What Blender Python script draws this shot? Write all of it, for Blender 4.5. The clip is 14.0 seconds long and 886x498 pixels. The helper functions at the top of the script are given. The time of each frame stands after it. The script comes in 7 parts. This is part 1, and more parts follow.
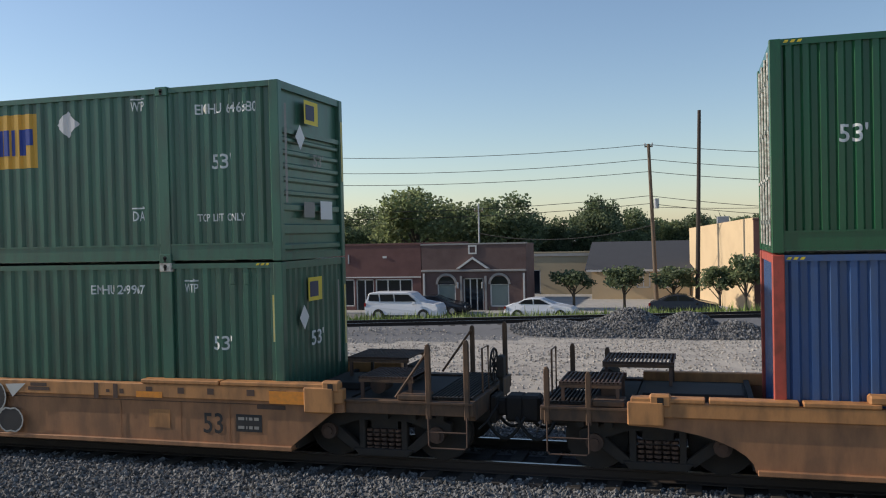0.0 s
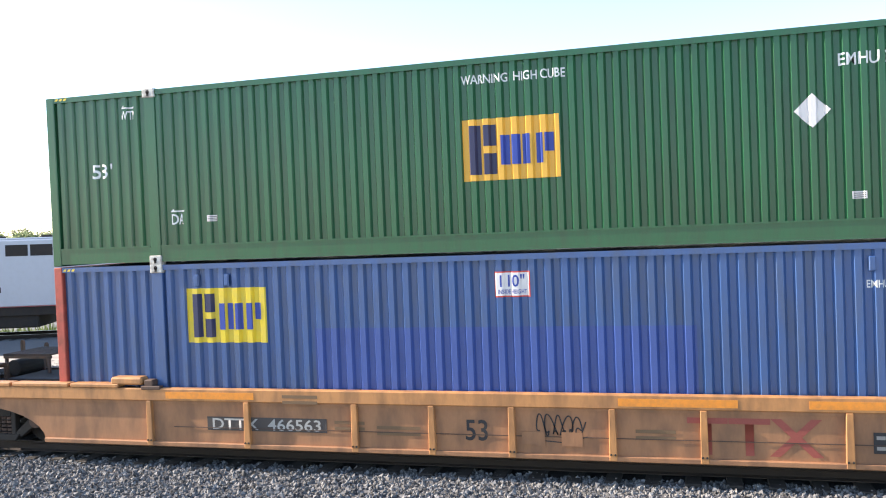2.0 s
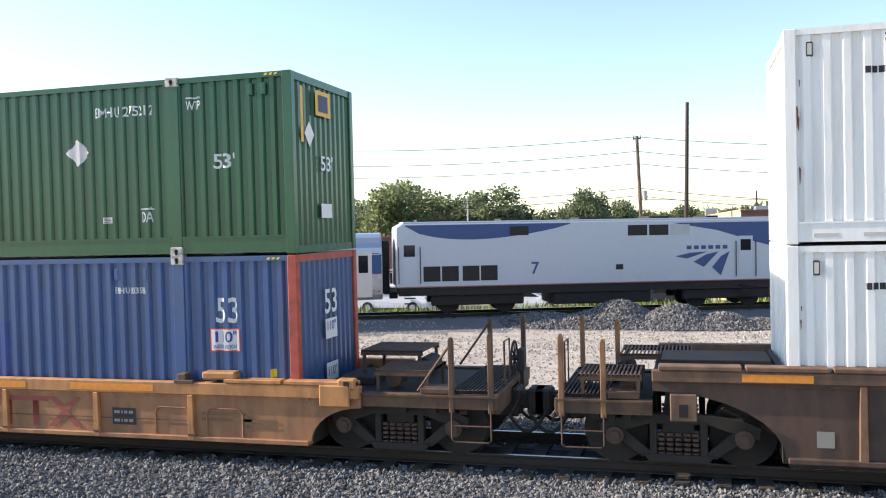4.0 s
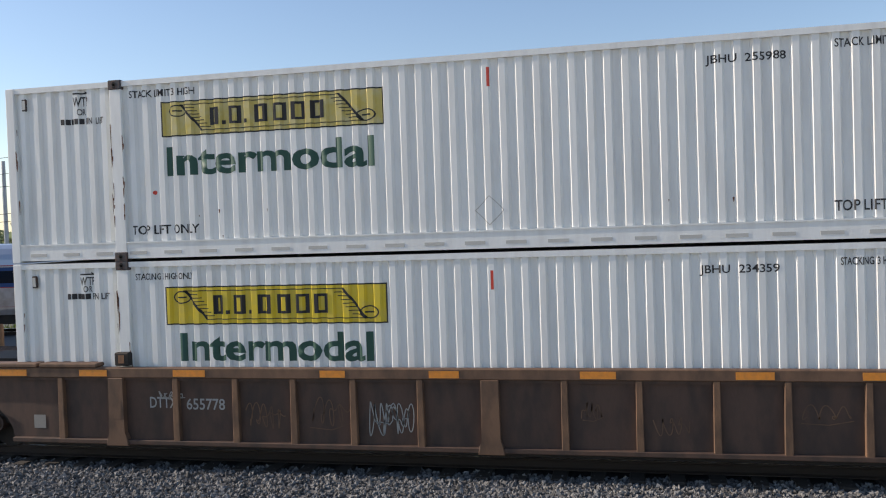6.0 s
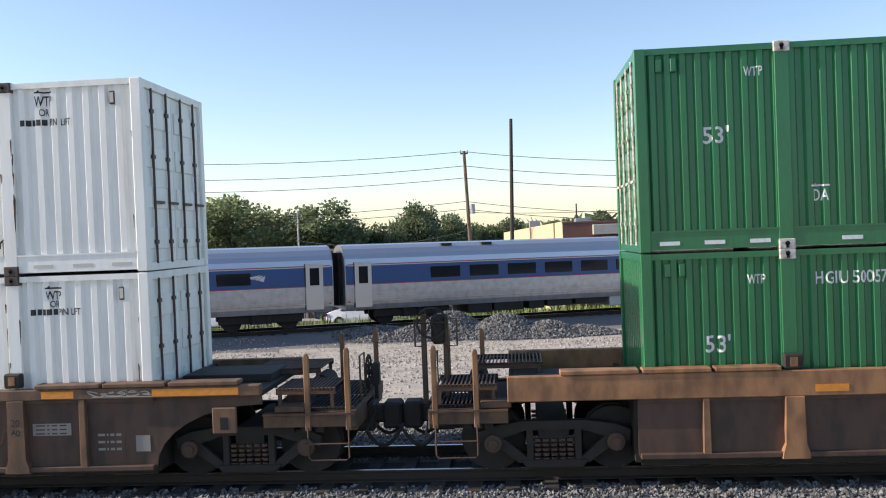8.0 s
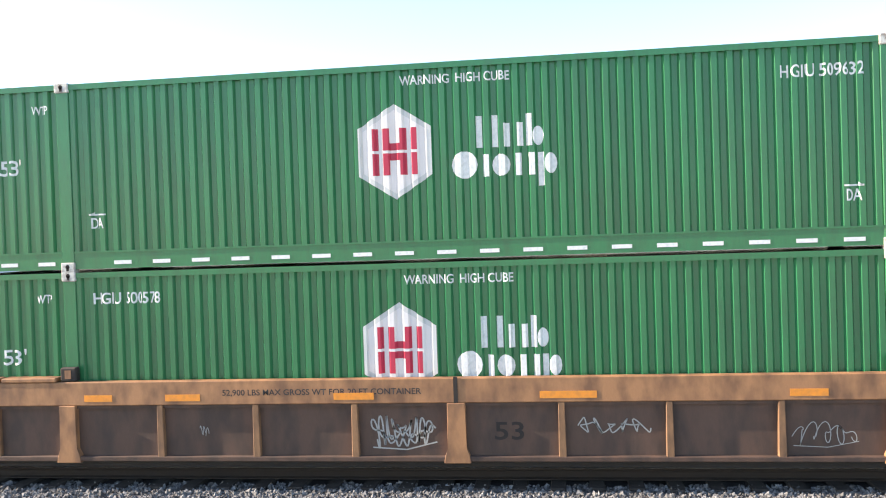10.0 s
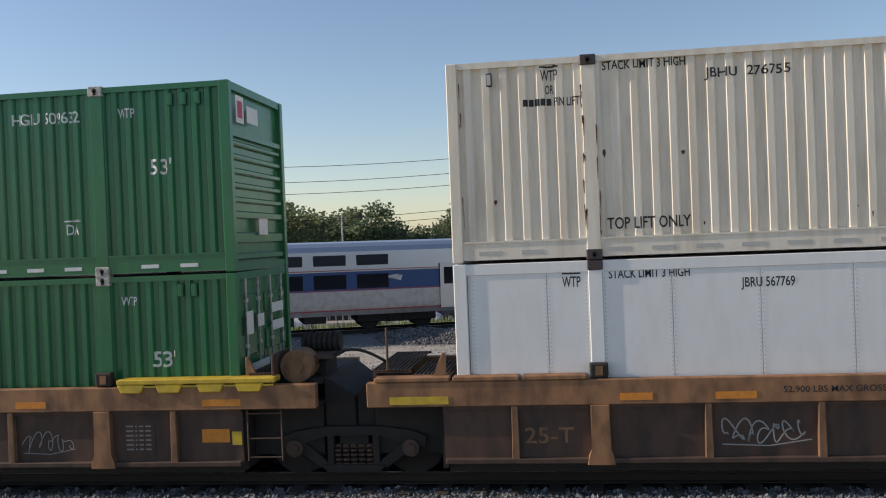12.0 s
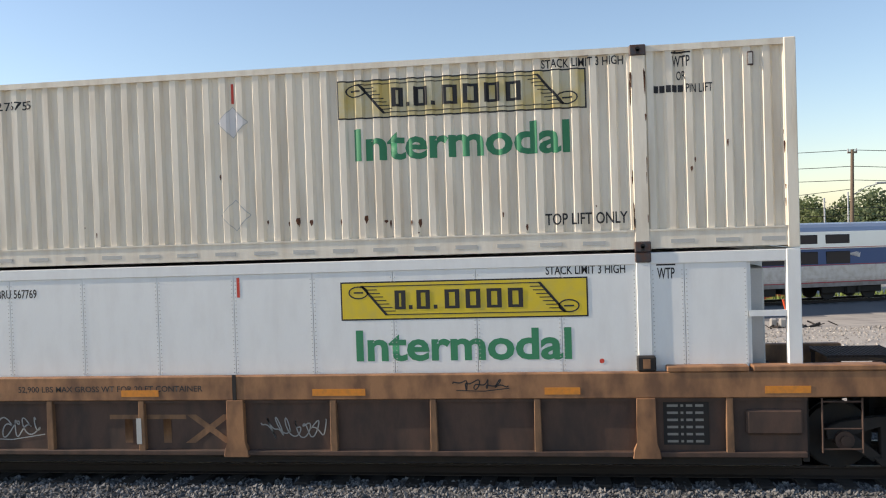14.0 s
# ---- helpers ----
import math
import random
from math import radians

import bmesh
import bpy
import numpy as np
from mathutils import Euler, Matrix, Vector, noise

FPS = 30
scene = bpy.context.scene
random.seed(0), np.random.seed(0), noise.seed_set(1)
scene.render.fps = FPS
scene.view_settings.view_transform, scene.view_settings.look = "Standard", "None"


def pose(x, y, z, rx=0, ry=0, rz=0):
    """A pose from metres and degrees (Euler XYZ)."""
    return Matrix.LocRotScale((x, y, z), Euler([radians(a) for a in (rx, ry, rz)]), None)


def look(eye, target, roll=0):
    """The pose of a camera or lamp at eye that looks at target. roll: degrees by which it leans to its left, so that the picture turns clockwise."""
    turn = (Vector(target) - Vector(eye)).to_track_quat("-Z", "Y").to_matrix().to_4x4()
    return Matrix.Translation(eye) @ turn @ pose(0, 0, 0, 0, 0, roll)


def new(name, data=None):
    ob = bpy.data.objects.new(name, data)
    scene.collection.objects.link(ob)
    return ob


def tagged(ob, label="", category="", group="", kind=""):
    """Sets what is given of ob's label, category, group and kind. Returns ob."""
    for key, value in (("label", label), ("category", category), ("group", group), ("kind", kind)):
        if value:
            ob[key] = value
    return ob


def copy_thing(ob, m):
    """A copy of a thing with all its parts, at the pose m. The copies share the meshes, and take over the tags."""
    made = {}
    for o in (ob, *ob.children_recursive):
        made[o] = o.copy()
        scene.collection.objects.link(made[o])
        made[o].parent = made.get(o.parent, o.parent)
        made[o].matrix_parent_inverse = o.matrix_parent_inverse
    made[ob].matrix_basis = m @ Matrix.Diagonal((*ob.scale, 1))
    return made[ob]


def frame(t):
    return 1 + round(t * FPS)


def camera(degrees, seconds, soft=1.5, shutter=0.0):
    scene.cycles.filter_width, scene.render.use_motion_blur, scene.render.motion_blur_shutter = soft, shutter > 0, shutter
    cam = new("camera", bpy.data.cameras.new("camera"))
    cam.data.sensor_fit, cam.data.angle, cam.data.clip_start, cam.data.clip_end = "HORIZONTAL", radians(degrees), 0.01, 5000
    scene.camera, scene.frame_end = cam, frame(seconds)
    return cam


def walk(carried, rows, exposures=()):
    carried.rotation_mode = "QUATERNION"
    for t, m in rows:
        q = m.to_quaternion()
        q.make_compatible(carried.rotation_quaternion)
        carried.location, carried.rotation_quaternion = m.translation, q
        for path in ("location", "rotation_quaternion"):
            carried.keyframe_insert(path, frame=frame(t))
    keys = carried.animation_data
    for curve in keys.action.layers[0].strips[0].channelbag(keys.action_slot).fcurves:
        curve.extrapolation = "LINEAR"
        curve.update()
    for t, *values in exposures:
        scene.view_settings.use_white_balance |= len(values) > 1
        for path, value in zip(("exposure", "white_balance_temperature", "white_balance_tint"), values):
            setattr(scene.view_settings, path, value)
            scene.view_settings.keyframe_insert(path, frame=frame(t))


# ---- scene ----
# The place: a freight track, a gravel yard, a passenger track that runs off at an angle, a street with low shops.
FACE = 12.60            # near faces of the containers
EYE = 3.64              # camera height
RAIL = 0.10             # top of the freight rails
SLOPE = 0.41            # passenger track: y = PASS_Y + SLOPE * x (near side of the cars)
PASS_Y = 43.6
PHI = math.atan(SLOPE)
GRADE = -0.0105


def pass_rail(x):
    """Top of the passenger rails."""
    return -0.62 + GRADE * x


# ---- camera ----
cam = camera(53.66, 14.0, soft=1.1)
TURNS = [
    (0.0, 16.43, -1.00, 1.32), (0.5, 19.60, -0.89, 1.59), (0.8, 20.49, -1.00, 1.85), (1.0, 20.16, -1.07, 2.00), (1.5, 17.97, -1.31, 2.40),
    (2.0, 16.13, -1.26, 2.31), (2.5, 14.50, -1.31, 2.29), (3.3, 14.2, -1.42, 1.9), (4.1, 16.0, -1.52, 1.4),
    (4.8, 18.89, -1.58, 1.05), (5.0, 20.01, -1.52, 1.14), (5.5, 18.31, -1.45, 1.54), (6.0, 12.78, -1.45, 1.93),
    (6.5, 7.47, -1.26, 2.07), (7.0, 4.37, -1.18, 2.37), (7.2, 3.74, -1.07, 2.38), (8.2, 5.2, -0.92, 2.1), (9.3, 7.96, -0.83, 1.80),
    (9.5, 8.05, -0.83, 1.85), (10.0, 7.71, -0.93, 1.95), (10.5, 7.36, -0.96, 1.95), (11.0, 7.13, -0.82, 2.00), (11.5, 7.30, -0.70, 2.13),
    (12.0, 7.54, -0.69, 2.27), (12.5, 7.88, -0.70, 2.36), (13.0, 7.96, -0.88, 2.20), (13.5, 8.08, -1.02, 2.02), (14.0, 8.14, -1.16, 1.87)]
PATH = [(t, pose(0, 0, EYE, 90 + p, r, y)) for t, y, p, r in TURNS]
EXPOSURE = [(0.0, 0.15, 6950, 13), (0.8, 0.05, 6950, 13), (1.2, 0.2, 6950, 14), (1.5, 0.5, 7050, 16), (2.0, 1.85, 7150, 16), (2.7, 2.0, 7300, 16), (4.0, 1.3, 7200, 16),
            (4.8, 0.42, 7100, 16), (5.1, 0.38, 7100, 16), (5.5, 0.25, 7100, 16), (6.5, 0.62, 7050, 16), (7.2, 0.52, 7050, 16), (8.2, 0.9, 7050, 16), (9.3, 1.15, 7150, 16), (9.9, 1.85, 7400, 16), (10.8, 1.9, 7450, 17),
            (11.0, 1.1, 7350, 17), (11.4, 0.35, 7200, 17), (12.0, 0.15, 7150, 16), (13.0, 0.5, 7250, 15), (14.0, 0.6, 7300, 15)]
walk(cam, PATH, EXPOSURE)

# ---- light ----
SUN_AZ, SUN_EL = 95.0, 25.0     # degrees to the left of +y, and above the horizon
world = bpy.data.worlds.new("world")
scene.world = world
world.use_nodes = True
wn = world.node_tree.nodes
sky = wn.new("ShaderNodeTexSky")
sky.sky_type, sky.sun_disc = "NISHITA", False
sky.sun_elevation, sky.sun_rotation = radians(SUN_EL), radians(-SUN_AZ)
sky.air_density, sky.dust_density, sky.ozone_density = 1.0, 0.4, 3.2
wn["Background"].inputs[1].default_value = 0.13
world.node_tree.links.new(sky.outputs[0], wn["Background"].inputs[0])
sun = new("sun", bpy.data.lights.new("sun", "SUN"))
sun.data.energy, sun.data.angle, sun.data.color = 3.7, radians(0.5), (1.0, 0.93, 0.82)
_a, _e = radians(SUN_AZ), radians(SUN_EL)
sun.matrix_world = look((-60 * math.sin(_a) * math.cos(_e), 60 * math.cos(_a) * math.cos(_e), 60 * math.sin(_e)), (0, 0, 0))


# ---- materials ----
def M(name, col, rough=0.6, metal=0.0, var=0.18, scale=2.0, dirt=None, amount=0.35, streak=1.0, fine=40.0, bump=0.15, spread=0.12):
    """Paint, metal, stone: base colour with broad and fine variation, stains of another colour, and fine relief."""
    m = bpy.data.materials.new(name)
    m.use_nodes = True
    n, l = m.node_tree.nodes, m.node_tree.links
    b = n["Principled BSDF"]
    tc, mp = n.new("ShaderNodeTexCoord"), n.new("ShaderNodeMapping")
    mp.inputs["Scale"].default_value = (1, 1, streak)
    l.new(tc.outputs["Object"], mp.inputs[0])
    big, small, stain = n.new("ShaderNodeTexNoise"), n.new("ShaderNodeTexNoise"), n.new("ShaderNodeTexNoise")
    big.inputs["Scale"].default_value, small.inputs["Scale"].default_value, stain.inputs["Scale"].default_value = scale, fine, scale * 2.7
    stain.inputs["Detail"].default_value = 8
    for k in (big, small, stain):
        l.new(mp.outputs[0], k.inputs["Vector"])
    mix = n.new("ShaderNodeMixRGB")
    mix.inputs[1].default_value = (*[c * (1 - var) for c in col], 1)
    mix.inputs[2].default_value = (*[min(1, c * (1 + var)) for c in col], 1)
    avg = n.new("ShaderNodeMath")
    avg.operation = "MULTIPLY_ADD"
    avg.inputs[1].default_value, avg.inputs[2].default_value = 0.45, 0.0
    add = n.new("ShaderNodeMath")
    add.operation = "MULTIPLY_ADD"
    add.inputs[1].default_value = 0.55
    l.new(small.outputs[0], avg.inputs[0])
    l.new(big.outputs[0], add.inputs[0])
    l.new(avg.outputs[0], add.inputs[2])
    l.new(add.outputs[0], mix.inputs[0])
    out = mix.outputs[0]
    if dirt:
        ramp = n.new("ShaderNodeValToRGB")
        ramp.color_ramp.elements[0].position, ramp.color_ramp.elements[1].position = 0.60 - spread - amount * 0.2, 0.62 + spread - amount * 0.2
        scl = n.new("ShaderNodeMath")
        scl.operation = "MULTIPLY"
        scl.inputs[1].default_value = min(1, amount * 1.6)
        d = n.new("ShaderNodeMixRGB")
        d.inputs[2].default_value = (*dirt, 1)
        l.new(stain.outputs[0], ramp.inputs[0])
        l.new(ramp.outputs[0], scl.inputs[0])
        l.new(scl.outputs[0], d.inputs[0])
        l.new(out, d.inputs[1])
        out = d.outputs[0]
    l.new(out, b.inputs["Base Color"])
    b.inputs["Roughness"].default_value, b.inputs["Metallic"].default_value = rough, metal
    if bump:
        bp = n.new("ShaderNodeBump")
        bp.inputs["Strength"].default_value, bp.inputs["Distance"].default_value = bump, 0.01
        l.new(small.outputs[0], bp.inputs["Height"])
        l.new(bp.outputs[0], b.inputs["Normal"])
    return m


def vary(m, amount):
    """Each object, or each loose piece, its own brightness."""
    n, l = m.node_tree.nodes, m.node_tree.links
    b = n["Principled BSDF"]
    src = b.inputs["Base Color"].links[0].from_socket
    info, hsv, rng = n.new("ShaderNodeNewGeometry"), n.new("ShaderNodeHueSaturation"), n.new("ShaderNodeMapRange")
    rng.inputs[3].default_value, rng.inputs[4].default_value = 1 - amount, 1 + amount
    l.new(info.outputs["Random Per Island"], rng.inputs[0])
    l.new(rng.outputs[0], hsv.inputs["Value"])
    l.new(src, hsv.inputs["Color"])
    l.new(hsv.outputs[0], b.inputs["Base Color"])
    return m


RUST = (0.09, 0.035, 0.018)
GREEN_OLD = M("dull_green_paint", (0.040, 0.135, 0.090), 0.32, dirt=(0.05, 0.07, 0.055), amount=0.35, streak=0.2)
GREEN = M("green_paint", (0.015, 0.098, 0.043), 0.24, dirt=(0.03, 0.06, 0.035), amount=0.25, streak=0.2)
GREEN_HUB = M("bright_green_paint", (0.020, 0.165, 0.066), 0.24, dirt=(0.035, 0.09, 0.05), amount=0.22, streak=0.2)
BLUE = M("blue_paint", (0.038, 0.096, 0.24), 0.32, dirt=(0.06, 0.09, 0.15), amount=0.35, streak=0.2)
REDPOST = M("red_oxide_paint", (0.42, 0.07, 0.045), 0.6, dirt=RUST, amount=0.3)
WHITE = M("grey_white_paint", (0.80, 0.81, 0.78), 0.55, var=0.07, dirt=(0.58, 0.56, 0.52), amount=0.22, streak=0.15)
CREAM = M("cream_white_paint", (0.82, 0.75, 0.62), 0.6, var=0.08, dirt=(0.58, 0.47, 0.34), amount=0.30, streak=0.15)
SMOOTHW = M("smooth_white_sheet", (0.81, 0.82, 0.79), 0.4, var=0.05, dirt=(0.68, 0.67, 0.64), amount=0.2, streak=0.3, bump=0.04)
CASTING = M("pale_casting", (0.55, 0.55, 0.50), 0.6, dirt=RUST, amount=0.4, scale=6)
DARKCAST = M("dark_casting", (0.05, 0.05, 0.055), 0.6, dirt=RUST, amount=0.5, scale=6)
BLACK = M("black_hole", (0.012, 0.012, 0.012), 0.8)
INK = M("black_lettering", (0.02, 0.02, 0.022), 0.6, bump=0)
LETTER = M("white_lettering", (0.72, 0.74, 0.72), 0.6, var=0.1, dirt=(0.3, 0.36, 0.32), amount=0.2, scale=8, bump=0)
DKGREEN = M("dark_green_lettering", (0.022, 0.085, 0.06), 0.6, bump=0)
MIDGREEN = M("green_lettering", (0.03, 0.24, 0.11), 0.6, bump=0)
YELLOW = M("yellow_sheet", (0.72, 0.53, 0.03), 0.5, var=0.08, dirt=(0.5, 0.4, 0.12), amount=0.25, bump=0)
OLDYELLOW = M("faded_yellow_sheet", (0.60, 0.48, 0.13), 0.55, var=0.12, dirt=(0.58, 0.55, 0.36), amount=0.35, bump=0)
AMBER = M("amber_sheet", (0.70, 0.38, 0.05), 0.5, var=0.08, bump=0)
NAVY = M("navy_lettering", (0.02, 0.025, 0.075), 0.5, bump=0)
ROYAL = M("royal_blue_lettering", (0.02, 0.055, 0.30), 0.5, bump=0)
CRIMSON = M("crimson_sheet", (0.45, 0.025, 0.06), 0.5, bump=0)
REDMARK = M("red_mark", (0.62, 0.06, 0.035), 0.5, bump=0)
# Ballast under the freight train; the train's shade is put into its near-black colour.
SHADED_BED = M("painted_shade_bed", (0.020, 0.018, 0.017), 0.9, var=0.3, scale=6, dirt=(0.045, 0.04, 0.035), amount=0.3, fine=50, bump=0.6)
PALE = M("pale_label", (0.70, 0.68, 0.66), 0.5, var=0.06, bump=0)
GREYLINE = M("pale_grey_border", (0.55, 0.57, 0.55), 0.5, bump=0)
FADED = M("sun_faded_yellow_sheet", (0.60, 0.56, 0.42), 0.55, var=0.08, dirt=(0.58, 0.43, 0.10), amount=0.5, scale=0.8, bump=0)
SCRIBBLE = M("chalky_spray_paint", (0.36, 0.355, 0.33), 0.7, var=0.2, bump=0)
GHOST = M("worn_label", (0.50, 0.49, 0.45), 0.6, var=0.12, bump=0)
CAR_YELLOW = M("weathered_yellow_paint", (0.50, 0.225, 0.078), 0.65, var=0.2, dirt=(0.17, 0.085, 0.04), amount=0.4, streak=0.35, scale=1.6)
STONETRIM = M("aged_stone_trim", (0.30, 0.28, 0.26), 0.8, var=0.12)
CAR_TAN = M("faded_tan_brown_paint", (0.355, 0.165, 0.076), 0.7, var=0.2, dirt=(0.15, 0.08, 0.045), amount=0.4, streak=0.35, scale=1.6)
CAR_CHORD = M("worn_orange_brown_paint", (0.37, 0.178, 0.08), 0.65, var=0.22, dirt=(0.10, 0.05, 0.03), amount=0.45, streak=0.5, scale=1.4)
CAR_BROWN = M("brown_grimy_steel", (0.098, 0.055, 0.038), 0.75, var=0.22, dirt=(0.035, 0.026, 0.022), amount=0.4, streak=0.4, scale=1.6)
CAR_POST = M("rubbed_brown_steel", (0.27, 0.14, 0.068), 0.7, var=0.25, dirt=(0.09, 0.05, 0.03), amount=0.45, streak=0.4, scale=2.2)
CHORD_DARK = M("dull_dark_brown_paint", (0.175, 0.095, 0.055), 0.7, var=0.22, dirt=(0.06, 0.038, 0.026), amount=0.45, streak=0.5, scale=1.4)
POST_DARK = M("dark_brown_post_paint", (0.20, 0.108, 0.060), 0.7, var=0.25, dirt=(0.07, 0.042, 0.028), amount=0.45, streak=0.4, scale=2.2)
SILL = M("sooty_brown_sill_paint", (0.125, 0.068, 0.037), 0.75, var=0.25, dirt=(0.045, 0.03, 0.022), amount=0.5, streak=0.5, scale=2.0)
DULLBAR = M("dull_grey_stencil", (0.27, 0.25, 0.22), 0.7, var=0.2, bump=0)
ORANGE = M("orange_reflector", (0.75, 0.26, 0.03), 0.45, var=0.15, dirt=(0.4, 0.16, 0.05), amount=0.25, scale=5, bump=0)
RACKYEL = M("bright_yellow_rack", (0.66, 0.45, 0.04), 0.5, var=0.15, dirt=(0.30, 0.18, 0.05), amount=0.3)
GRIME = M("black_grime", (0.022, 0.019, 0.017), 0.8, var=0.3, dirt=(0.04, 0.027, 0.018), amount=0.3)
STEEL = M("worn_rail_steel", (0.50, 0.48, 0.46), 0.28, metal=1.0, var=0.1)
RAILSIDE = M("rusty_rail", (0.032, 0.022, 0.017), 0.85, var=0.25)
TIE = M("creosoted_timber", (0.032, 0.026, 0.021), 0.9, var=0.3, dirt=(0.07, 0.06, 0.05), amount=0.3, scale=4)
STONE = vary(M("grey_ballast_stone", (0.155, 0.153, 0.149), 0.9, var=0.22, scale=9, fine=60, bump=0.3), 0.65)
BALLAST = M("ballast_bed", (0.15, 0.15, 0.15), 0.95, var=0.3, scale=12, fine=55, bump=0.8)
YARD = M("beige_gravel", (0.45, 0.40, 0.335), 0.95, var=0.16, scale=0.35, dirt=(0.25, 0.225, 0.20), amount=0.4, fine=9, bump=0.6)
GREYYARD = M("grey_gravel", (0.17, 0.165, 0.16), 0.95, var=0.25, scale=0.8, fine=14, bump=0.8)
TURF = M("dry_grass_ground", (0.17, 0.19, 0.065), 0.95, var=0.3, scale=0.6, dirt=(0.26, 0.22, 0.11), amount=0.4, fine=12, bump=0.5)
BLADE = vary(M("grass_blade", (0.17, 0.23, 0.055), 0.8, var=0.3, bump=0), 0.5)
ASPHALT = M("worn_asphalt", (0.17, 0.165, 0.16), 0.9, var=0.12, scale=0.4, dirt=(0.11, 0.11, 0.11), amount=0.3, fine=20, bump=0.3)
CONCRETE = M("pale_concrete", (0.40, 0.385, 0.35), 0.9, var=0.1, scale=0.6, dirt=(0.28, 0.27, 0.25), amount=0.3)
SILVER = M("brushed_stainless", (0.60, 0.60, 0.62), 0.32, metal=0.85, var=0.08, scale=1.2, bump=0.05)
SILVERDK = M("fluted_stainless", (0.52, 0.51, 0.51), 0.42, metal=0.6, var=0.1, scale=1.2, dirt=(0.30, 0.26, 0.22), amount=0.3, bump=0.05)
LOCO = M("silver_grey_loco_paint", (0.50, 0.53, 0.57), 0.4, metal=0.1, var=0.05, dirt=(0.42, 0.43, 0.44), amount=0.12, bump=0.02)
LOCOBLUE = M("deep_blue_loco_paint", (0.030, 0.070, 0.19), 0.35, var=0.06, bump=0.03)
STRIPE = M("blue_car_stripe", (0.022, 0.07, 0.20), 0.35, var=0.06, bump=0.02)
REDLINE = M("red_car_line", (0.40, 0.05, 0.055), 0.4, bump=0)
GLASSDK = M("dark_tinted_glass", (0.012, 0.016, 0.022), 0.08, var=0.05, bump=0)
RUBBER = M("black_rubber", (0.02, 0.02, 0.02), 0.8)
BRICK = M("dark_red_brick", (0.16, 0.075, 0.066), 0.85, var=0.15, scale=0.5, dirt=(0.11, 0.05, 0.045), amount=0.3, fine=9, bump=0.4)
BRICK2 = M("brown_brick", (0.14, 0.088, 0.078), 0.85, var=0.15, scale=0.5, dirt=(0.09, 0.05, 0.045), amount=0.3, fine=9, bump=0.4)
TRIM = M("white_trim", (0.62, 0.60, 0.56), 0.6, var=0.06)
TAN = M("tan_stucco", (0.62, 0.47, 0.29), 0.9, var=0.06, scale=0.3, dirt=(0.50, 0.37, 0.23), amount=0.25)
TANDK = M("tan_block_wall", (0.46, 0.37, 0.24), 0.9, var=0.08, scale=0.3)
ROOFING = M("dark_shingle", (0.055, 0.058, 0.065), 0.9, var=0.15, scale=1.5)
WOOD = M("weathered_pole_timber", (0.16, 0.115, 0.08), 0.9, var=0.2, streak=0.1, scale=4)
DARKWOOD = M("dark_pole_timber", (0.055, 0.042, 0.035), 0.9, var=0.2, streak=0.1, scale=4)
GALV = M("galvanised_steel", (0.42, 0.43, 0.44), 0.5, metal=0.5)
BARK = M("tree_bark", (0.10, 0.078, 0.058), 0.95, var=0.25, streak=0.2, scale=4)
CARWHITE = M("white_car_paint", (0.72, 0.73, 0.74), 0.25, var=0.02, bump=0)
CARBLACK = M("black_car_paint", (0.02, 0.021, 0.024), 0.2, var=0.05, bump=0)
CARRED = M("red_panel", (0.55, 0.03, 0.04), 0.5, var=0.05, bump=0)
MARKERORANGE = M("marker_orange", (0.75, 0.10, 0.03), 0.5, bump=0)
CREWORANGE = M("machine_orange", (0.70, 0.30, 0.04), 0.5)
LAMPRED = M("tail_lamp_red", (0.35, 0.01, 0.01), 0.2, bump=0)


def leaf_mat(name, col):
    """Leaves: part of the light shines through them."""
    m = vary(M(name, col, 0.65, var=0.25, scale=0.5, fine=6, bump=0), 0.4)
    n, l = m.node_tree.nodes, m.node_tree.links
    b = n["Principled BSDF"]
    tl, mx = n.new("ShaderNodeBsdfTranslucent"), n.new("ShaderNodeMixShader")
    l.new(b.inputs["Base Color"].links[0].from_socket, tl.inputs["Color"])
    mx.inputs[0].default_value = 0.6
    l.new(b.outputs[0], mx.inputs[1])
    l.new(tl.outputs[0], mx.inputs[2])
    l.new(mx.outputs[0], n["Material Output"].inputs["Surface"])
    return m


LEAVES = [leaf_mat("green_leaves", (0.185, 0.23, 0.12)), leaf_mat("light_green_leaves", (0.215, 0.255, 0.12)), leaf_mat("dark_green_leaves", (0.145, 0.185, 0.10))]


# ---- mesh helpers ----
def box(bm, x0, x1, y0, y1, z0, z1):
    v = [bm.verts.new(p) for p in ((x0, y0, z0), (x1, y0, z0), (x1, y1, z0), (x0, y1, z0), (x0, y0, z1), (x1, y0, z1), (x1, y1, z1), (x0, y1, z1))]
    for f in ((3, 2, 1, 0), (4, 5, 6, 7), (0, 1, 5, 4), (1, 2, 6, 5), (2, 3, 7, 6), (3, 0, 4, 7)):
        bm.faces.new([v[i] for i in f])
    return v


def cyl(bm, p0, p1, r, n=10, r2=None):
    p0, p1 = Vector(p0), Vector(p1)
    q = (p1 - p0).to_track_quat("Z", "Y").to_matrix()
    rings = []
    for p, rr in ((p0, r), (p1, r if r2 is None else r2)):
        rings.append([bm.verts.new(p + q @ Vector((rr * math.cos(2 * math.pi * k / n), rr * math.sin(2 * math.pi * k / n), 0))) for k in range(n)])
    for k in range(n):
        j = (k + 1) % n
        bm.faces.new((rings[0][k], rings[0][j], rings[1][j], rings[1][k]))
    bm.faces.new(rings[0][::-1])
    bm.faces.new(rings[1])


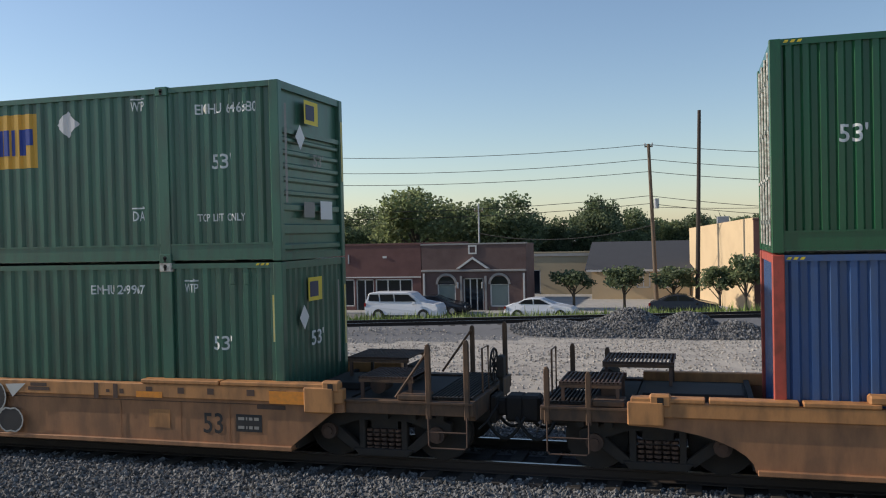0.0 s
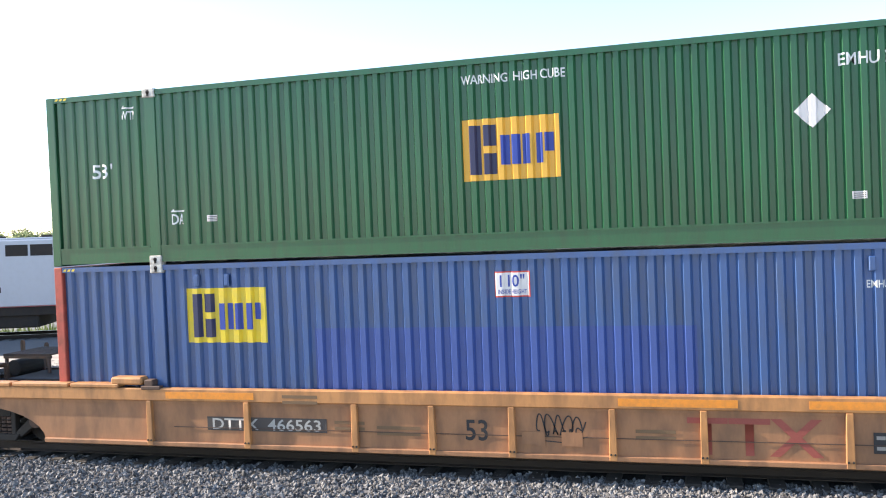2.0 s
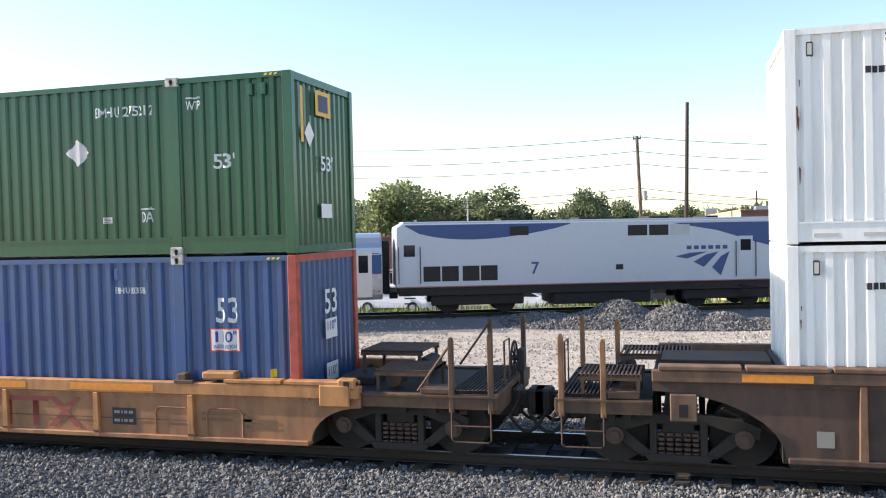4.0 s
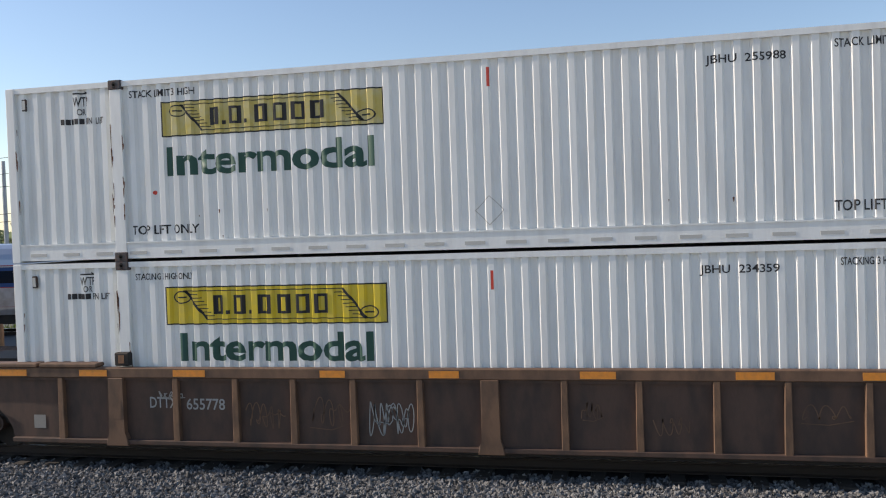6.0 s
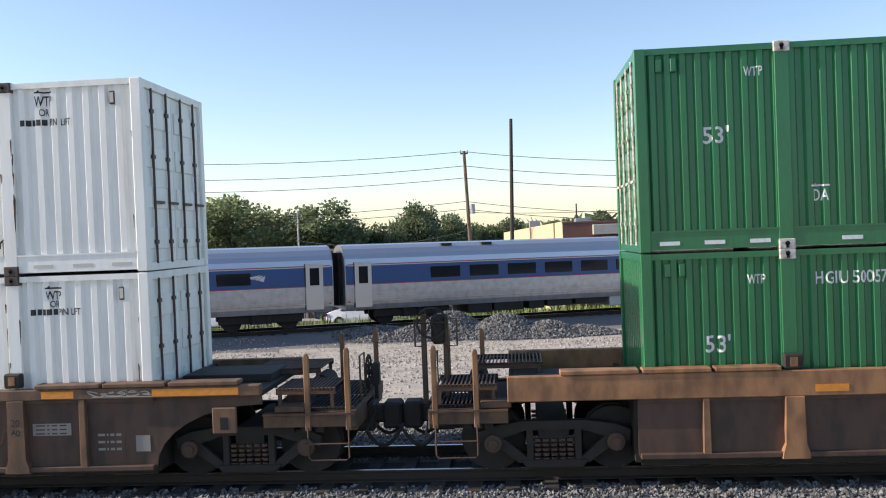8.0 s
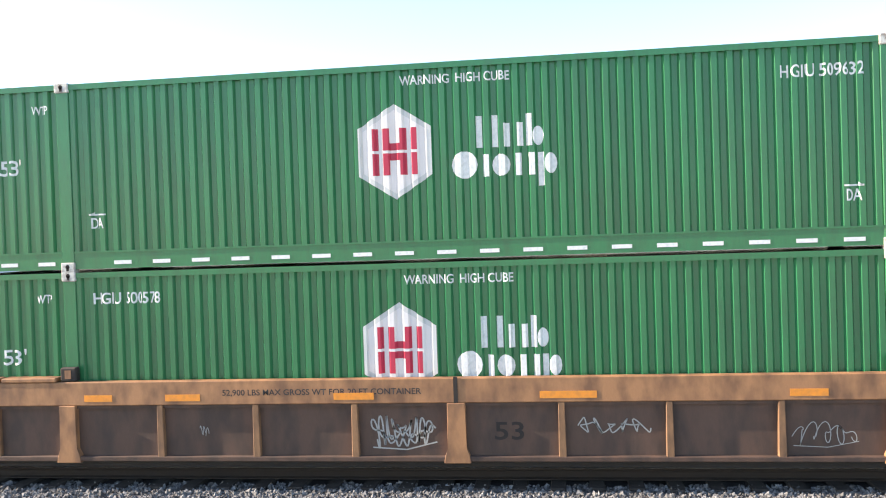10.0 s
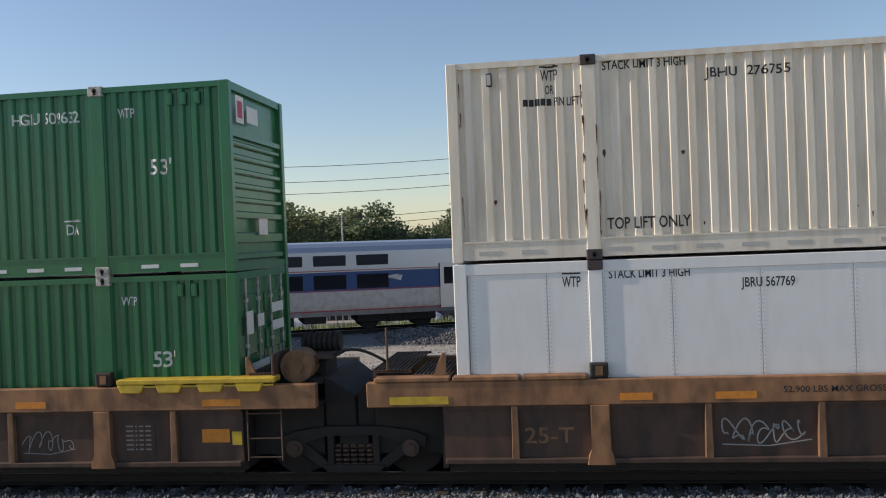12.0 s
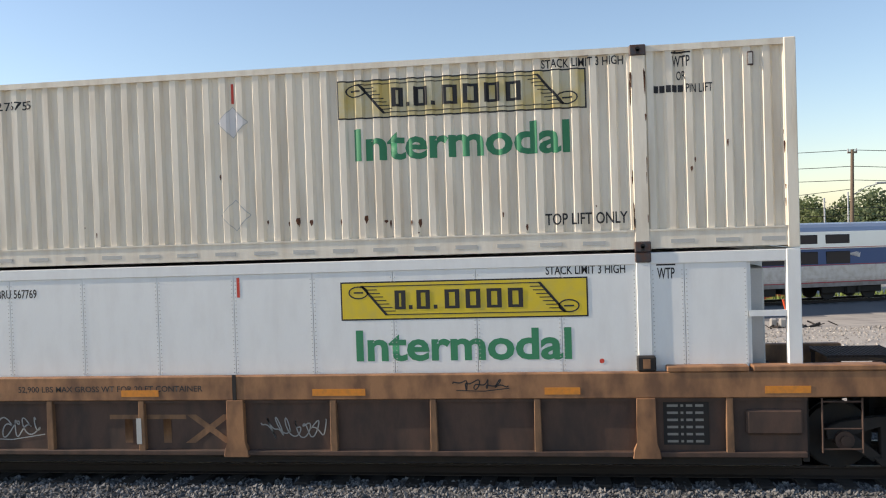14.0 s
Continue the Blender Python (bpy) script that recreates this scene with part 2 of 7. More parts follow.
def tube(bm, pts, r, n=6):
    """A round bar swept through the points as one piece."""
    P = [Vector(p) for p in pts]
    closed = (P[0] - P[-1]).length < 1e-5 and len(P) > 3
    if closed:
        P.pop()
    m, rings = len(P), []
    for i in range(m):
        a = P[i - 1] if i or closed else P[0]
        b = P[(i + 1) % m] if i < m - 1 or closed else P[-1]
        d = (b - a).normalized()
        up = Vector((0, 0, 1)) if abs(d.z) < .9 else Vector((1, 0, 0))
        u = d.cross(up).normalized()
        w = u.cross(d)
        rings.append([bm.verts.new(P[i] + (u * math.cos(6.28319 * k / n) + w * math.sin(6.28319 * k / n)) * r) for k in range(n)])
    for i in range(m if closed else m - 1):
        a, b = rings[i], rings[(i + 1) % m]
        for k in range(n):
            j = (k + 1) % n
            bm.faces.new((a[k], a[j], b[j], b[k]))
    if not closed:
        bm.faces.new(rings[0][::-1])
        bm.faces.new(rings[-1])


def ring(bm, c, axis, rad, r, n=16):
    c, axis = Vector(c), Vector(axis)
    q = axis.to_track_quat("Z", "Y").to_matrix()
    pts = [c + q @ Vector((rad * math.cos(2 * math.pi * k / n), rad * math.sin(2 * math.pi * k / n), 0)) for k in range(n + 1)]
    tube(bm, pts, r, 5)


def prism(bm, pts, y0, y1):
    """A polygon of (x, z) points, drawn out from y0 to y1."""
    a = [bm.verts.new((x, y0, z)) for x, z in pts]
    b = [bm.verts.new((x, y1, z)) for x, z in pts]
    n = len(pts)
    bm.faces.new(a)
    bm.faces.new(b[::-1])
    for k in range(n):
        j = (k + 1) % n
        bm.faces.new((a[k], b[k], b[j], a[j]))


def loft(bm, pts, x0, x1, closed=False):
    """A section of (y, z) points, drawn out from x0 to x1."""
    a = [bm.verts.new((x0, y, z)) for y, z in pts]
    b = [bm.verts.new((x1, y, z)) for y, z in pts]
    n = len(pts)
    for k in range(n if closed else n - 1):
        j = (k + 1) % n
        bm.faces.new((a[k], a[j], b[j], b[k]))
    if closed:
        bm.faces.new(a[::-1])
        bm.faces.new(b)


def part(name, bm, material, parent, label="", bevel=0.0, smooth=False, keep=False):
    """Links a bmesh as one mesh object under a thing or a part."""
    if bevel:
        bmesh.ops.bevel(bm, geom=bm.edges[:], offset=bevel, segments=1, affect="EDGES", clamp_overlap=True)
    if not keep:
        bmesh.ops.recalc_face_normals(bm, faces=bm.faces[:])
    me = bpy.data.meshes.new(name)
    bm.to_mesh(me)
    bm.free()
    me.materials.append(material)
    if smooth:
        me.polygons.foreach_set("use_smooth", [True] * len(me.polygons))
    ob = new(name, me)
    ob.parent = parent
    return tagged(ob, label)


def B():
    return bmesh.new()


def boxpart(name, dims, material, parent, label="", bevel=0.0):
    bm = B()
    box(bm, *dims)
    return part(name, bm, material, parent, label, bevel)


def thing(name, label, category, m=None, group=""):
    ob = new(name)
    ob.empty_display_size = 0.2
    ob.matrix_basis = m or Matrix()
    return tagged(ob, label, category, group)


# ---- lettering and markings ----
def text_bm(s, width, height, bold=0.012):
    """Letters as a flat bmesh in x, z, centred, of the given width and capital height; width 0 keeps the font's own."""
    cu = bpy.data.curves.new("t", "FONT")
    cu.body, cu.align_x, cu.size, cu.resolution_u = s, "CENTER", 1.0, 3
    cu.offset = bold
    ob = bpy.data.objects.new("t", cu)
    me = bpy.data.meshes.new_from_object(ob)
    bm = B()
    bm.from_mesh(me)
    bpy.data.meshes.remove(me)
    bpy.data.objects.remove(ob)
    bpy.data.curves.remove(cu)
    xs = [v.co.x for v in bm.verts]
    w = max(xs) - min(xs)
    mid = (max(xs) + min(xs)) / 2
    k = height / 0.69
    kx = width / w if width else k
    for v in bm.verts:
        v.co = ((v.co.x - mid) * kx, 0, v.co.y * k - height / 2)
    return bm


def flat(bm, pts):
    bm.faces.new([bm.verts.new((x, 0, z)) for x, z in pts])


def rect(bm, x0, x1, z0, z1):
    flat(bm, ((x0, z0), (x1, z0), (x1, z1), (x0, z1)))


def corrugation(x, pitch, depth, ox=0.0):
    u = ((x - ox) / pitch) % 1.0
    if u < 0.35:
        return 0.0
    if u < 0.50:
        return depth * (u - 0.35) / 0.15
    if u < 0.85:
        return depth
    return depth * (1.0 - u) / 0.15


STEPS = (0.0, 0.35, 0.50, 0.85)


def lay(name, bm, parent, x, z, material, side, off=0.004, label=""):
    """Lays a flat marking on a container's side, following its corrugation. side: (pitch, depth, y of the outer flats) or None."""
    bmesh.ops.translate(bm, verts=bm.verts[:], vec=(x, 0, z))
    y0 = 0.0
    if side:
        pitch, depth, y0 = side
        xs = [v.co.x for v in bm.verts]
        k = math.floor(min(xs) / pitch)
        while k * pitch < max(xs):
            for st in STEPS:
                bmesh.ops.bisect_plane(bm, geom=bm.verts[:] + bm.edges[:] + bm.faces[:], plane_co=((k + st) * pitch, 0, 0), plane_no=(1, 0, 0))
            k += 1
        for v in bm.verts:
            v.co.y = corrugation(v.co.x + 1e-6, pitch, depth)
    for v in bm.verts:
        v.co.y += y0 - off
    for f in bm.faces:
        f.normal_update()
        if f.normal.y > 0:
            f.normal_flip()
    return part(name, bm, material, parent, label, keep=True)


def word(c, s, x, z, h, w=0, mat=None, off=0.004):
    return lay("lettering", text_bm(s, w, h), c["ob"], x, z - c["base"], mat or c["ink"], c["side"], off)


def bars(c, x, z, w, h, mat=None, n=1):
    bm = B()
    step = w / n
    for k in range(n):
        rect(bm, -w / 2 + k * step, -w / 2 + (k + 0.82) * step, -h / 2, h / 2)
    return lay("marking", bm, c["ob"], x, z - c["base"], mat or c["ink"], c["side"])


def arrow(c, x, z, way):
    bm = B()
    rect(bm, -0.13, 0.13, -0.012, 0.012)
    flat(bm, ((way * 0.13, -0.012), (way * 0.06, 0.04), (way * 0.06, 0.012)) if way > 0 else ((-0.13, -0.012), (-0.06, 0.012), (-0.06, 0.04)))
    return lay("arrow", bm, c["ob"], x, z - c["base"], c["ink"], c["side"])


def diamond(c, x, z, r, mat, line=None):
    if line:
        bm = B()
        flat(bm, ((-r, 0), (0, -r), (r, 0), (0, r)))
        lay("placard_border", bm, c["ob"], x, z - c["base"], line, c["side"])
        r *= 0.93
    bm = B()
    flat(bm, ((-r, 0), (0, -r), (r, 0), (0, r)))
    lay("placard", bm, c["ob"], x, z - c["base"], mat, c["side"], 0.007, "pale diamond-shaped placard")


def letter_sign(c, x0, x1, z0, z1, back, side=True):
    """An amber panel with a dark block shape and two blue ones."""
    w, h = x1 - x0, z1 - z0
    sd = c["side"]
    bm = B()
    rect(bm, 0, w, 0, h)
    lay("sign_panel", bm, c["ob"], x0, z0 - c["base"], back, sd, 0.004, "amber panel with dark and blue block shapes")
    for r in ((.07, .19, .10, .90), (.22, .35, .10, .44), (.22, .35, .56, .90)):
        bm = B()
        rect(bm, r[0] * w, r[1] * w, r[2] * h, r[3] * h)
        lay("sign_shape", bm, c["ob"], x0, z0 - c["base"], NAVY, sd, 0.008)
    for q in (((.40, .24), (.49, .24), (.49, .72), (.40, .72)), ((.51, .24), (.60, .24), (.60, .72), (.51, .72)), ((.62, .24), (.70, .24), (.70, .72), (.62, .72)), ((.76, .24), (.83, .24), (.83, .72), (.76, .72)), ((.85, .42), (.94, .42), (.94, .72), (.85, .72))):
        bm = B()
        flat(bm, [(x * w, z * h) for x, z in q])
        lay("sign_shape", bm, c["ob"], x0, z0 - c["base"], ROYAL, sd, 0.008)


def banner(c, x0, x1, z0, z1, back, word_mat, word_x, word_z):
    """A framed scroll panel with heavy black bars, and a green word under it."""
    w, h = x1 - x0, z1 - z0
    sd, ob, bz = c["side"], c["ob"], z0 - c["base"]
    bm = B()
    rect(bm, 0, w, 0, h)
    lay("banner_border", bm, ob, x0, bz, INK, sd, 0.004)
    bm = B()
    e = 0.022
    rect(bm, e, w - e, e, h - e)
    lay("banner_panel", bm, ob, x0, bz, back, sd, 0.007, "yellow banner panel with black scroll lines")
    bm = B()
    for k in range(9):          # ruled shading of the scroll, slanting with its ends
        f = k / 8
        z = h * (0.14 + 0.74 * f)
        sx = w * (0.19 - 0.10 * f)
        ex = w * (0.91 - 0.10 * f)
        t = 0.007
        for a, b in ((sx, sx + w * 0.05), (ex - w * 0.05, ex)) if 0 < k < 8 else ((sx, ex),):
            rect(bm, a, b, z - t, z + t)
    flat(bm, ((w * .185, h * .12), (w * .198, h * .12), (w * .095, h * .90), (w * .082, h * .90)))
    flat(bm, ((w * .905, h * .12), (w * .918, h * .12), (w * .815, h * .90), (w * .802, h * .90)))
    for cx, cz in ((w * .075, h * .72), (w * .925, h * .28)):      # rolled ends
        pts = [(cx + .042 * w * math.cos(a), cz + .17 * h * math.sin(a)) for a in [k * math.pi / 8 for k in range(17)]]
        pin = [(cx + .036 * w * math.cos(a), cz + .135 * h * math.sin(a)) for a in [k * math.pi / 8 for k in range(17)]]
        for k in range(16):
            flat(bm, (pts[k], pts[k + 1], pin[k + 1], pin[k]))
        rect(bm, cx - .02 * w, cx + .02 * w, cz - .012, cz + .012)
    lay("banner_line_work", bm, ob, x0, bz, INK, sd, 0.010)
    lo, hi = h * .27, h * .76      # heavy black frames where the name stands
    for a, d in ((.225, .270), (.315, .370), (.43, .49), (.515, .575), (.60, .66), (.685, .745)):
        bm = B()
        e, g = .018, .07 * h
        for u0, u1, v0, v1 in ((a, a + e, lo, hi), (d - e, d, lo, hi), (a + e, d - e, lo, lo + g), (a + e, d - e, hi - g, hi)):
            rect(bm, w * u0, w * u1, v0, v1)
        bmesh.ops.remove_doubles(bm, verts=bm.verts[:], dist=.0005)
        lay("banner_block", bm, ob, x0, bz, INK, sd, 0.013)
    for a in (.283, .385):
        bm = B()
        rect(bm, w * a, w * (a + .015), lo, lo + .06)
        lay("banner_block", bm, ob, x0, bz, INK, sd, 0.013)
    a, b = word_x
    lo, hi = word_z
    bm = text_bm("Intermodal", b - a, hi - lo, 0.027)
    lay("lettering", bm, ob, (a + b) / 2, (lo + hi) / 2 - c["base"], word_mat, sd, 0.004, "large green word")


def hexagon(c, x, z, r, full=True):
    sd, ob = c["side"], c["ob"]
    for k, (rr, mt, off) in enumerate(((r, GREYLINE, 0.004), (r * .88, PALE, 0.007))):
        bm = B()
        flat(bm, [(rr * math.sin(a) * 0.90, rr * math.cos(a)) for a in [i * math.pi / 3 for i in range(6)]])
        lay("hexagon_border" if k == 0 else "hexagon_panel", bm, ob, x, z - c["base"], mt, sd, off, "white hexagonal panel with red bars")
    s = r * .5
    for sg in (1, -1):
        for a, b, lo, hi in ((-.95, -.70, .06, .98), (.70, .95, .06, .98), (-.50, -.22, .06, .98), (.22, .50, .06, .98), (-.22, .22, .06, .36)):
            bm = B()
            rect(bm, a * s, b * s, *sorted((sg * lo * s, sg * hi * s)))
            lay("hexagon_bar", bm, ob, x, z - c["base"], CRIMSON, sd, 0.010)


def pale_blocks(c, x, z):
    """Two rows of heavy white shapes in place of a name: ovals and bars."""
    def put(bm):
        lay("pale_block", bm, c["ob"], x, z - c["base"], LETTER, c["side"], 0.004, "heavy white block marking")

    def oval(cx, cz, rx, rz):
        bm = B()
        flat(bm, [(cx + rx * math.cos(k * 6.28319 / 14), cz + rz * math.sin(k * 6.28319 / 14)) for k in range(14)])
        put(bm)

    def bar(a, b, lo, hi):
        bm = B()
        rect(bm, a, b, lo, hi)
        put(bm)
    for a, lo, hi in ((-.42, .06, .52), (-.19, .06, .52), (-.02, .06, .40), (.17, .06, .40), (.30, .06, .52), (-.33, -.36, -.04), (.14, -.36, -.04), (.33, -.36, -.04), (.46, -.52, -.04)):
        bar(a, a + .085, lo, hi)
    oval(.47, .20, .08, .14), oval(-.60, -.18, .19, .20), oval(-.07, -.20, .13, .16), oval(.64, -.20, .09, .15)


def small_label(c, x, z, w, h, mat=PALE, ink=None):
    bm = B()
    rect(bm, -w / 2, w / 2, -h / 2, h / 2)
    lay("label", bm, c["ob"], x, z - c["base"], mat, c["side"], 0.005)
    if ink:
        bm = B()
        for k in range(3):
            rect(bm, -w * .4, w * .4, h * (-.34 + .26 * k), h * (-.24 + .26 * k))
        lay("label_print", bm, c["ob"], x, z - c["base"], ink, c["side"], 0.009)


RUSTY = M("rust_run", (0.13, 0.055, 0.03), 0.9, var=0.3)

# ---- containers ----
LEN, WID, HGT = 16.15, 2.59, 2.88


def panel(bm, x0, x1, z0, z1, pitch, depth, y0, sign=1):
    """A corrugated sheet in the plane y = y0."""
    xs, k = [x0, x1], math.floor(x0 / pitch)
    while k * pitch < x1:
        xs += [(k + s) * pitch for s in STEPS if x0 < (k + s) * pitch < x1]
        k += 1
    xs = sorted(set(xs))
    lo = [bm.verts.new((x, y0 + sign * corrugation(x + 1e-6, pitch, depth), z0)) for x in xs]
    hi = [bm.verts.new((x, y0 + sign * corrugation(x + 1e-6, pitch, depth), z1)) for x in xs]
    for k in range(len(xs) - 1):
        f = (lo[k], lo[k + 1], hi[k + 1], hi[k])
        bm.faces.new(f if sign > 0 else f[::-1])


def end_wall(ob, x, out, style, paint, trim):
    """The end at x; out is +1 or -1. style: ribs, upright or doors."""
    bm = B()
    y0, y1 = 0.14, WID - 0.14
    if style == "ribs":
        rows = [(0.16, 0.30), (0.42, 0.62), (0.80, 0.95), (1.05, 1.17), (1.27, 1.39), (1.49, 1.61), (1.71, 1.83), (1.92, 2.03)]
        box(bm, *sorted((x - out * 0.13, x - out * 0.09)), y0, y1, 0.12, HGT - 0.12)
        part("end_panel", bm, paint, ob)
        for a, b in rows:
            bm = B()
            box(bm, *sorted((x - out * 0.09, x - out * 0.03)), y0 + 0.02, y1 - 0.02, a, b - 0.03)
            part("end_rib", bm, paint, ob, bevel=0.02)
        boxpart("end_frame", (*sorted((x - out * 0.09, x - out * 0.02)), y0, y1, 2.06, 2.14), paint, ob)
    elif style == "upright":
        ys, k = [], 0
        n = 11
        for k in range(n):
            p = (y1 - y0) / n
            ys += [(y0 + p * k, 0), (y0 + p * (k + .38), 0), (y0 + p * (k + .5), 1), (y0 + p * (k + .88), 1)]
        ys.append((y1, 0))
        lo = [bm.verts.new((x - out * (0.05 + 0.045 * d), y, 0.12)) for y, d in ys]
        hi = [bm.verts.new((x - out * (0.05 + 0.045 * d), y, HGT - 0.12)) for y, d in ys]
        for k in range(len(ys) - 1):
            bm.faces.new((lo[k], lo[k + 1], hi[k + 1], hi[k]))
        part("end_panel", bm, paint, ob)
    else:
        for a, b in ((y0, WID / 2 - 0.01), (WID / 2 + 0.01, y1)):
            bm = B()
            box(bm, *sorted((x - out * 0.11, x - out * 0.06)), a, b, 0.12, HGT - 0.12)
            leaf = part("door", bm, paint, ob, bevel=0.01)
            for k in range(4):
                z = 0.32 + k * 0.62
                boxpart("door_rib", (*sorted((x - out * 0.06, x - out * 0.035)), a + 0.06, b - 0.06, z, z + 0.34), paint, leaf, bevel=0.015)
            for y in (a + 0.28, b - 0.30):
                bm = B()
                cyl(bm, (x - out * 0.015, y, 0.10), (x - out * 0.015, y, HGT - 0.10), 0.02, 8)
                part("lock_rod", bm, trim, leaf)
                bm = B()
                box(bm, *sorted((x - out * 0.03, x + out * 0.01)), y - 0.02, y + 0.32, 1.02, 1.06)
                for z in (0.4, 1.7, 2.4):
                    box(bm, *sorted((x - out * 0.05, x + out * 0.005)), y - 0.05, y + 0.05, z, z + 0.06)
                part("lock_handle", bm, trim, leaf)


def container(name, label, x, base, paint, pitch, depth, ink, cast, post_paint=None, rail_h=0.28, ends=("upright", "upright"), group="containers on the freight train"):
    """A long corrugated freight container with its lift posts. Returns what the markings need."""
    ob = thing(name, label, "shipping container", pose(x, FACE, base), group)
    pp = post_paint or paint
    y0 = 0.028
    spans = ((0.16, 1.93), (2.13, 13.93), (14.13, LEN - 0.16))
    for a, b in spans:
        bm = B()
        panel(bm, a, b, rail_h, HGT - 0.09, pitch, depth, y0)
        part("side_panel", bm, paint, ob, keep=True)
        bm = B()
        panel(bm, a, b, rail_h, HGT - 0.09, pitch, depth, WID - y0, -1)
        part("side_panel", bm, paint, ob, keep=True)
    for a, b in ((0.0, 0.09), (WID - 0.09, WID)):
        boxpart("top_rail", (0.16, LEN - 0.16, a + (0.012 if a == 0 else 0), b - (0.012 if a else 0), HGT - 0.09, HGT - 0.004), paint, ob)
        if rail_h > 0.1:
            bm = B()
            for s0, s1 in spans:
                box(bm, s0 - 0.005, s1 + 0.005, a + (0.016 if a == 0 else 0), b - (0.016 if a else 0), 0.03, rail_h)
            part("bottom_rail", bm, paint, ob)
            for s0, s1 in spans:
                boxpart("rail_lip", (s0, s1, *((0.002, 0.05) if a == 0 else (WID - 0.05, WID - 0.002)), rail_h - 0.004, rail_h + 0.022), paint, ob)
    for xa in (0.0, LEN - 0.16):
        for a in (0.0, WID - 0.14):
            boxpart("corner_post", (xa, xa + 0.16, a, a + 0.14, 0.0, HGT), pp, ob, bevel=0.012)
    for xa in (1.93, 13.93):
        for a in (0.002, WID - 0.12):
            boxpart("lift_post", (xa, xa + 0.20, a, a + 0.118, 0.10, HGT - 0.10), paint, ob, bevel=0.008)
            for z in (-0.015, HGT - 0.135):
                bm = B()
                box(bm, xa - 0.012, xa + 0.212, a - 0.022 if a < 1 else a, a + 0.118 if a < 1 else a + 0.14, z, z + 0.15)
                fit = part("lift_casting", bm, cast, ob, "worn steel casting with a slotted hole", bevel=0.012)
                if a < 1:
                    bm = B()
                    cyl(bm, (xa + 0.10, a - 0.026, z + 0.085), (xa + 0.10, a - 0.020, z + 0.085), 0.034, 10)
                    box(bm, xa + 0.078, xa + 0.122, a - 0.026, a - 0.020, z + 0.02, z + 0.085)
                    part("casting_hole", bm, BLACK, fit)
    for sx in (0, 1):
        for z in (0.0, HGT - 0.12):
            boxpart("end_sill", ((0.02, 0.12) if sx == 0 else (LEN - 0.12, LEN - 0.02)) + (0.14, WID - 0.14, z, z + 0.12), pp, ob)
        end_wall(ob, 0.0 if sx == 0 else LEN, -1 if sx == 0 else 1, ends[sx], paint, cast if ends[sx] == "doors" else paint)
    boxpart("roof", (0.1, LEN - 0.1, 0.05, WID - 0.05, HGT - 0.05, HGT - 0.008), paint, ob)
    boxpart("floor", (0.1, LEN - 0.1, 0.05, WID - 0.05, 0.04, 0.16), GRIME, ob)
    return {"ob": ob, "side": (pitch, depth, y0), "base": base, "ink": ink, "x": x, "paint": paint}


def slots(c, xs, z):
    light = c["ink"] is INK
    for x in xs:
        bm = B()
        box(bm, x - 0.045, x + 0.045, 0.020, 0.06, z - 0.10, z + 0.10)
        vent = part("vent", bm, DARKCAST if light else c["paint"], c["ob"], "small vent cover", bevel=0.012)
        boxpart("vent_louvre", (x - 0.028, x + 0.028, 0.014, 0.021, z - 0.075, z + 0.075), GHOST if light else c["paint"], vent)


def strips(c, n, first, step, w, h, z, mat):
    """Reflective strips along the bottom rail."""
    for k in range(n):
        x = first + k * step
        if 1.72 < x < 2.32 or 13.74 < x < 14.32 or x > 15.9:
            continue
        boxpart("reflective_strip", (x - w / 2, x + w / 2, 0.011, 0.0155, z - h / 2, z + h / 2), mat, c["ob"])


def streaks(c, seed, n):
    """Rust runs and scrapes at the posts, along the bottom rail and here and there."""
    q = random.Random(seed)
    for k in range(n):
        at = q.choice((1.93, 2.13, 13.93, 14.13, 0.18, 15.97, 0))
        x = at + q.uniform(-.02, .02) if at else q.uniform(.5, 15.6)
        z = q.uniform(.35, 2.5) if at else q.uniform(.32, .75)
        w, h = q.uniform(.005, .014), q.uniform(.05, .35) if at else q.uniform(.02, .08)
        bm = B()
        flat(bm, ((-w, h * .4), (-w * .4, -h * .6), (w * .5, -h * .4), (w, h * .3), (0, h * .5)))
        for v in bm.verts:
            v.co = (v.co.x + x, -.003 if at in (0.18, 15.97) else .0005 if at else .024, v.co.z + z)
        part("rust_streak", bm, RUSTY, c["ob"])


def hatch(c, x, z):
    bm = B()
    for k in range(3):
        a = -0.12 + k * 0.085
        flat(bm, ((a, -.018), (a + .05, -.018), (a + .075, .018), (a + .025, .018)))
    for v in bm.verts:
        v.co = (v.co.x + x, 0.008, v.co.z + z - c["base"])
    part("warning_stripes", bm, YELLOW, c["ob"])


UP, LOW = 3.27, 0.37
X_A, X_B, X_C, X_D, X_E = -22.54, 0.91, 24.26, 47.62, 67.05

c = container("shipping_container", "dull green corrugated container, upper one of a stack", X_A, UP, GREEN_OLD, 0.235, 0.048, LETTER, GREEN_OLD, ends=("upright", "ribs"))
A_UP = c
letter_sign(c, 10.05, 11.48, 4.95, 5.89, AMBER)
diamond(c, 12.14, 5.66, 0.23, PALE)
word(c, "WTP", 13.55, 5.88, 0.15, 0.25), arrow(c, 13.55, 6.0, 1)
word(c, "DA", 13.51, 4.05, 0.16, 0.20), arrow(c, 13.51, 4.18, 1)
word(c, "EMHU 646880", 15.19, 5.76, 0.16, 1.10), word(c, "53'", 15.09, 4.90, 0.23, 0.36), word(c, "TOP LIFT ONLY", 15.06, 3.99, 0.12, 0.85)
slots(c, (15.3, 15.55), 2.62)
c = container("shipping_container", "dull green corrugated container in a yellow well car", X_A, LOW, GREEN_OLD, 0.245, 0.048, LETTER, CASTING, ends=("upright", "upright"))
A_LO = c
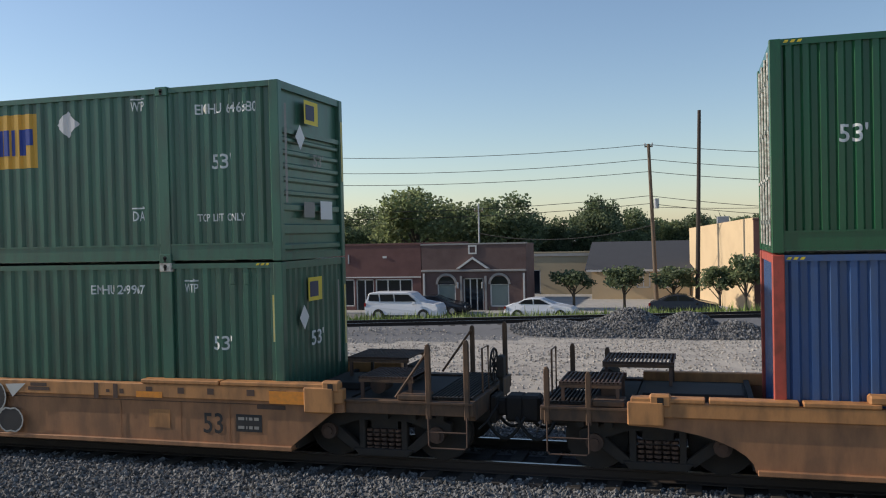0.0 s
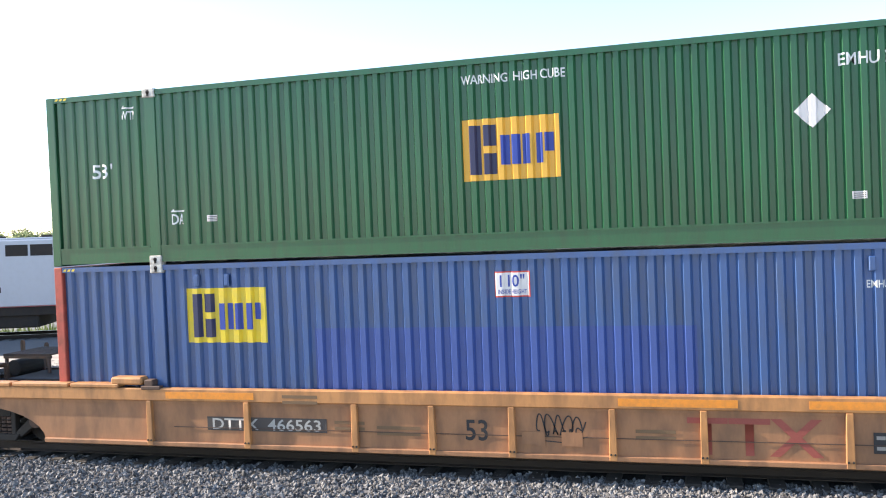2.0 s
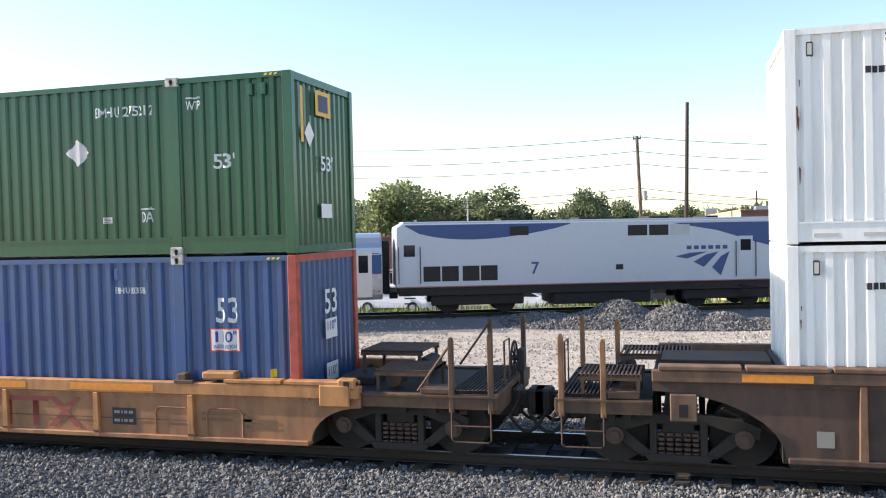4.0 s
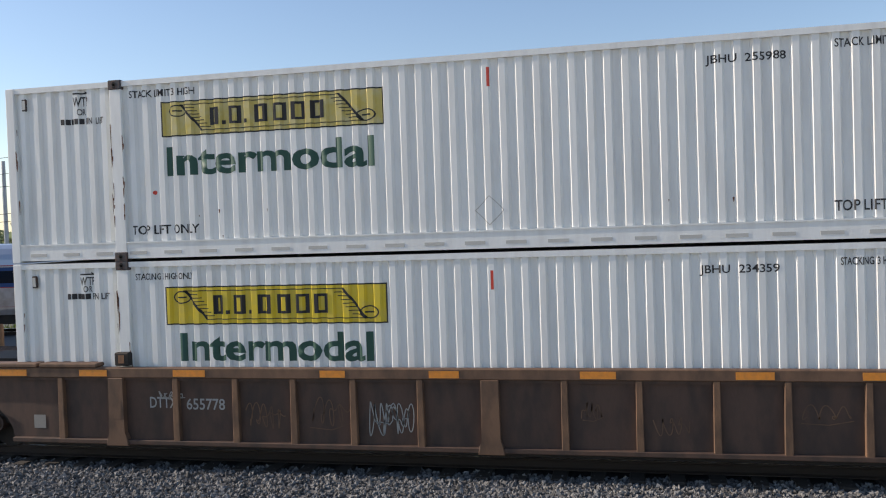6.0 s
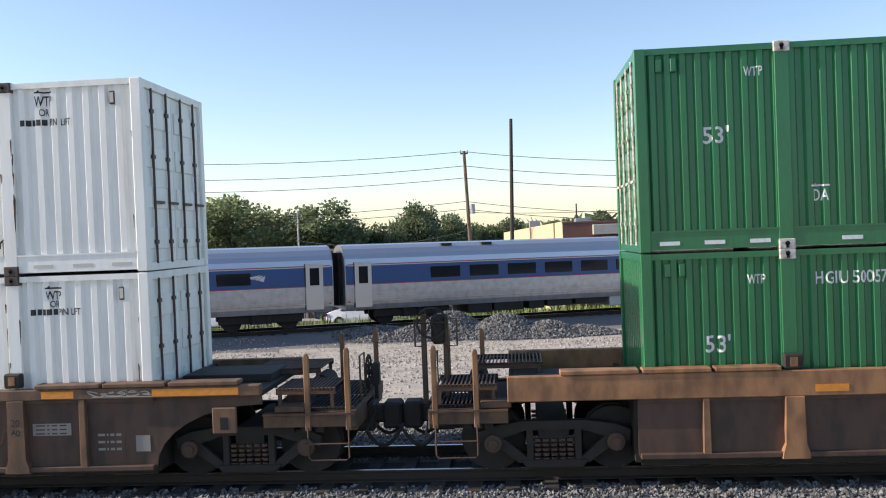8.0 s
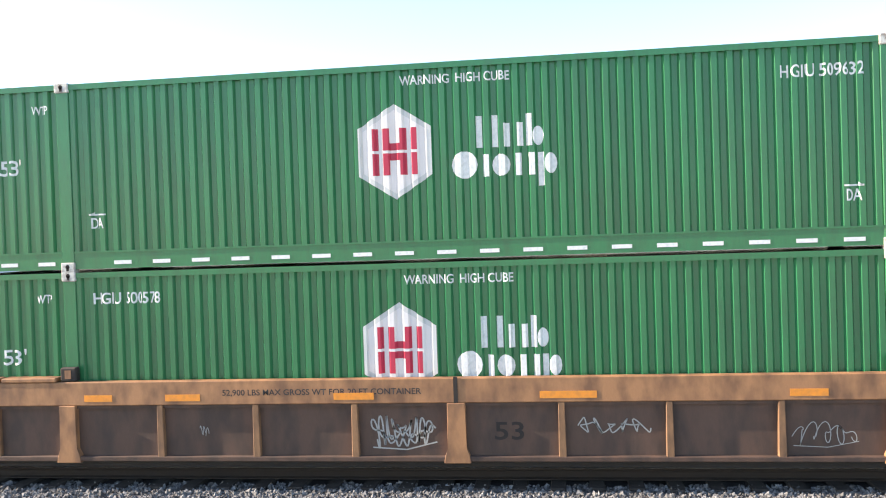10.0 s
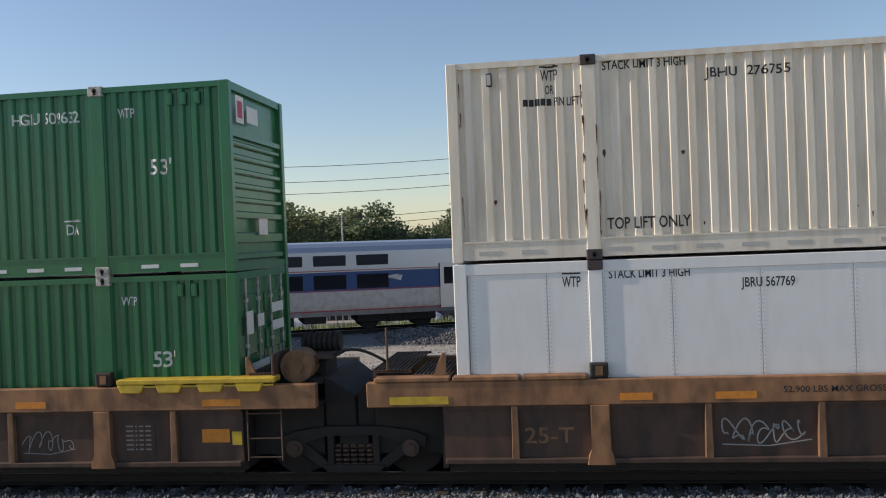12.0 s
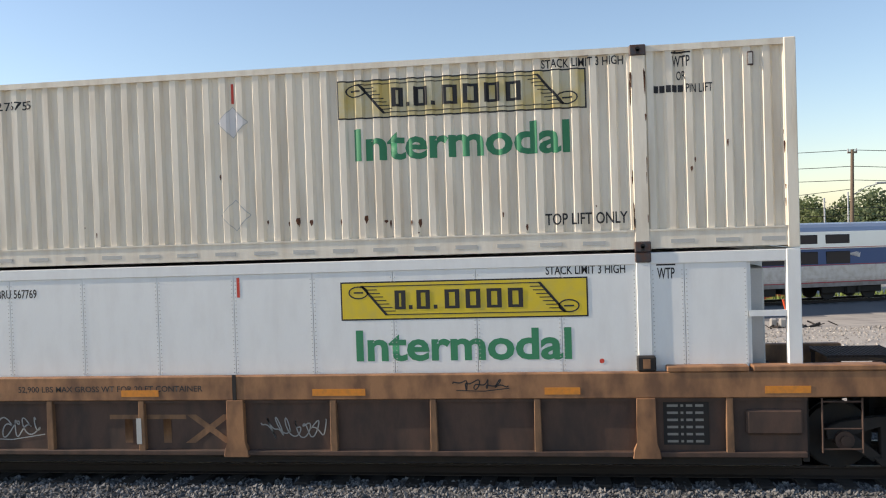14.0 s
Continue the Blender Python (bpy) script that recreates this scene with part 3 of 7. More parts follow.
word(c, "EMHU 249967", 13.06, 2.82, 0.15, 1.05), word(c, "WTP", 14.46, 2.84, 0.14, 0.25), arrow(c, 14.46, 2.96, 1)
word(c, "53'", 15.03, 1.94, 0.22, 0.36)
hatch(c, 15.8, 3.22), slots(c, (15.25, 15.5), 2.62)
small_label(c, 15.98, 2.35, 0.05, 0.75, OLDYELLOW)

c = container("shipping_container", "dark green corrugated container stacked on a blue one", X_B, UP, GREEN, 0.213, 0.048, LETTER, CASTING, ends=("doors", "upright"))
B_UP = c
letter_sign(c, 7.34, 8.79, 4.34, 5.25, AMBER)
word(c, "WARNING  HIGH CUBE", 8.12, 5.84, 0.13, 1.55)
word(c, "53'", 1.04, 4.85, 0.23, 0.36), word(c, "WTP", 1.59, 5.76, 0.14, 0.26), arrow(c, 1.59, 5.88, -1), word(c, "DA", 2.46, 3.99, 0.17, 0.21), arrow(c, 2.46, 4.12, -1)
small_label(c, 3.1, 3.98, 0.18, 0.10, PALE, INK), small_label(c, 12.72, 3.88, 0.18, 0.10, PALE, INK)
word(c, "53'", 14.92, 4.78, 0.23, 0.36), word(c, "WTP", 14.40, 5.70, 0.14, 0.26), arrow(c, 14.40, 5.82, 1)
word(c, "EMHU 275212", 13.07, 5.68, 0.16, 1.12), diamond(c, 12.17, 5.03, 0.23, PALE), word(c, "DA", 13.46, 3.92, 0.17, 0.21), arrow(c, 13.46, 4.05, 1)
slots(c, (15.42, 15.65), 2.62), hatch(c, 0.30, 6.11), hatch(c, 15.8, 6.11)
c = container("shipping_container", "blue corrugated container with red corner posts in yellow well car", X_B, LOW, BLUE, 0.243, 0.056, LETTER, CASTING, REDPOST, ends=("upright", "upright"))
B_LO = c
letter_sign(c, 2.54, 3.99, 1.95, 2.84, YELLOW)
for x, z in ((8.01, 2.80), (14.85, 1.89)):
    bm = B()
    rect(bm, -.27, .27, -.19, .19)
    lay("sign_border", bm, c["ob"], x, z - LOW, REDMARK, c["side"], 0.004)
    bm = B()
    rect(bm, -.25, .25, -.17, .17)
    lay("sign_panel", bm, c["ob"], x, z - LOW, PALE, c["side"], 0.007)
    word(c, "110\"", x, z + 0.05, 0.17, 0.36, ROYAL, 0.011)
    word(c, "INSIDE HEIGHT", x, z - 0.11, 0.06, 0.42, ROYAL, 0.011)
word(c, "53", 14.88, 2.37, 0.40, 0.40), word(c, "EMHU 203586", 13.09, 2.70, 0.10, 0.62)
slots(c, (2.75, 3.30, 12.85, 13.40), 2.60), hatch(c, 0.30, 3.20), hatch(c, 15.75, 3.20)
small_label(c, 15.68, 1.36, 0.09, 0.14, YELLOW)
bm = B()
rect(bm, 4.8, 10.6, 1.0, 2.05)
lay("fresh_paint_patch", bm, c["ob"], 0, -LOW + 0.12, M("fresh_blue_patch", (0.038, 0.082, 0.27), 0.4, var=0.3, scale=1.5), c["side"], 0.003)


c = container("shipping_container", "grey-white corrugated container with yellow banner, upper in a stack", X_C, UP, WHITE, 0.250, 0.048, INK, DARKCAST, ends=("upright", "doors"))
C_UP = c
for x, z in ((1.38, 5.87), (14.63, 5.87)):
    word(c, "WTP", x, z, 0.15, 0.27), arrow(c, x, z + 0.13, 1 if x < 8 else -1), word(c, "OR", x, z - 0.17, 0.10, 0.13)
    bars(c, x - 0.16, z - 0.32, 0.42, 0.09, n=5), word(c, "PIN LIFT", x + 0.24, z - 0.32, 0.10, 0.34)
for x in (2.83, 13.34):
    word(c, "STACK LIMIT 3 HIGH", x, 5.92, 0.11, 1.12), word(c, "TOP LIFT ONLY", x - 0.02, 3.75, 0.14, 1.16)
banner(c, 2.82, 6.49, 5.21, 5.77, OLDYELLOW, DKGREEN, (2.87, 6.33), (4.61, 5.04))
word(c, "JBHU  255988", 11.65, 5.82, 0.11, 1.05)
bars(c, 8.09, 5.80, 0.05, 0.28, REDMARK), diamond(c, 8.05, 3.86, 0.22, WHITE, GHOST)
slots(c, (0.33, 15.70), 2.60)
strips(c, 26, 0.5, 0.61, 0.30, 0.05, 0.12, GHOST)
streaks(c, 31, 46)
c = container("shipping_container", "grey-white corrugated container with a yellow banner in a brown well car", X_C, LOW, WHITE, 0.250, 0.048, INK, DARKCAST, ends=("upright", "doors"))
C_LO = c
for x, z in ((1.36, 2.95), (14.66, 2.95)):
    word(c, "WTP", x, z, 0.13, 0.24), arrow(c, x, z + 0.11, 1 if x < 8 else -1), word(c, "OR", x, z - 0.13, 0.10, 0.13)
    bars(c, x - 0.16, z - 0.25, 0.42, 0.09, n=5), word(c, "PIN LIFT", x + 0.24, z - 0.25, 0.10, 0.34)
for x in (2.75, 13.30):
    word(c, "STACKING 3 HIGH ONLY", x, 3.0, 0.10, 1.0)
streaks(c, 33, 40)
banner(c, 2.77, 6.44, 2.22, 2.83, YELLOW, DKGREEN, (3.0, 6.2), (1.66, 2.08))
word(c, "JBHU  234359", 11.5, 2.93, 0.11, 1.05), bars(c, 8.06, 2.84, 0.05, 0.28, REDMARK)
slots(c, (0.38, 15.72), 2.58)

c = container("shipping_container", "bright green corrugated container with white hexagon, upper in a stack", X_D, UP, GREEN_HUB, 0.213, 0.048, LETTER, CASTING, ends=("doors", "ribs"))
D_UP = c
word(c, "WARNING  HIGH CUBE", 8.10, 5.91, 0.13, 1.60), hexagon(c, 7.20, 4.88, 0.70), pale_blocks(c, 8.82, 4.82)
word(c, "53'", 1.11, 4.90, 0.23, 0.36), word(c, "WTP", 1.64, 5.77, 0.13, 0.26), word(c, "DA", 2.52, 4.0, 0.16, 0.20), arrow(c, 2.52, 4.13, -1)
word(c, "HGIU 509632", 13.18, 5.73, 0.17, 1.10), word(c, "WTP", 14.49, 5.74, 0.14, 0.26), word(c, "53'", 15.02, 4.90, 0.23, 0.36), word(c, "DA", 13.56, 4.0, 0.16, 0.20), arrow(c, 13.56, 4.13, 1)
slots(c, (0.35, 0.55, 15.2, 15.42, 15.64), 2.64)
strips(c, 25, 0.42, 0.625, 0.28, 0.056, 0.12, LETTER)
c = container("shipping_container", "bright green corrugated container with white hexagon in a brown well car", X_D, LOW, GREEN_HUB, 0.213, 0.048, LETTER, CASTING, ends=("upright", "doors"))
D_LO = c
word(c, "WARNING  HIGH CUBE", 8.07, 3.00, 0.13, 1.60), hexagon(c, 7.18, 1.97, 0.70), pale_blocks(c, 8.80, 1.92)
word(c, "HGIU 500578", 2.95, 2.84, 0.17, 1.08), word(c, "53'", 1.05, 1.95, 0.23, 0.36), word(c, "WTP", 1.60, 2.85, 0.13, 0.25)
word(c, "53'", 14.95, 1.97, 0.23, 0.36), word(c, "WTP", 14.43, 2.87, 0.13, 0.25), slots(c, (0.38, 0.58, 15.25, 15.47), 2.64)

c = container("shipping_container", "cream-white weathered corrugated container with rust marks, upper in a stack", X_E, UP, CREAM, 0.262, 0.056, INK, DARKCAST, ends=("doors", "upright"))
E_UP = c
for x in (1.48, 14.62):
    word(c, "WTP", x, 5.91, 0.15, 0.24), arrow(c, x, 6.03, 1 if x < 8 else -1), word(c, "OR", x, 5.71, 0.12, 0.12)
    bars(c, x - 0.17, 5.53, 0.42, 0.10, n=5), word(c, "PIN LIFT", x + 0.24, 5.53, 0.12, 0.36)
for x in (2.81, 13.26):
    word(c, "STACK LIMIT 3 HIGH", x, 6.0 if x < 8 else 5.98, 0.12, 1.15), word(c, "TOP LIFT ONLY", x, 3.76, 0.16, 1.16)
word(c, "JBHU  276755", 4.21, 5.81, 0.13, 1.15), bars(c, 8.05, 5.81, 0.05, 0.30, REDMARK)
diamond(c, 8.04, 5.38, 0.24, PALE, GHOST), diamond(c, 8.04, 3.98, 0.24, CREAM, GHOST)
banner(c, 9.68, 13.31, 5.33, 5.90, FADED, MIDGREEN, (9.91, 13.06), (4.73, 5.17))
slots(c, (0.62, 15.55), 2.62)
rs = random.Random(5)
for k in range(20):
    x = rs.uniform(8.5, 11.0) if k < 12 else rs.uniform(0.6, 15.6)
    bm = B()
    w, h = rs.uniform(.012, .03), rs.uniform(.03, .09)
    flat(bm, ((-w, 0), (0, -h), (w, -.2 * h), (w * .8, h * .6), (-w * .6, h * .5)))
    lay("rust_spot", bm, c["ob"], x, (3.82 if k < 12 else rs.uniform(3.7, 5.0)) + rs.uniform(-.05, .05) - UP, RUSTY, c["side"], 0.003)
strips(c, 26, 0.55, 0.61, 0.32, 0.055, 0.13, GHOST)
streaks(c, 32, 50)


def smooth_container(x, base):
    """A sheet-sided container: riveted panels between posts, an open frame at its right end."""
    ob = thing("shipping_container", "smooth white riveted sheet container with yellow banner in a well car", "shipping container", pose(x, FACE, base), "containers on the freight train")
    seams = [0.24, 1.34, 1.93, 2.13, 3.09, 4.29, 5.52, 6.75, 7.97, 9.2, 10.42, 11.65, 12.87, 13.93, 14.13, 14.59, 15.44]
    rivets = []
    for a, b in zip(seams, seams[1:]):
        if b - a < 0.25:
            continue
        boxpart("side_sheet", (a + 0.003, b - 0.003, 0.030, 0.055, 0.10, HGT - 0.17), SMOOTHW, ob)
        rivets += [a + 0.03, b - 0.03]
    for xr in rivets:
        bm = B()
        for k in range(42):
            z = 0.16 + k * 0.06
            cyl(bm, (xr, 0.031, z), (xr, 0.025, z), 0.009, 5)
        part("rivet_row", bm, GHOST, ob)
    boxpart("side_sheet", (0.24, 15.44, WID - 0.06, WID - 0.03, 0.1, HGT - 0.17), SMOOTHW, ob)
    for a in (0.014, WID - 0.1):
        boxpart("top_rail", (0.16, LEN - 0.16, a, a + 0.09, HGT - 0.17, HGT - 0.004), SMOOTHW, ob, bevel=0.01)
        boxpart("bottom_rail", (0.16, LEN - 0.16, a, a + 0.09, 0.0, 0.10), SMOOTHW, ob)
        for xa in (0.0, LEN - 0.19):
            boxpart("corner_post", (xa, xa + 0.19, a - 0.012, a + 0.12, 0, HGT), SMOOTHW, ob, bevel=0.012)
        for xa in (1.93, 13.93):
            boxpart("lift_post", (xa, xa + 0.20, a - 0.01, a + 0.09, 0.1, HGT - 0.14), SMOOTHW, ob, bevel=0.01)
            for z in (-0.01, HGT - 0.14):
                boxpart("lift_casting", (xa - 0.01, xa + 0.21, a - 0.03, a + 0.09, z, z + 0.14), DARKCAST, ob, "dark steel casting", bevel=0.012)
        boxpart("frame_bar", (15.45, LEN - 0.19, a, a + 0.08, 1.95, 2.03), SMOOTHW, ob)
    for xa in (0.2, 15.44):
        boxpart("end_wall", (xa, xa + 0.05, 0.06, WID - 0.06, 0.1, HGT - 0.06), SMOOTHW, ob)
    end_wall(ob, 0.10, -1, "doors", SMOOTHW, GALV)
    for y0, y1 in ((.22, 1.2), (1.36, 2.36)):
        boxpart("door_banner", (.032, .044, y0, y1, 1.75, 2.32), YELLOW, ob, "yellow banner panel across the doors")
    boxpart("nose_unit", (15.49, 15.72, 0.3, WID - 0.3, 0.4, HGT - 0.25), GALV, ob, "grey unit on the front wall", bevel=0.03)
    for z in (0.0, HGT - 0.12):
        for xa in (0.02, LEN - 0.12):
            boxpart("end_sill", (xa, xa + 0.1, 0.13, WID - 0.13, z, z + 0.12), SMOOTHW, ob)
    boxpart("roof", (0.2, 15.5, 0.05, WID - 0.05, HGT - 0.05, HGT - 0.008), SMOOTHW, ob)
    boxpart("floor", (0.2, 15.5, 0.05, WID - 0.05, 0.04, 0.16), GRIME, ob)
    return {"ob": ob, "side": (40.0, 0.0, 0.030), "base": base, "ink": INK, "x": x}


for y0, y1, z0, z1 in ((.5, 1.15, 1.72, 2.3), (1.4, 1.95, 1.72, 2.3), (.95, 1.2, .95, 1.2), (.3, .55, .55, .75)):
    boxpart("door_banner", (.006, .024, y0, y1, z0, z1), OLDYELLOW, c["ob"], "faded yellow panel on the doors")
c = smooth_container(X_E, LOW)
E_LO = c
word(c, "WTP", 1.69, 2.95, 0.15, 0.26), arrow(c, 1.69, 3.07, 1), word(c, "STACK LIMIT 3 HIGH", 2.78, 3.04, 0.12, 1.12), word(c, "JBRU 567769", 4.39, 2.87, 0.13, 0.72)
bars(c, 8.05, 2.89, 0.055, 0.30, REDMARK), banner(c, 9.63, 13.25, 2.36, 2.93, YELLOW, MIDGREEN, (9.84, 13.0), (1.77, 2.20))
word(c, "WTP", 14.34, 2.95, 0.15, 0.24), arrow(c, 14.34, 3.07, -1), word(c, "STACK LIMIT 3 HIGH", 13.22, 3.03, 0.12, 1.12)
bm = B()
flat(bm, [(.035 * math.cos(k * .6283), .035 * math.sin(k * .6283)) for k in range(10)])
lay("red_dot", bm, c["ob"], 13.42, 1.72 - LOW, REDMARK, c["side"])
bm = B()
flat(bm, [(.035 * math.cos(k * .6283), .035 * math.sin(k * .6283)) for k in range(10)])
lay("red_dot", bm, C_UP["ob"], 2.64, 4.34 - UP, REDMARK, C_UP["side"])


def end_mark(c, y, z, w, h, mat, off=0.012, turn=False):
    """A flat mark on a container's right end."""
    bm = B()
    pts = ((0, -h / 2), (w / 2, 0), (0, h / 2), (-w / 2, 0)) if turn else ((-w / 2, -h / 2), (w / 2, -h / 2), (w / 2, h / 2), (-w / 2, h / 2))
    bm.faces.new([bm.verts.new((LEN + off, y + a, z - c["base"] + b)) for a, b in pts])
    part("end_label", bm, mat, c["ob"])


def end_word(c, s, y, z, h, w, mat, off=0.014):
    """Words on a container's right end."""
    bm = text_bm(s, w, h)
    for v in bm.verts:
        v.co = (LEN + off, y + v.co.x, v.co.z + z - c["base"])
    part("end_lettering", bm, mat, c["ob"])


for c, z in ((A_UP, 5.75), (A_LO, 2.75)):
    end_mark(c, 1.2, z, 0.55, 0.40, YELLOW), end_mark(c, 1.15, z, 0.34, 0.26, NAVY, 0.016)
    end_mark(c, 0.75, z - 0.45, 0.36, 0.42, PALE, 0.012, True), end_mark(c, 2.5, z - 0.55, 0.07, 1.1, OLDYELLOW)
end_mark(A_UP, 1.75, 4.10, 0.5, 0.32, PALE), end_mark(A_UP, 1.05, 4.10, 0.42, 0.26, DULLBAR), end_word(A_UP, "53'", 1.45, 4.95, 0.2, 0.42, DULLBAR), end_word(A_LO, "53'", 1.25, 1.92, 0.24, 0.5, LETTER)
end_mark(A_UP, 0.22, 5.0, 0.08, 1.6, DULLBAR), end_mark(A_LO, 2.2, 2.1, 0.06, 1.5, DULLBAR)
end_word(B_UP, "53'", 1.3, 4.75, 0.24, 0.5, LETTER), end_mark(B_UP, 0.35, 5.5, 0.1, 0.9, AMBER)
end_word(B_LO, "53", 1.3, 2.42, 0.40, 0.52, LETTER), end_word(B_LO, "110\"", 1.3, 2.0, 0.15, 0.36, ROYAL, 0.018), end_word(B_LO, "110\"", 1.3, 1.22, 0.15, 0.36, ROYAL, 0.018)
end_mark(B_UP, 1.2, 5.75, 0.62, 0.42, AMBER), end_mark(B_UP, 1.2, 5.75, 0.40, 0.28, NAVY, 0.016), end_mark(B_UP, 0.62, 5.2, 0.38, 0.42, PALE, 0.012, True), end_mark(B_UP, 1.25, 3.95, 0.45, 0.24, PALE)
end_mark(B_LO, 1.3, 1.95, 0.5, 0.34, PALE), end_mark(B_LO, 1.3, 1.20, 0.5, 0.34, PALE)
end_mark(D_UP, 0.42, 5.75, 0.34, 0.42, PALE), end_mark(D_UP, 0.42, 5.75, 0.2, 0.26, CRIMSON, 0.016), end_mark(D_UP, 0.98, 5.72, 0.5, 0.26, LETTER), end_mark(D_UP, 1.3, 3.95, 0.42, 0.26, PALE)
end_mark(D_LO, 0.5, 2.45, 0.3, 0.36, PALE), end_mark(D_LO, 0.9, 1.75, 0.9, 0.12, LETTER), end_mark(D_LO, 1.0, 2.45, 0.3, 0.2, LETTER), end_mark(D_LO, 0.9, 1.5, 0.9, 0.12, LETTER)
end_mark(D_LO, 1.85, 2.6, 0.6, 0.16, LETTER), end_mark(D_LO, 1.85, 2.3, 0.6, 0.16, LETTER)


# ---- well cars ----
SIDE = FACE - 0.16          # outer side of the car bodies
CARW = 2.91
MID = CARW / 2


def truck(parent, x, y):
    """A two-axle freight truck, its middle at x."""
    rad, half = 0.46, 0.89
    zc = RAIL + rad
    tr = new("truck")
    tr.parent = parent
    tr.location = (x, y, 0)
    tagged(tr, "grimy black two-axle freight truck")
    for s in (-1, 1):
        yy = s * 1.02
        bm = B()
        prism(bm, [(-1.12, zc + .16), (-.90, zc + .25), (-.45, zc + .31), (.45, zc + .31), (.90, zc + .25), (1.12, zc + .16), (1.10, zc - .02), (.78, zc + .06), (.40, zc + .19), (-.40, zc + .19), (-.78, zc + .06), (-1.10, zc - .02)], yy - .07, yy + .07)
        prism(bm, [(-.50, zc - .26), (.50, zc - .26), (.40, zc - .38), (-.40, zc - .38)], yy - .09, yy + .09)
        for k in (-1, 1):
            prism(bm, [(k * .98, zc + .02), (k * .76, zc + .08), (k * .38, zc - .24), (k * .50, zc - .32)], yy - .06, yy + .06)
            box(bm, *sorted((k * .30, k * .40)), yy - .065, yy + .065, zc - .28, zc + .22)
        part("side_frame", bm, GRIME, tr, bevel=0.012)
        for k in range(-2, 3):
            bm = B()
            for q in range(5):
                cyl(bm, (k * .12, yy, zc - .28 + q * .07), (k * .12, yy, zc - .24 + q * .07), .055, 8)
            part("spring", bm, CAR_BROWN, tr)
        for k in (-1, 1):
            bm = B()
            cyl(bm, (k * half, yy - s * .02, zc), (k * half, yy + s * .14, zc), 0.13, 12)
            cyl(bm, (k * half, yy + s * .14, zc), (k * half, yy + s * .17, zc), 0.07, 8)
            part("bearing_cap", bm, CAR_BROWN, tr)
            bm = B()
            yw = s * 0.755
            cyl(bm, (k * half, yw - .065, zc), (k * half, yw + .065, zc), rad, 28)
            cyl(bm, (k * half, yw - s * .065, zc), (k * half, yw - s * .085, zc), rad + .025, 28)
            part("wheel", bm, GRIME, tr)
    for k in (-1, 1):
        bm = B()
        cyl(bm, (k * half, -.72, zc), (k * half, .72, zc), 0.08, 10)
        part("axle", bm, GRIME, tr)
    boxpart("bolster", (-.22, .22, -1.0, 1.0, zc - .05, zc + .28), GRIME, tr)
    return tr


def grating(name, parent, x0, x1, y0, y1, z, mat, step=0.06):
    bm = B()
    box(bm, x0, x1, y0, y0 + .03, z - .04, z)
    box(bm, x0, x1, y1 - .03, y1, z - .04, z)
    k = x0
    while k < x1:
        box(bm, k, min(x1, k + .022), y0, y1, z - .03, z - .002)
        k += step
    return part(name, bm, mat, parent, "open steel walkway grating")


def scrawl(parent, pts, y, r=0.012, mat=SCRIBBLE):
    """A sprayed line: a flat ribbon through (x, z) points."""
    bm = B()
    for (xa, za), (xb, zb) in zip(pts, pts[1:]):
        d = math.hypot(xb - xa, zb - za) or 1
        nx, nz = -(zb - za) / d * r, (xb - xa) / d * r
        bm.faces.new([bm.verts.new((a, y, b)) for a, b in ((xa - nx, za - nz), (xb - nx, zb - nz), (xb + nx, zb + nz), (xa + nx, za + nz))])
    part("spray_scribble", bm, mat, parent, "pale spray-painted scribble")


def scribble(parent, x, z, w, h, y, seed, n=14, r=0.012, mat=SCRIBBLE):
    """A looping sprayed tag inside a box w by h."""
    q = random.Random(seed)
    p = [q.uniform(0, 6.28) for _ in range(5)]
    k1, k2 = n * q.uniform(.28, .40), n * q.uniform(.30, .42)
    pts = []
    for i in range(n * 7 + 1):
        u = i / (n * 7)
        fade = 1 - .35 * u
        pts.append((x + w * (u * .86 + .07 + .075 * math.sin(6.283 * k1 * u + p[0]) + .02 * math.sin(6.283 * k2 * 1.7 * u + p[1])),
                    z + h * (.5 + .30 * fade * math.sin(6.283 * k2 * u + p[2]) + .16 * math.sin(6.283 * k1 * 1.9 * u + p[3]))))
    scrawl(parent, pts, y, r * .75, mat)
    if seed % 2:
        scrawl(parent, [(x + .05 * w, z + .08 * h), (x + .55 * w, z + .02 * h), (x + w, z + .22 * h)], y - .001, r * .6, mat)


def plate_word(parent, s, x, z, h, w, mat, y, back=None):
    bm = text_bm(s, w, h)
    for v in bm.verts:
        v.co = (v.co.x + x, y, v.co.z + z)
    for f in bm.faces:
        f.normal_update()
        if f.normal.y > 0:
            f.normal_flip()
    part("lettering", bm, mat, parent, keep=True)


def plate_rect(parent, x, z, w, h, mat, y, name="stencil_panel"):
    bm = B()
    bm.faces.new([bm.verts.new((x + a * w / 2, y, z + b * h / 2)) for a, b in ((-1, -1), (1, -1), (1, 1), (-1, 1))])
    return part(name, bm, mat, parent)


def stencil(parent, x, z, w, h, y, back=INK, ink=SCRIBBLE, rows=3):
    plate_rect(parent, x, z, w, h, back, y)
    bm = B()
    for k in range(rows):
        zz = z + h * (0.5 - (k + .5) / rows)
        for a, b in ((-.42, -.18), (-.12, -.06), (.0, .14), (.20, .38)):
            xa, xb, hh = x + a * w, x + b * w, h / rows * .17
            bm.faces.new([bm.verts.new(p) for p in ((xa, y - .003, zz - hh), (xb, y - .003, zz - hh), (xb, y - .003, zz + hh), (xa, y - .003, zz + hh))])
    part("stencil_print", bm, ink, parent)


def handrail(parent, pts, r=0.018, mat=None, label=""):
    bm = B()
    tube(bm, pts, r, 6)
    part("handrail", bm, mat or CAR_POST, parent, label)


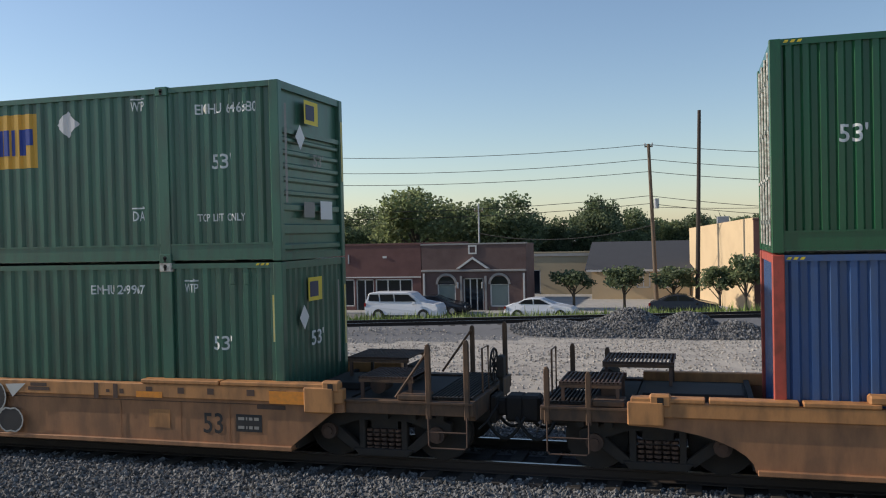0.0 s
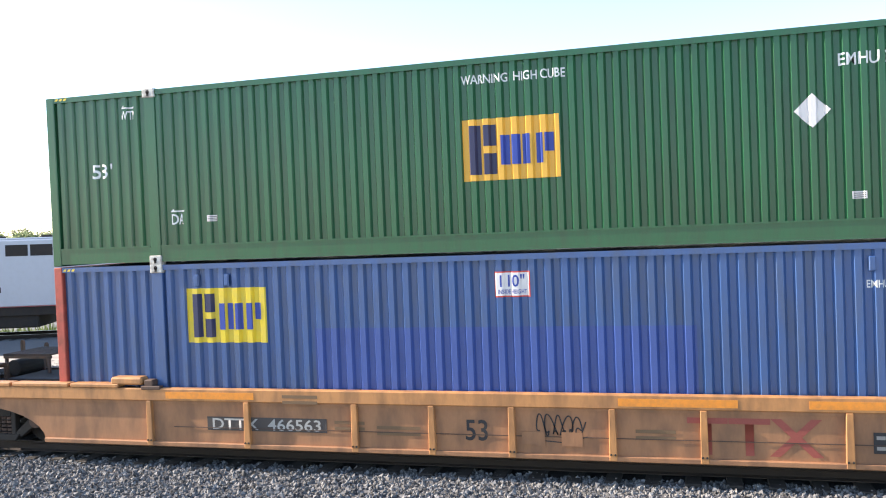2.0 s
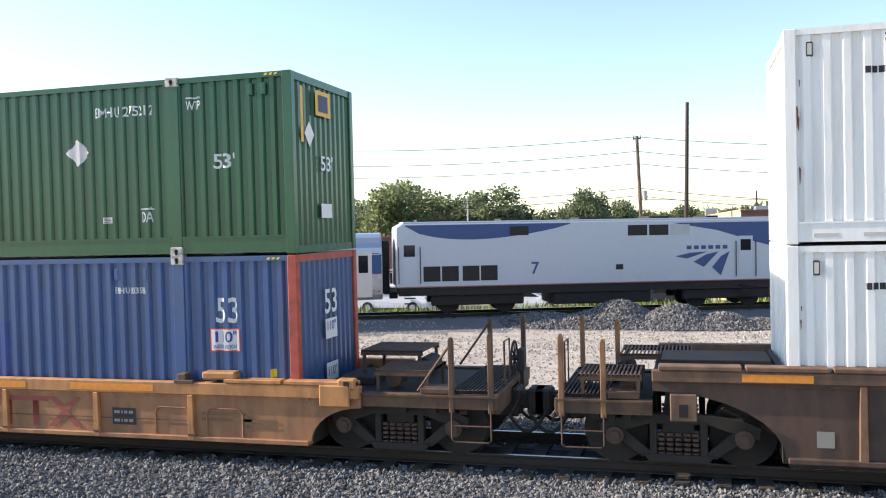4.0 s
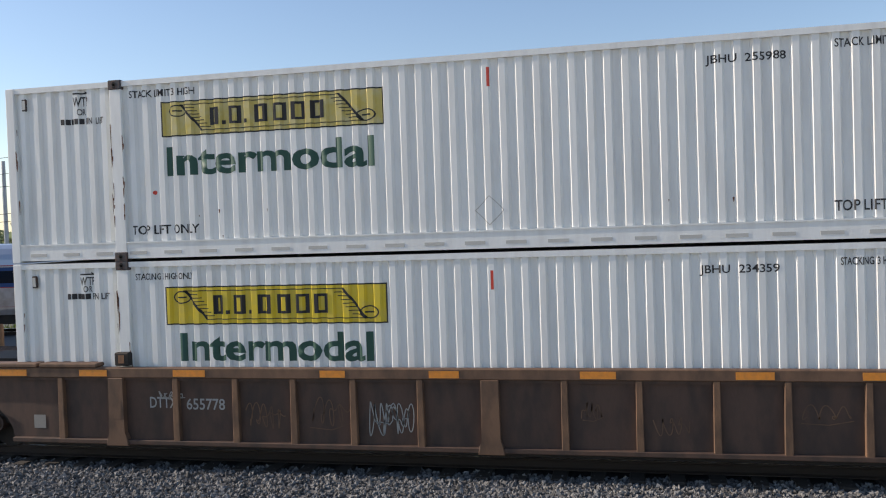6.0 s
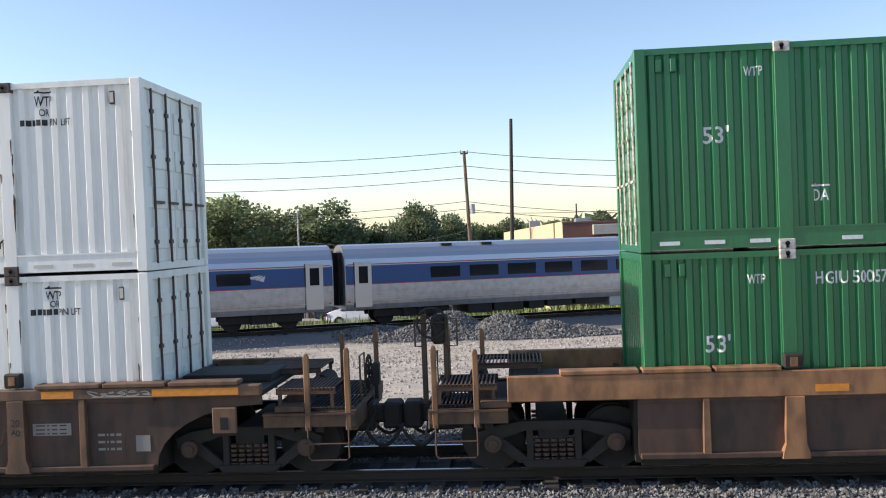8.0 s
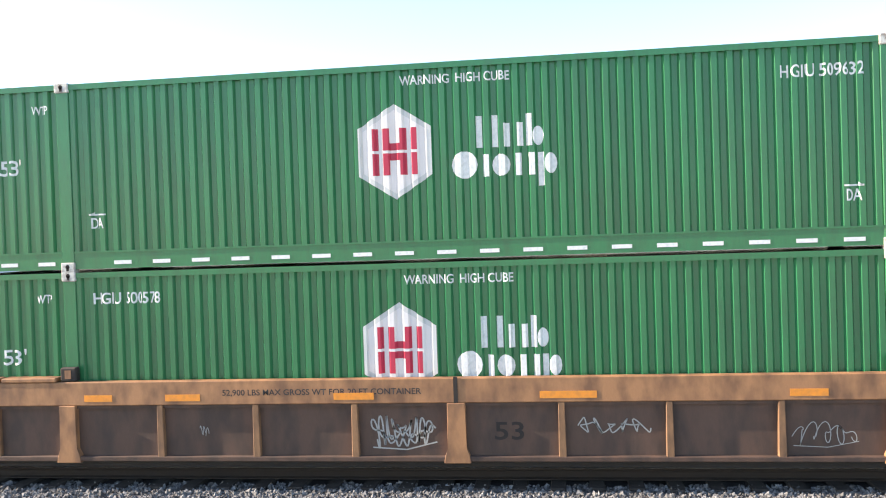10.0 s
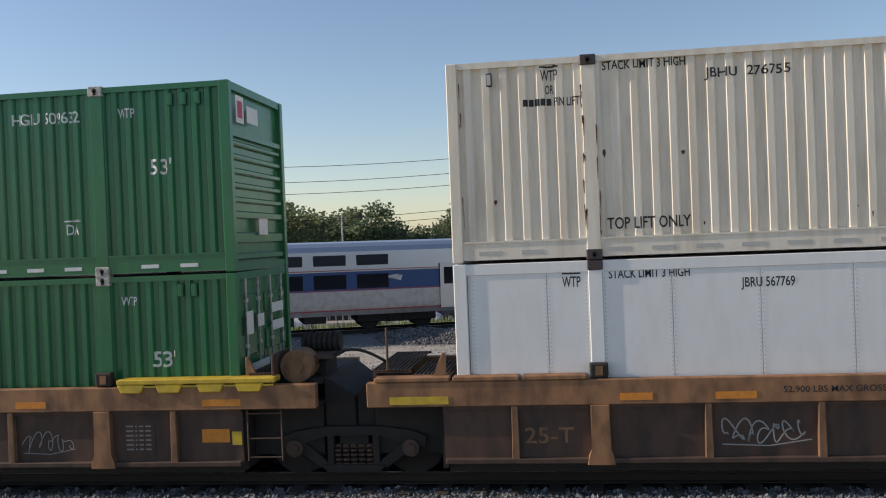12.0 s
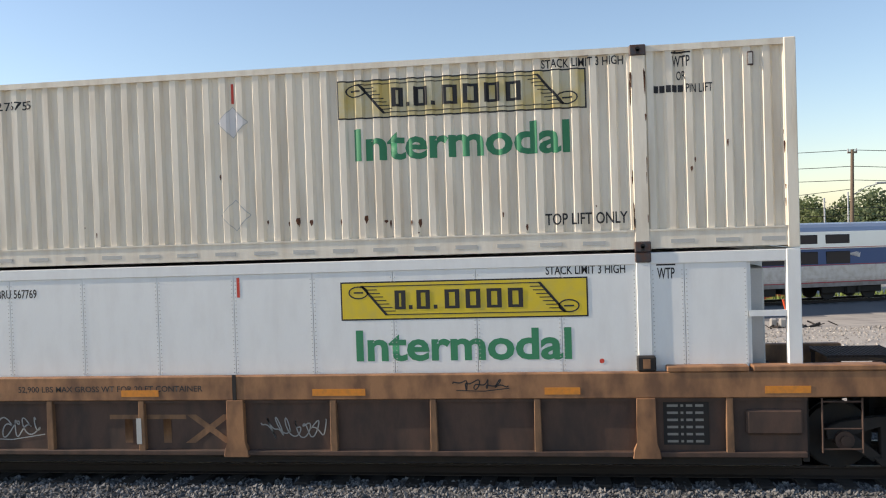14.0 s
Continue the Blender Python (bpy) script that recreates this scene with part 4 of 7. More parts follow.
def brake_wheel(parent, x, y, z, axis=(1, 0, 0)):
    bm = B()
    ring(bm, (x, y, z), axis, 0.27, 0.02, 18)
    for k in range(4):
        a = k * math.pi / 4
        cyl(bm, (x, y + .27 * math.cos(a), z + .27 * math.sin(a)), (x, y - .27 * math.cos(a), z - .27 * math.sin(a)), .012, 5)
    cyl(bm, (x - .03, y, z), (x + .12, y, z), .05, 8)
    part("brake_wheel", bm, GRIME, parent, "black spoked brake wheel")
    boxpart("brake_housing", (x + .06, x + .18, y - .12, y + .12, z - .22, z + .16), GRIME, parent, bevel=0.03)
    boxpart("brake_staff", (x + .09, x + .15, y - .03, y + .03, z - .62, z - .2), GRIME, parent)


def end_platform(ob, x_in, x_out, kind, wheel=False):
    """The end of a car from its side sills to its striker. x_out lies left or right of x_in."""
    s = 1 if x_out > x_in else -1
    lo, hi = sorted((x_in, x_out))
    zt, w = 1.10, abs(x_out - x_in)
    post = SILL if kind == "yellow" else CAR_POST

    def X(a, b):
        """A span counted inward from the striker."""
        return sorted((x_out - s * a, x_out - s * b))
    boxpart("centre_sill", (lo - .1, hi, MID - .32, MID + .32, .62, zt - .05), GRIME, ob)
    boxpart("end_sill", (*X(0, .12), .22, CARW - .22, .82, zt + .02), SILL, ob, bevel=0.01)
    for y0 in (.10, CARW - .22):
        boxpart("side_step_sill", (lo, hi, y0, y0 + .12, .90, zt - .02), SILL, ob, bevel=0.01)
        boxpart("sill_lip", (lo, hi, y0 - .03, y0 + .15, zt - .02, zt + .01), SILL, ob)
    for k in range(3):
        boxpart("cross_bearer", (*X(.5 + k * (w - .7) / 3, .62 + k * (w - .7) / 3), .22, CARW - .22, .80, zt - .09), GRIME, ob)
    grating("end_walkway", ob, *X(.04, .75), .25, CARW - .25, zt + .06, GRIME)
    boxpart("deck_plate", (*sorted((x_in + s * .02, x_in + s * (w - .80))), .3, CARW - .3, zt - .08, zt - .02), GRIME, ob)
    # two raised gratings, the far one set further in, each on angle legs
    for a, b, y0, y1, z in ((.15, 1.05, .30, 1.25, zt + .34), (-.55, .55, 1.55, 2.60, zt + .46)):
        xa, xb = sorted((x_in + s * a, x_in + s * b))
        grating("raised_walkway", ob, xa, xb, y0, y1, z, CAR_BROWN)
        for yy in (y0, y1 - .05):
            boxpart("walkway_edge", (xa, xb, yy, yy + .05, z - .09, z - .045), SILL, ob)
            for xx in (xa + .03, xb - .08):
                boxpart("walkway_leg", (xx, xx + .05, yy, yy + .05, zt - .03, z - .09), CAR_BROWN, ob)
    # ladders and hand posts on both sides
    for yy, sg in ((.08, 1), (CARW - .08, -1)):
        y0, y1 = sorted((yy, yy + sg * .07))
        low = kind == "yellow" and s < 0
        for d, top in ((.10, zt + (.58 if low else .95)), (.70, zt + (.52 if low else .88))):
            bm = B()
            xx = x_out - s * d
            prism(bm, [(xx - .04, zt - .25), (xx + .04, zt - .25), (xx + .04, top - .05), (xx + .02, top), (xx - .02, top), (xx - .04, top - .05)], y0, y1)
            part("hand_post", bm, post, ob, bevel=0.01)
        bm = B()
        tube(bm, [(x_out - s * .10, yy, zt - .2), (x_out - s * .10, yy, .46), (x_out - s * .14, yy, .42), (x_out - s * .66, yy, .42), (x_out - s * .70, yy, .46), (x_out - s * .70, yy, zt - .2)], .013, 6)
        part("ladder", bm, CAR_BROWN, ob, "thin bent steel ladder")
        handrail(ob, [(x_out - s * .10, yy, .66), (x_out - s * .70, yy, .66)], .012, CAR_BROWN, "worn ladder rung")
        if kind == "yellow" and s > 0:
            handrail(ob, [(x_out - s * .70, yy + sg * .1, zt + .80), (x_out - s * 1.25, yy + sg * .1, zt + .05)], .022, SILL, "slanting brace")
    handrail(ob, [(x_out - s * .05, .9, zt), (x_out - s * .05, .9, zt + .72), (x_out - s * .05, 1.30, zt + .72), (x_out - s * .05, 1.30, zt)], .016, SILL)
    boxpart("step_bracket", (*X(.75, 1.2), .12, .55, zt + .02, zt + .10), SILL, ob, bevel=0.012)
    bm = B()
    cyl(bm, (x_in + s * .35, .62, zt + .14), (x_in + s * .35, 1.0, zt + .14), .13, 14)
    part("valve_body", bm, CAR_BROWN, ob, "rusty round brake valve")
    # coupling: draft gear, knuckle coupler, lift lever and two hanging hoses
    boxpart("draft_gear", (*sorted((x_out - s * .3, x_out + s * .10)), MID - .26, MID + .26, .58, 1.02), GRIME, ob, bevel=0.03)
    bm = B()
    box(bm, *sorted((x_out - s * .05, x_out + s * .34)), MID - .12, MID + .12, .68, .96)
    box(bm, *sorted((x_out + s * .22, x_out + s * .52)), MID - .20, MID + .20, .60, 1.02)
    part("coupler", bm, GRIME, ob, "black knuckle coupler", bevel=0.04)
    handrail(ob, [(x_out + s * .06, .15, .72), (x_out + s * .08, .6, .74), (x_out + s * .12, MID - .2, .9)], .014, GRIME, "bent coupler lift lever")
    for dy, sag in ((-.34, .36), (.30, .30)):
        bm = B()
        tube(bm, [(x_out - s * .05 + s * .62 * k / 10, MID + dy, .74 - sag * math.sin(math.pi * (.08 + .92 * k / 10)) - .03 * k / 10) for k in range(11)], .028, 7)
        part("air_hose", bm, RUBBER, ob, "hanging black air hose", smooth=True)
    bm = B()
    cyl(bm, (x_in + s * .5, 1.75, zt + .15), (x_in + s * .5, 2.4, zt + .15), .16, 14)
    part("air_reservoir", bm, GRIME, ob)
    if wheel == "side":      # tall stand with the wheel turned to the side, grab hoops beside it
        xw, zw = x_out - s * .02, zt + 1.20
        bm = B()
        ring(bm, (xw, .86, zw), (0, 1, 0), .23, .020, 20)
        part("brake_wheel", bm, GRIME, ob, "black spoked brake wheel")
        for k in range(3):
            a = k * math.pi / 3
            handrail(ob, [(xw + .23 * math.cos(a), .86, zw + .23 * math.sin(a)), (xw - .23 * math.cos(a), .86, zw - .23 * math.sin(a))], .013, GRIME, "wheel spoke")
        boxpart("brake_housing", (xw - .02, xw + .20, .90, 1.10, zw - .34, zw + .12), GRIME, ob, bevel=0.05)
        for dx in (-.14, .20):
            boxpart("brake_stand", (xw + dx - .04, xw + dx + .04, .95, 1.04, zt - .05, zw + .12), CAR_BROWN, ob, bevel=0.012)
            handrail(ob, [(xw + dx, .9, zw + .05), (xw + dx * 1.9, .9, zw + .05), (xw + dx * 1.9, .9, zw - .36), (xw + dx, .9, zw - .36)], .016, SILL)
    elif wheel:
        brake_wheel(ob, x_out - s * .06, 1.75, zt + .34, (s, 0, 0))


def well_car(label, x, kind, side, chord_x, posts, plats, trucks, z_lo, z_chord, wheels=(False, True)):
    """A well car; all x count from its container's left end. kind: yellow, arch or square ends."""
    ob = thing("well_car", label, "freight car", pose(x, SIDE, 0), "well cars of the freight train")
    yellow = kind == "yellow"
    body = CAR_TAN if yellow else CAR_BROWN
    chord = CAR_YELLOW if yellow else CHORD_DARK if kind == "arch" else CAR_CHORD
    rib = CAR_YELLOW if yellow else POST_DARK if kind == "arch" else CAR_POST
    z0, z1 = z_lo
    c0, c1 = z_chord
    s0, s1 = side
    k0, k1 = chord_x
    for y, sg in ((0.0, 1), (CARW, -1)):
        def ys(a, b):
            return sorted((y + sg * a, y + sg * b))
        # top chord
        boxpart("top_chord", (k0, k1, *ys(0.0, 0.15), c0, c1), chord, ob, bevel=0.012)
        # side plate with its end shape
        if kind == "square":
            pts = [(s0, z0), (s1, z0), (s1, c0), (s0, c0)]
        elif not posts:
            pts = [(s0 + .1, z0), (s1 - .1, z0), (s1 + .66, c0 - .16), (k1, c0 - .14), (k1, c0), (k0, c0), (k0, c0 - .14), (s0 - .66, c0 - .16)]
        else:
            r0 = [(s0 - (s0 - k0) * (1 - math.cos(k / 8 * math.pi / 2)), z0 + (c0 - .14 - z0) * math.sin(k / 8 * math.pi / 2)) for k in range(9)]
            r1 = [(s1 + (k1 - s1) * (1 - math.cos(k / 8 * math.pi / 2)), z0 + (c0 - .14 - z0) * math.sin(k / 8 * math.pi / 2)) for k in range(9)]
            pts = r1 + [(k1, c0), (k0, c0)] + r0[::-1]
        bm = B()
        prism(bm, pts, *ys(0.085 if not yellow else 0.06, 0.12))
        part("side_plate", bm, body, ob)
        boxpart("bottom_flange", (s0 + .02, s1 - .02, *ys(0.0, 0.3), z0 - .03, z0 + .045), body, ob, bevel=0.01)
        boxpart("upper_flange", (s0, s1, *ys(0.04, 0.13), c0 - .05, c0 - .004), body, ob)
        for p, wide in posts:
            w = 0.13 if wide else 0.055
            bm = B()
            if wide and not yellow:
                prism(bm, [(p - w * 1.5, z0 - .05), (p + w * 1.5, z0 - .05), (p + w * 1.35, z0 + .07), (p + w, z0 + .16), (p + w, c0), (p - w, c0), (p - w, z0 + .16), (p - w * 1.35, z0 + .07)], *ys(-.02, .10))
            else:
                prism(bm, [(p - w, z0 - .02), (p + w, z0 - .02), (p + w * .8, c0 - .003), (p - w * .8, c0 - .003)], *ys(-0.01 if yellow else 0.005, .10))
            part("side_post", bm, rib if not wide else chord, ob, bevel=0.008)
    boxpart("well_floor", (s0 + .05, s1 - .05, .2, CARW - .2, .24, .34), GRIME, ob)
    for e in (0, 1):
        xe = s0 if e == 0 else s1
        boxpart("well_bulkhead", (xe - .04, xe + .04, .15, CARW - .15, .3, c0 + .1), GRIME, ob)
        if plats[e] is not None:
            end_platform(ob, k0 if e == 0 else k1, plats[e], kind, wheels[e])
        # sloping deck plates between the well and the end
        a, b = sorted((xe, k0 if e == 0 else k1))
        boxpart("end_deck", (a, b, .15, CARW - .15, c0 - .02, c0 + .05), GRIME, ob)
        boxpart("deck_beam", (a + .1, b - .1, MID - .5, MID + .5, c0 + .05, c0 + .17), GRIME, ob, bevel=0.01)
    for xt in trucks:
        truck(ob, xt, MID)
    return ob


YP = [(p, False) for p in (1.87, 3.66, 5.5, 6.74, 7.96, 9.41, 10.65, 12.49)] + [(14.28, False)]
CP = [(p, p in (1.93, 8.0, 14.09)) for p in (.91, 1.93, 2.97, 3.99, 4.95, 5.91, 6.95, 8.0, 9.07, 10.11, 11.15, 12.07, 13.08, 14.09, 15.11)]
DP = [(p, p in (2.02, 8.0, 14.0)) for p in (.82, 2.02, 3.50, 5.0, 6.50, 8.0, 9.5, 10.99, 12.49, 14.0, 15.13)]
carA = well_car("weathered yellow well car with black stencils", X_A, "yellow", (-.25, 16.33), (-1.9, 17.2), (), (-3.2, 19.25), (-1.56, 17.71), (.30, 1.05), (1.05, 1.28))
carB = well_car("weathered yellow well car with bolted side posts", X_B, "yellow", (-.25, 16.36), (-1.9, 17.2), YP, (-3.2, 19.34), (-1.56, 17.71), (.30, 1.02), (1.02, 1.22))
carC = well_car("grimy brown well car with graffiti and arched ends", X_C, "arch", (-.04, 16.2), (-1.79, 17.82), CP, (-3.17, 19.19), (-1.45, 17.5), (.36, 1.40), (1.40, 1.56))
carD = well_car("grimy brown well car with orange-brown chord, sharing a truck", X_D, "square", (-.12, 16.19), (-1.95, 17.35), DP, (-3.1, None), (-1.3, 17.79), (.40, 1.22), (1.22, 1.58), ("side", False))
carE = well_car("grimy brown well car with orange reflector plates", X_E, "square", (-.21, 16.16), (-1.32, 17.40), DP, (None, 18.9), (17.6,), (.42, 1.22), (1.22, 1.58))

# details of the cars
for x in (2.2, 9.5, 12.0):
    boxpart("chord_wear", (x, x + 1.6, -.004, 0.0, 1.06, 1.17), ORANGE, carB, "rubbed orange paint on the chord")
for ob, dz in ((carA, .06), (carB, 0)):
    for x0, x1 in ((-1.9, -.9), (-.85, .3), (.35, 1.3)) + (((13.6, 15.05), (15.08, 16.9)) if ob is carA else ((14.9, 15.9), (15.95, 17.15))):
        boxpart("guide_plate", (x0, x1, -.01, .22, 1.225 + dz, 1.29 + dz), CAR_YELLOW, ob, bevel=0.012)
    for x in (-1.6, 16.9):
        boxpart("end_gusset", (x - .35, x + .15, -.03, .02, .90, 1.24 + dz), CAR_YELLOW, ob, bevel=0.02)
        boxpart("gusset_cap", (x - .05, x + .25, -.02, .14, 1.16 + dz, 1.34 + dz), CAR_YELLOW, ob, bevel=0.03)
        boxpart("pull_hole", (x + .06, x + .15, -.024, -.021, 1.20 + dz, 1.30 + dz), BLACK, ob)
for x in (1.15, 14.5):
    boxpart("guide_block", (x, x + .6, .0, .24, 1.27, 1.40), CAR_YELLOW, carB, bevel=0.03)
for x in (1.80, 14.05):
    boxpart("latch_box", (x, x + .16, .0, .16, 1.22, 1.36), CAR_BROWN, carB, bevel=0.015)
    boxpart("latch_foot", (x - .06, x + .3, -.01, .1, 1.20, 1.26), CAR_BROWN, carB, bevel=0.01)
for x in (13.6, 14.55):       # recessed pockets with rounded upper corners
    bm = B()
    tube(bm, [(x, .05, .36), (x, .05, .72), (x + .08, .05, .80), (x + .56, .05, .80), (x + .64, .05, .72), (x + .64, .05, .36)], .014, 5)
    part("pocket_edge", bm, CAR_TAN, carB)
for p, _ in YP:                # bolt heads at the feet of the posts
    for dx in (-.03, .03):
        bm = B()
        cyl(bm, (p + dx, -.012, .37), (p + dx, -.026, .37), .016, 6)
        part("bolt", bm, GRIME, carB)
plate_rect(carA, 13.9, .70, .4, .30, CAR_YELLOW, .052)
plate_word(carA, "53", 14.9, .66, .32, .36, INK, .054)
stencil(carA, 15.55, .68, .46, .28, .052, INK, DULLBAR, 2)
for x, w in ((11.55, .34), (11.55, .44), (13.75, .12), (14.35, .12), (14.9, .12), (15.62, .14), (16.1, .30)):
    plate_rect(carA, x, 1.21 if w == .34 else 1.14 if w == .44 else 1.18, w, .06 if w in (.34, .44) else .10, CAR_BROWN, -.003)
for x, w, h in ((12.72, .09, .26), (12.95, .07, .05), (13.1, .09, .24), (13.22, .08, .08)):
    plate_rect(carA, x, 1.14, w, h, CAR_BROWN, -.003)
plate_rect(carA, 15.95, .95, .5, .07, CAR_BROWN, .052), plate_rect(carA, 13.75, 1.10, .5, .10, ORANGE, -.0035)
# a bubble-shaped sprayed piece: rounded dark forms with pale outlines
for k, (x, z, rx, rz) in enumerate(((9.6, .80, .34, .36), (10.05, 1.02, .30, .20), (10.2, .66, .36, .24), (10.62, .98, .24, .24), (10.95, .58, .26, .20), (9.3, .52, .30, .20))):
    oval = [(x + rx * math.cos(j * .3927), z + rz * math.sin(j * .3927) * (1.12 if j % 4 else .95)) for j in range(17)]
    bm = B()
    bm.faces.new([bm.verts.new((a, -.006 - .001 * k, b)) for a, b in oval[:16]])
    part("sprayed_bubble", bm, INK, carA, "black sprayed bubble shape")
    scrawl(carA, oval, -.016, .014)
bm = B()
bm.faces.new([bm.verts.new(p) for p in ((10.85, -.005, 1.20), (11.28, -.005, 1.22), (11.0, -.005, .98))])
part("sprayed_bubble", bm, GHOST, carA, "pale sprayed corner")
boxpart("orange_plate", (15.95, 16.9, -.006, -.001, 1.02, 1.22), ORANGE, carA, bevel=0)
plate_rect(carB, 3.97, .66, 2.1, .22, M("dark_stencil_back", (0.06, 0.05, 0.045), 0.7), .054)
plate_word(carB, "DTTX  466563", 3.97, .66, .17, 1.9, SCRIBBLE, .048)
plate_word(carB, "53", 7.42, .66, .30, .34, INK, .052)
scribble(carB, 8.3, .5, .75, .45, .052, 11, 16, .013, INK)
boxpart("access_plate", (8.10, 8.44, .040, .049, .46, .66), CAR_TAN, carB), boxpart("access_plate", (8.68, 8.98, .040, .049, .46, .66), CAR_TAN, carB)
boxpart("weld_seam", (.5, 16.0, .046, .052, .985, .995), CAR_BROWN, carA)
for x in (13.15, 14.3, 15.2):
    boxpart("weld_seam", (x, x + .012, .046, .052, .34, 1.02), CAR_TAN, carA)
for ob in (carB,):
    boxpart("weld_seam", (2.3, 14.2, .044, .050, .585, .597), CAR_BROWN, ob)
bm = text_bm("TTX", 1.75, .50)
for v in bm.verts:
    v.co = (v.co.x + 11.3, .052, v.co.z + .66)
part("lettering", bm, M("faded_red_stencil", (0.30, 0.07, 0.05), 0.7, var=0.3), carB)
stencil(carB, 13.0, .62, .45, .28, .052, INK, DULLBAR, 2)
for x, z, w in ((5.4, .72, .5), (6.2, .66, .7), (10.0, .70, .55), (14.9, .72, .9), (15.5, .62, .6), (4.6, 1.12, .6)):
    for k in range(2):
        plate_rect(carB, x, z - k * .09, w, .05, M("faint_stencil", (0.17, 0.10, 0.05), 0.7) if "faint_stencil" not in bpy.data.materials else bpy.data.materials["faint_stencil"], .051 if z < 1 else -.003)
plate_word(carC, "DTTX", 2.72, 1.0, .17, .48, SCRIBBLE, .08), plate_word(carC, "655778", 3.45, .98, .17, .66, SCRIBBLE, .08)
for x, w in ((-.6, .9), (1.28, .5), (2.95, .55), (5.4, .4), (7.1, .45), (9.3, .5), (11.4, .5), (13.0, .5), (14.5, .5), (16.2, 1.3)):
    boxpart("reflector", (x, x + w, -.006, -.001, 1.425, 1.53), ORANGE, carC, "orange reflector plate")
for x, z, w, h, sd in ((2.6, 1.05, .5, .14, 1), (4.1, .55, .7, .5, 2), (5.15, .6, .7, .55, 3), (6.1, .50, .75, .62, 4), (9.3, .8, .3, .3, 5), (10.3, .6, .5, .35, 6), (12.2, .8, .7, .3, 7), (13.3, .7, .6, .35, 8)):
    scribble(carC, x, z, w, h, .08, sd, 26 if sd == 4 else 14 if sd < 4 else 10, .010, SCRIBBLE if sd in (1, 4) else POST_DARK)
scribble(carC, 15.2, 1.43, 1.7, .10, -.004, 9, 22, .010)
stencil(carC, 14.6, .95, .6, .18, .08, DULLBAR, CAR_BROWN), stencil(carC, 15.5, .75, .45, .32, .08, CAR_BROWN, DULLBAR), plate_rect(carC, 16.0, .72, .22, .24, DULLBAR, .08)
plate_rect(carC, .45, .66, .22, .22, DULLBAR, .08), plate_rect(carC, 1.93, .9, .18, .3, CHORD_DARK, -.024)
plate_word(carC, "20", 14.09, 1.08, .10, .14, INK, -.024), plate_word(carC, "40", 14.09, .93, .10, .14, INK, -.024)
for ob in (carC,):
    for x0, x1 in ((-1.7, -.6), (-.55, .5), (.55, 1.6), (14.4, 15.4), (15.45, 16.4), (16.45, 17.5)):
        boxpart("guide_plate", (x0, x1, -.02, .24, 1.565, 1.63), CHORD_DARK, ob, bevel=0.012)
    for x in (-1.55, 17.1):
        boxpart("pull_plate", (x, x + .36, -.03, .03, .86, 1.24), CHORD_DARK, ob, bevel=0.015)
        boxpart("pull_hole", (x + .12, x + .24, -.034, -.031, .92, 1.1), BLACK, ob)
for ob in (carC, carD, carE):
    for x in (2.03, 14.03):
        boxpart("twist_lock", (x - .13, x + .13, .03, .16, 1.585, 1.80), GRIME, ob, "dark container lock", bevel=0.02)
        boxpart("lock_slot", (x - .05, x + .05, .022, .028, 1.63, 1.76), CAR_CHORD, ob)
for ob in (carD, carE):
    plate_word(ob, "52,900 LBS MAX GROSS WT FOR 20 FT CONTAINER", 6.0, 1.40, .085, 3.0, INK, -.003)
    boxpart("chord_joint", (7.97, 8.03, -.01, .0, 1.22, 1.60), GRIME, ob)
    for x, w in ((2.3, .45), (3.6, .55), (6.2, .6), (9.2, .8), (12.6, .5), (15.6, .6)):
        boxpart("reflector", (x, x + w, -.006, -.001, 1.28, 1.38), ORANGE, ob, "faded orange reflector patch")
    for x0, x1 in ((-1.2, -.1), (-.05, .9), (.95, 1.85)):
        boxpart("guide_plate", (x0, x1, -.02, .24, 1.585, 1.65), CAR_CHORD, ob, bevel=0.012)
boxpart("reflector", (-.98, -.12, -.008, -.002, 1.26, 1.37), RACKYEL, carE, "yellow reflector plate")
for x0, x1 in ((14.3, 15.4), (15.45, 17.2)):
    boxpart("guide_plate", (x0, x1, -.02, .24, 1.585, 1.66), CAR_CHORD, carE, bevel=0.012)
# bright yellow guide rack on the right end of the fourth car
boxpart("guide_rack", (14.28, 16.75, -.05, .24, 1.62, 1.70), RACKYEL, carD, "bright yellow container guide", bevel=0.015)
for x in (14.5, 15.1, 15.75, 16.35):
    bm = B()
    prism(bm, [(x - .22, 1.62), (x + .22, 1.62), (x + .16, 1.49), (x - .16, 1.49)], -.045, .02)
    part("guide_foot", bm, RACKYEL, carD, bevel=0.015)
boxpart("rack_strip", (14.32, 16.72, -.03, .0, 1.575, 1.60), RACKYEL, carD)
boxpart("orange_plate", (15.55, 15.98, .075, .082, .72, .92), ORANGE, carD)
boxpart("yellow_plate", (16.02, 16.17, .075, .082, .68, .88), RACKYEL, carD)
stencil(carD, 14.55, .80, .5, .42, .078, CAR_BROWN, DULLBAR, 6), stencil(carE, 14.55, .85, .62, .6, .078, GRIME, DULLBAR, 6)
scribble(carD, 6.7, .52, 1.0, .55, .078, 21, 24, .016), scribble(carD, 9.65, .72, 1.1, .28, .078, 22, 18, .012), scribble(carD, 12.6, .55, .9, .4, .078, 23, 14, .008), scribble(carD, 4.1, .7, .15, .2, .078, 24, 8, .006)
plate_word(carD, "53", 8.75, .80, .25, .42, GRIME, .078)
scribble(carE, 3.62, .60, 1.25, .42, .078, 25, 18, .014), scribble(carE, 8.35, .60, 1.05, .38, .078, 26, 18, .012), scribble(carE, 11.3, 1.33, .8, .2, -.004, 27, 12, .012, INK)
bm = text_bm("TTX", 2.0, .42)
for v in bm.verts:
    v.co = (v.co.x + 6.95, .078, v.co.z + .78)
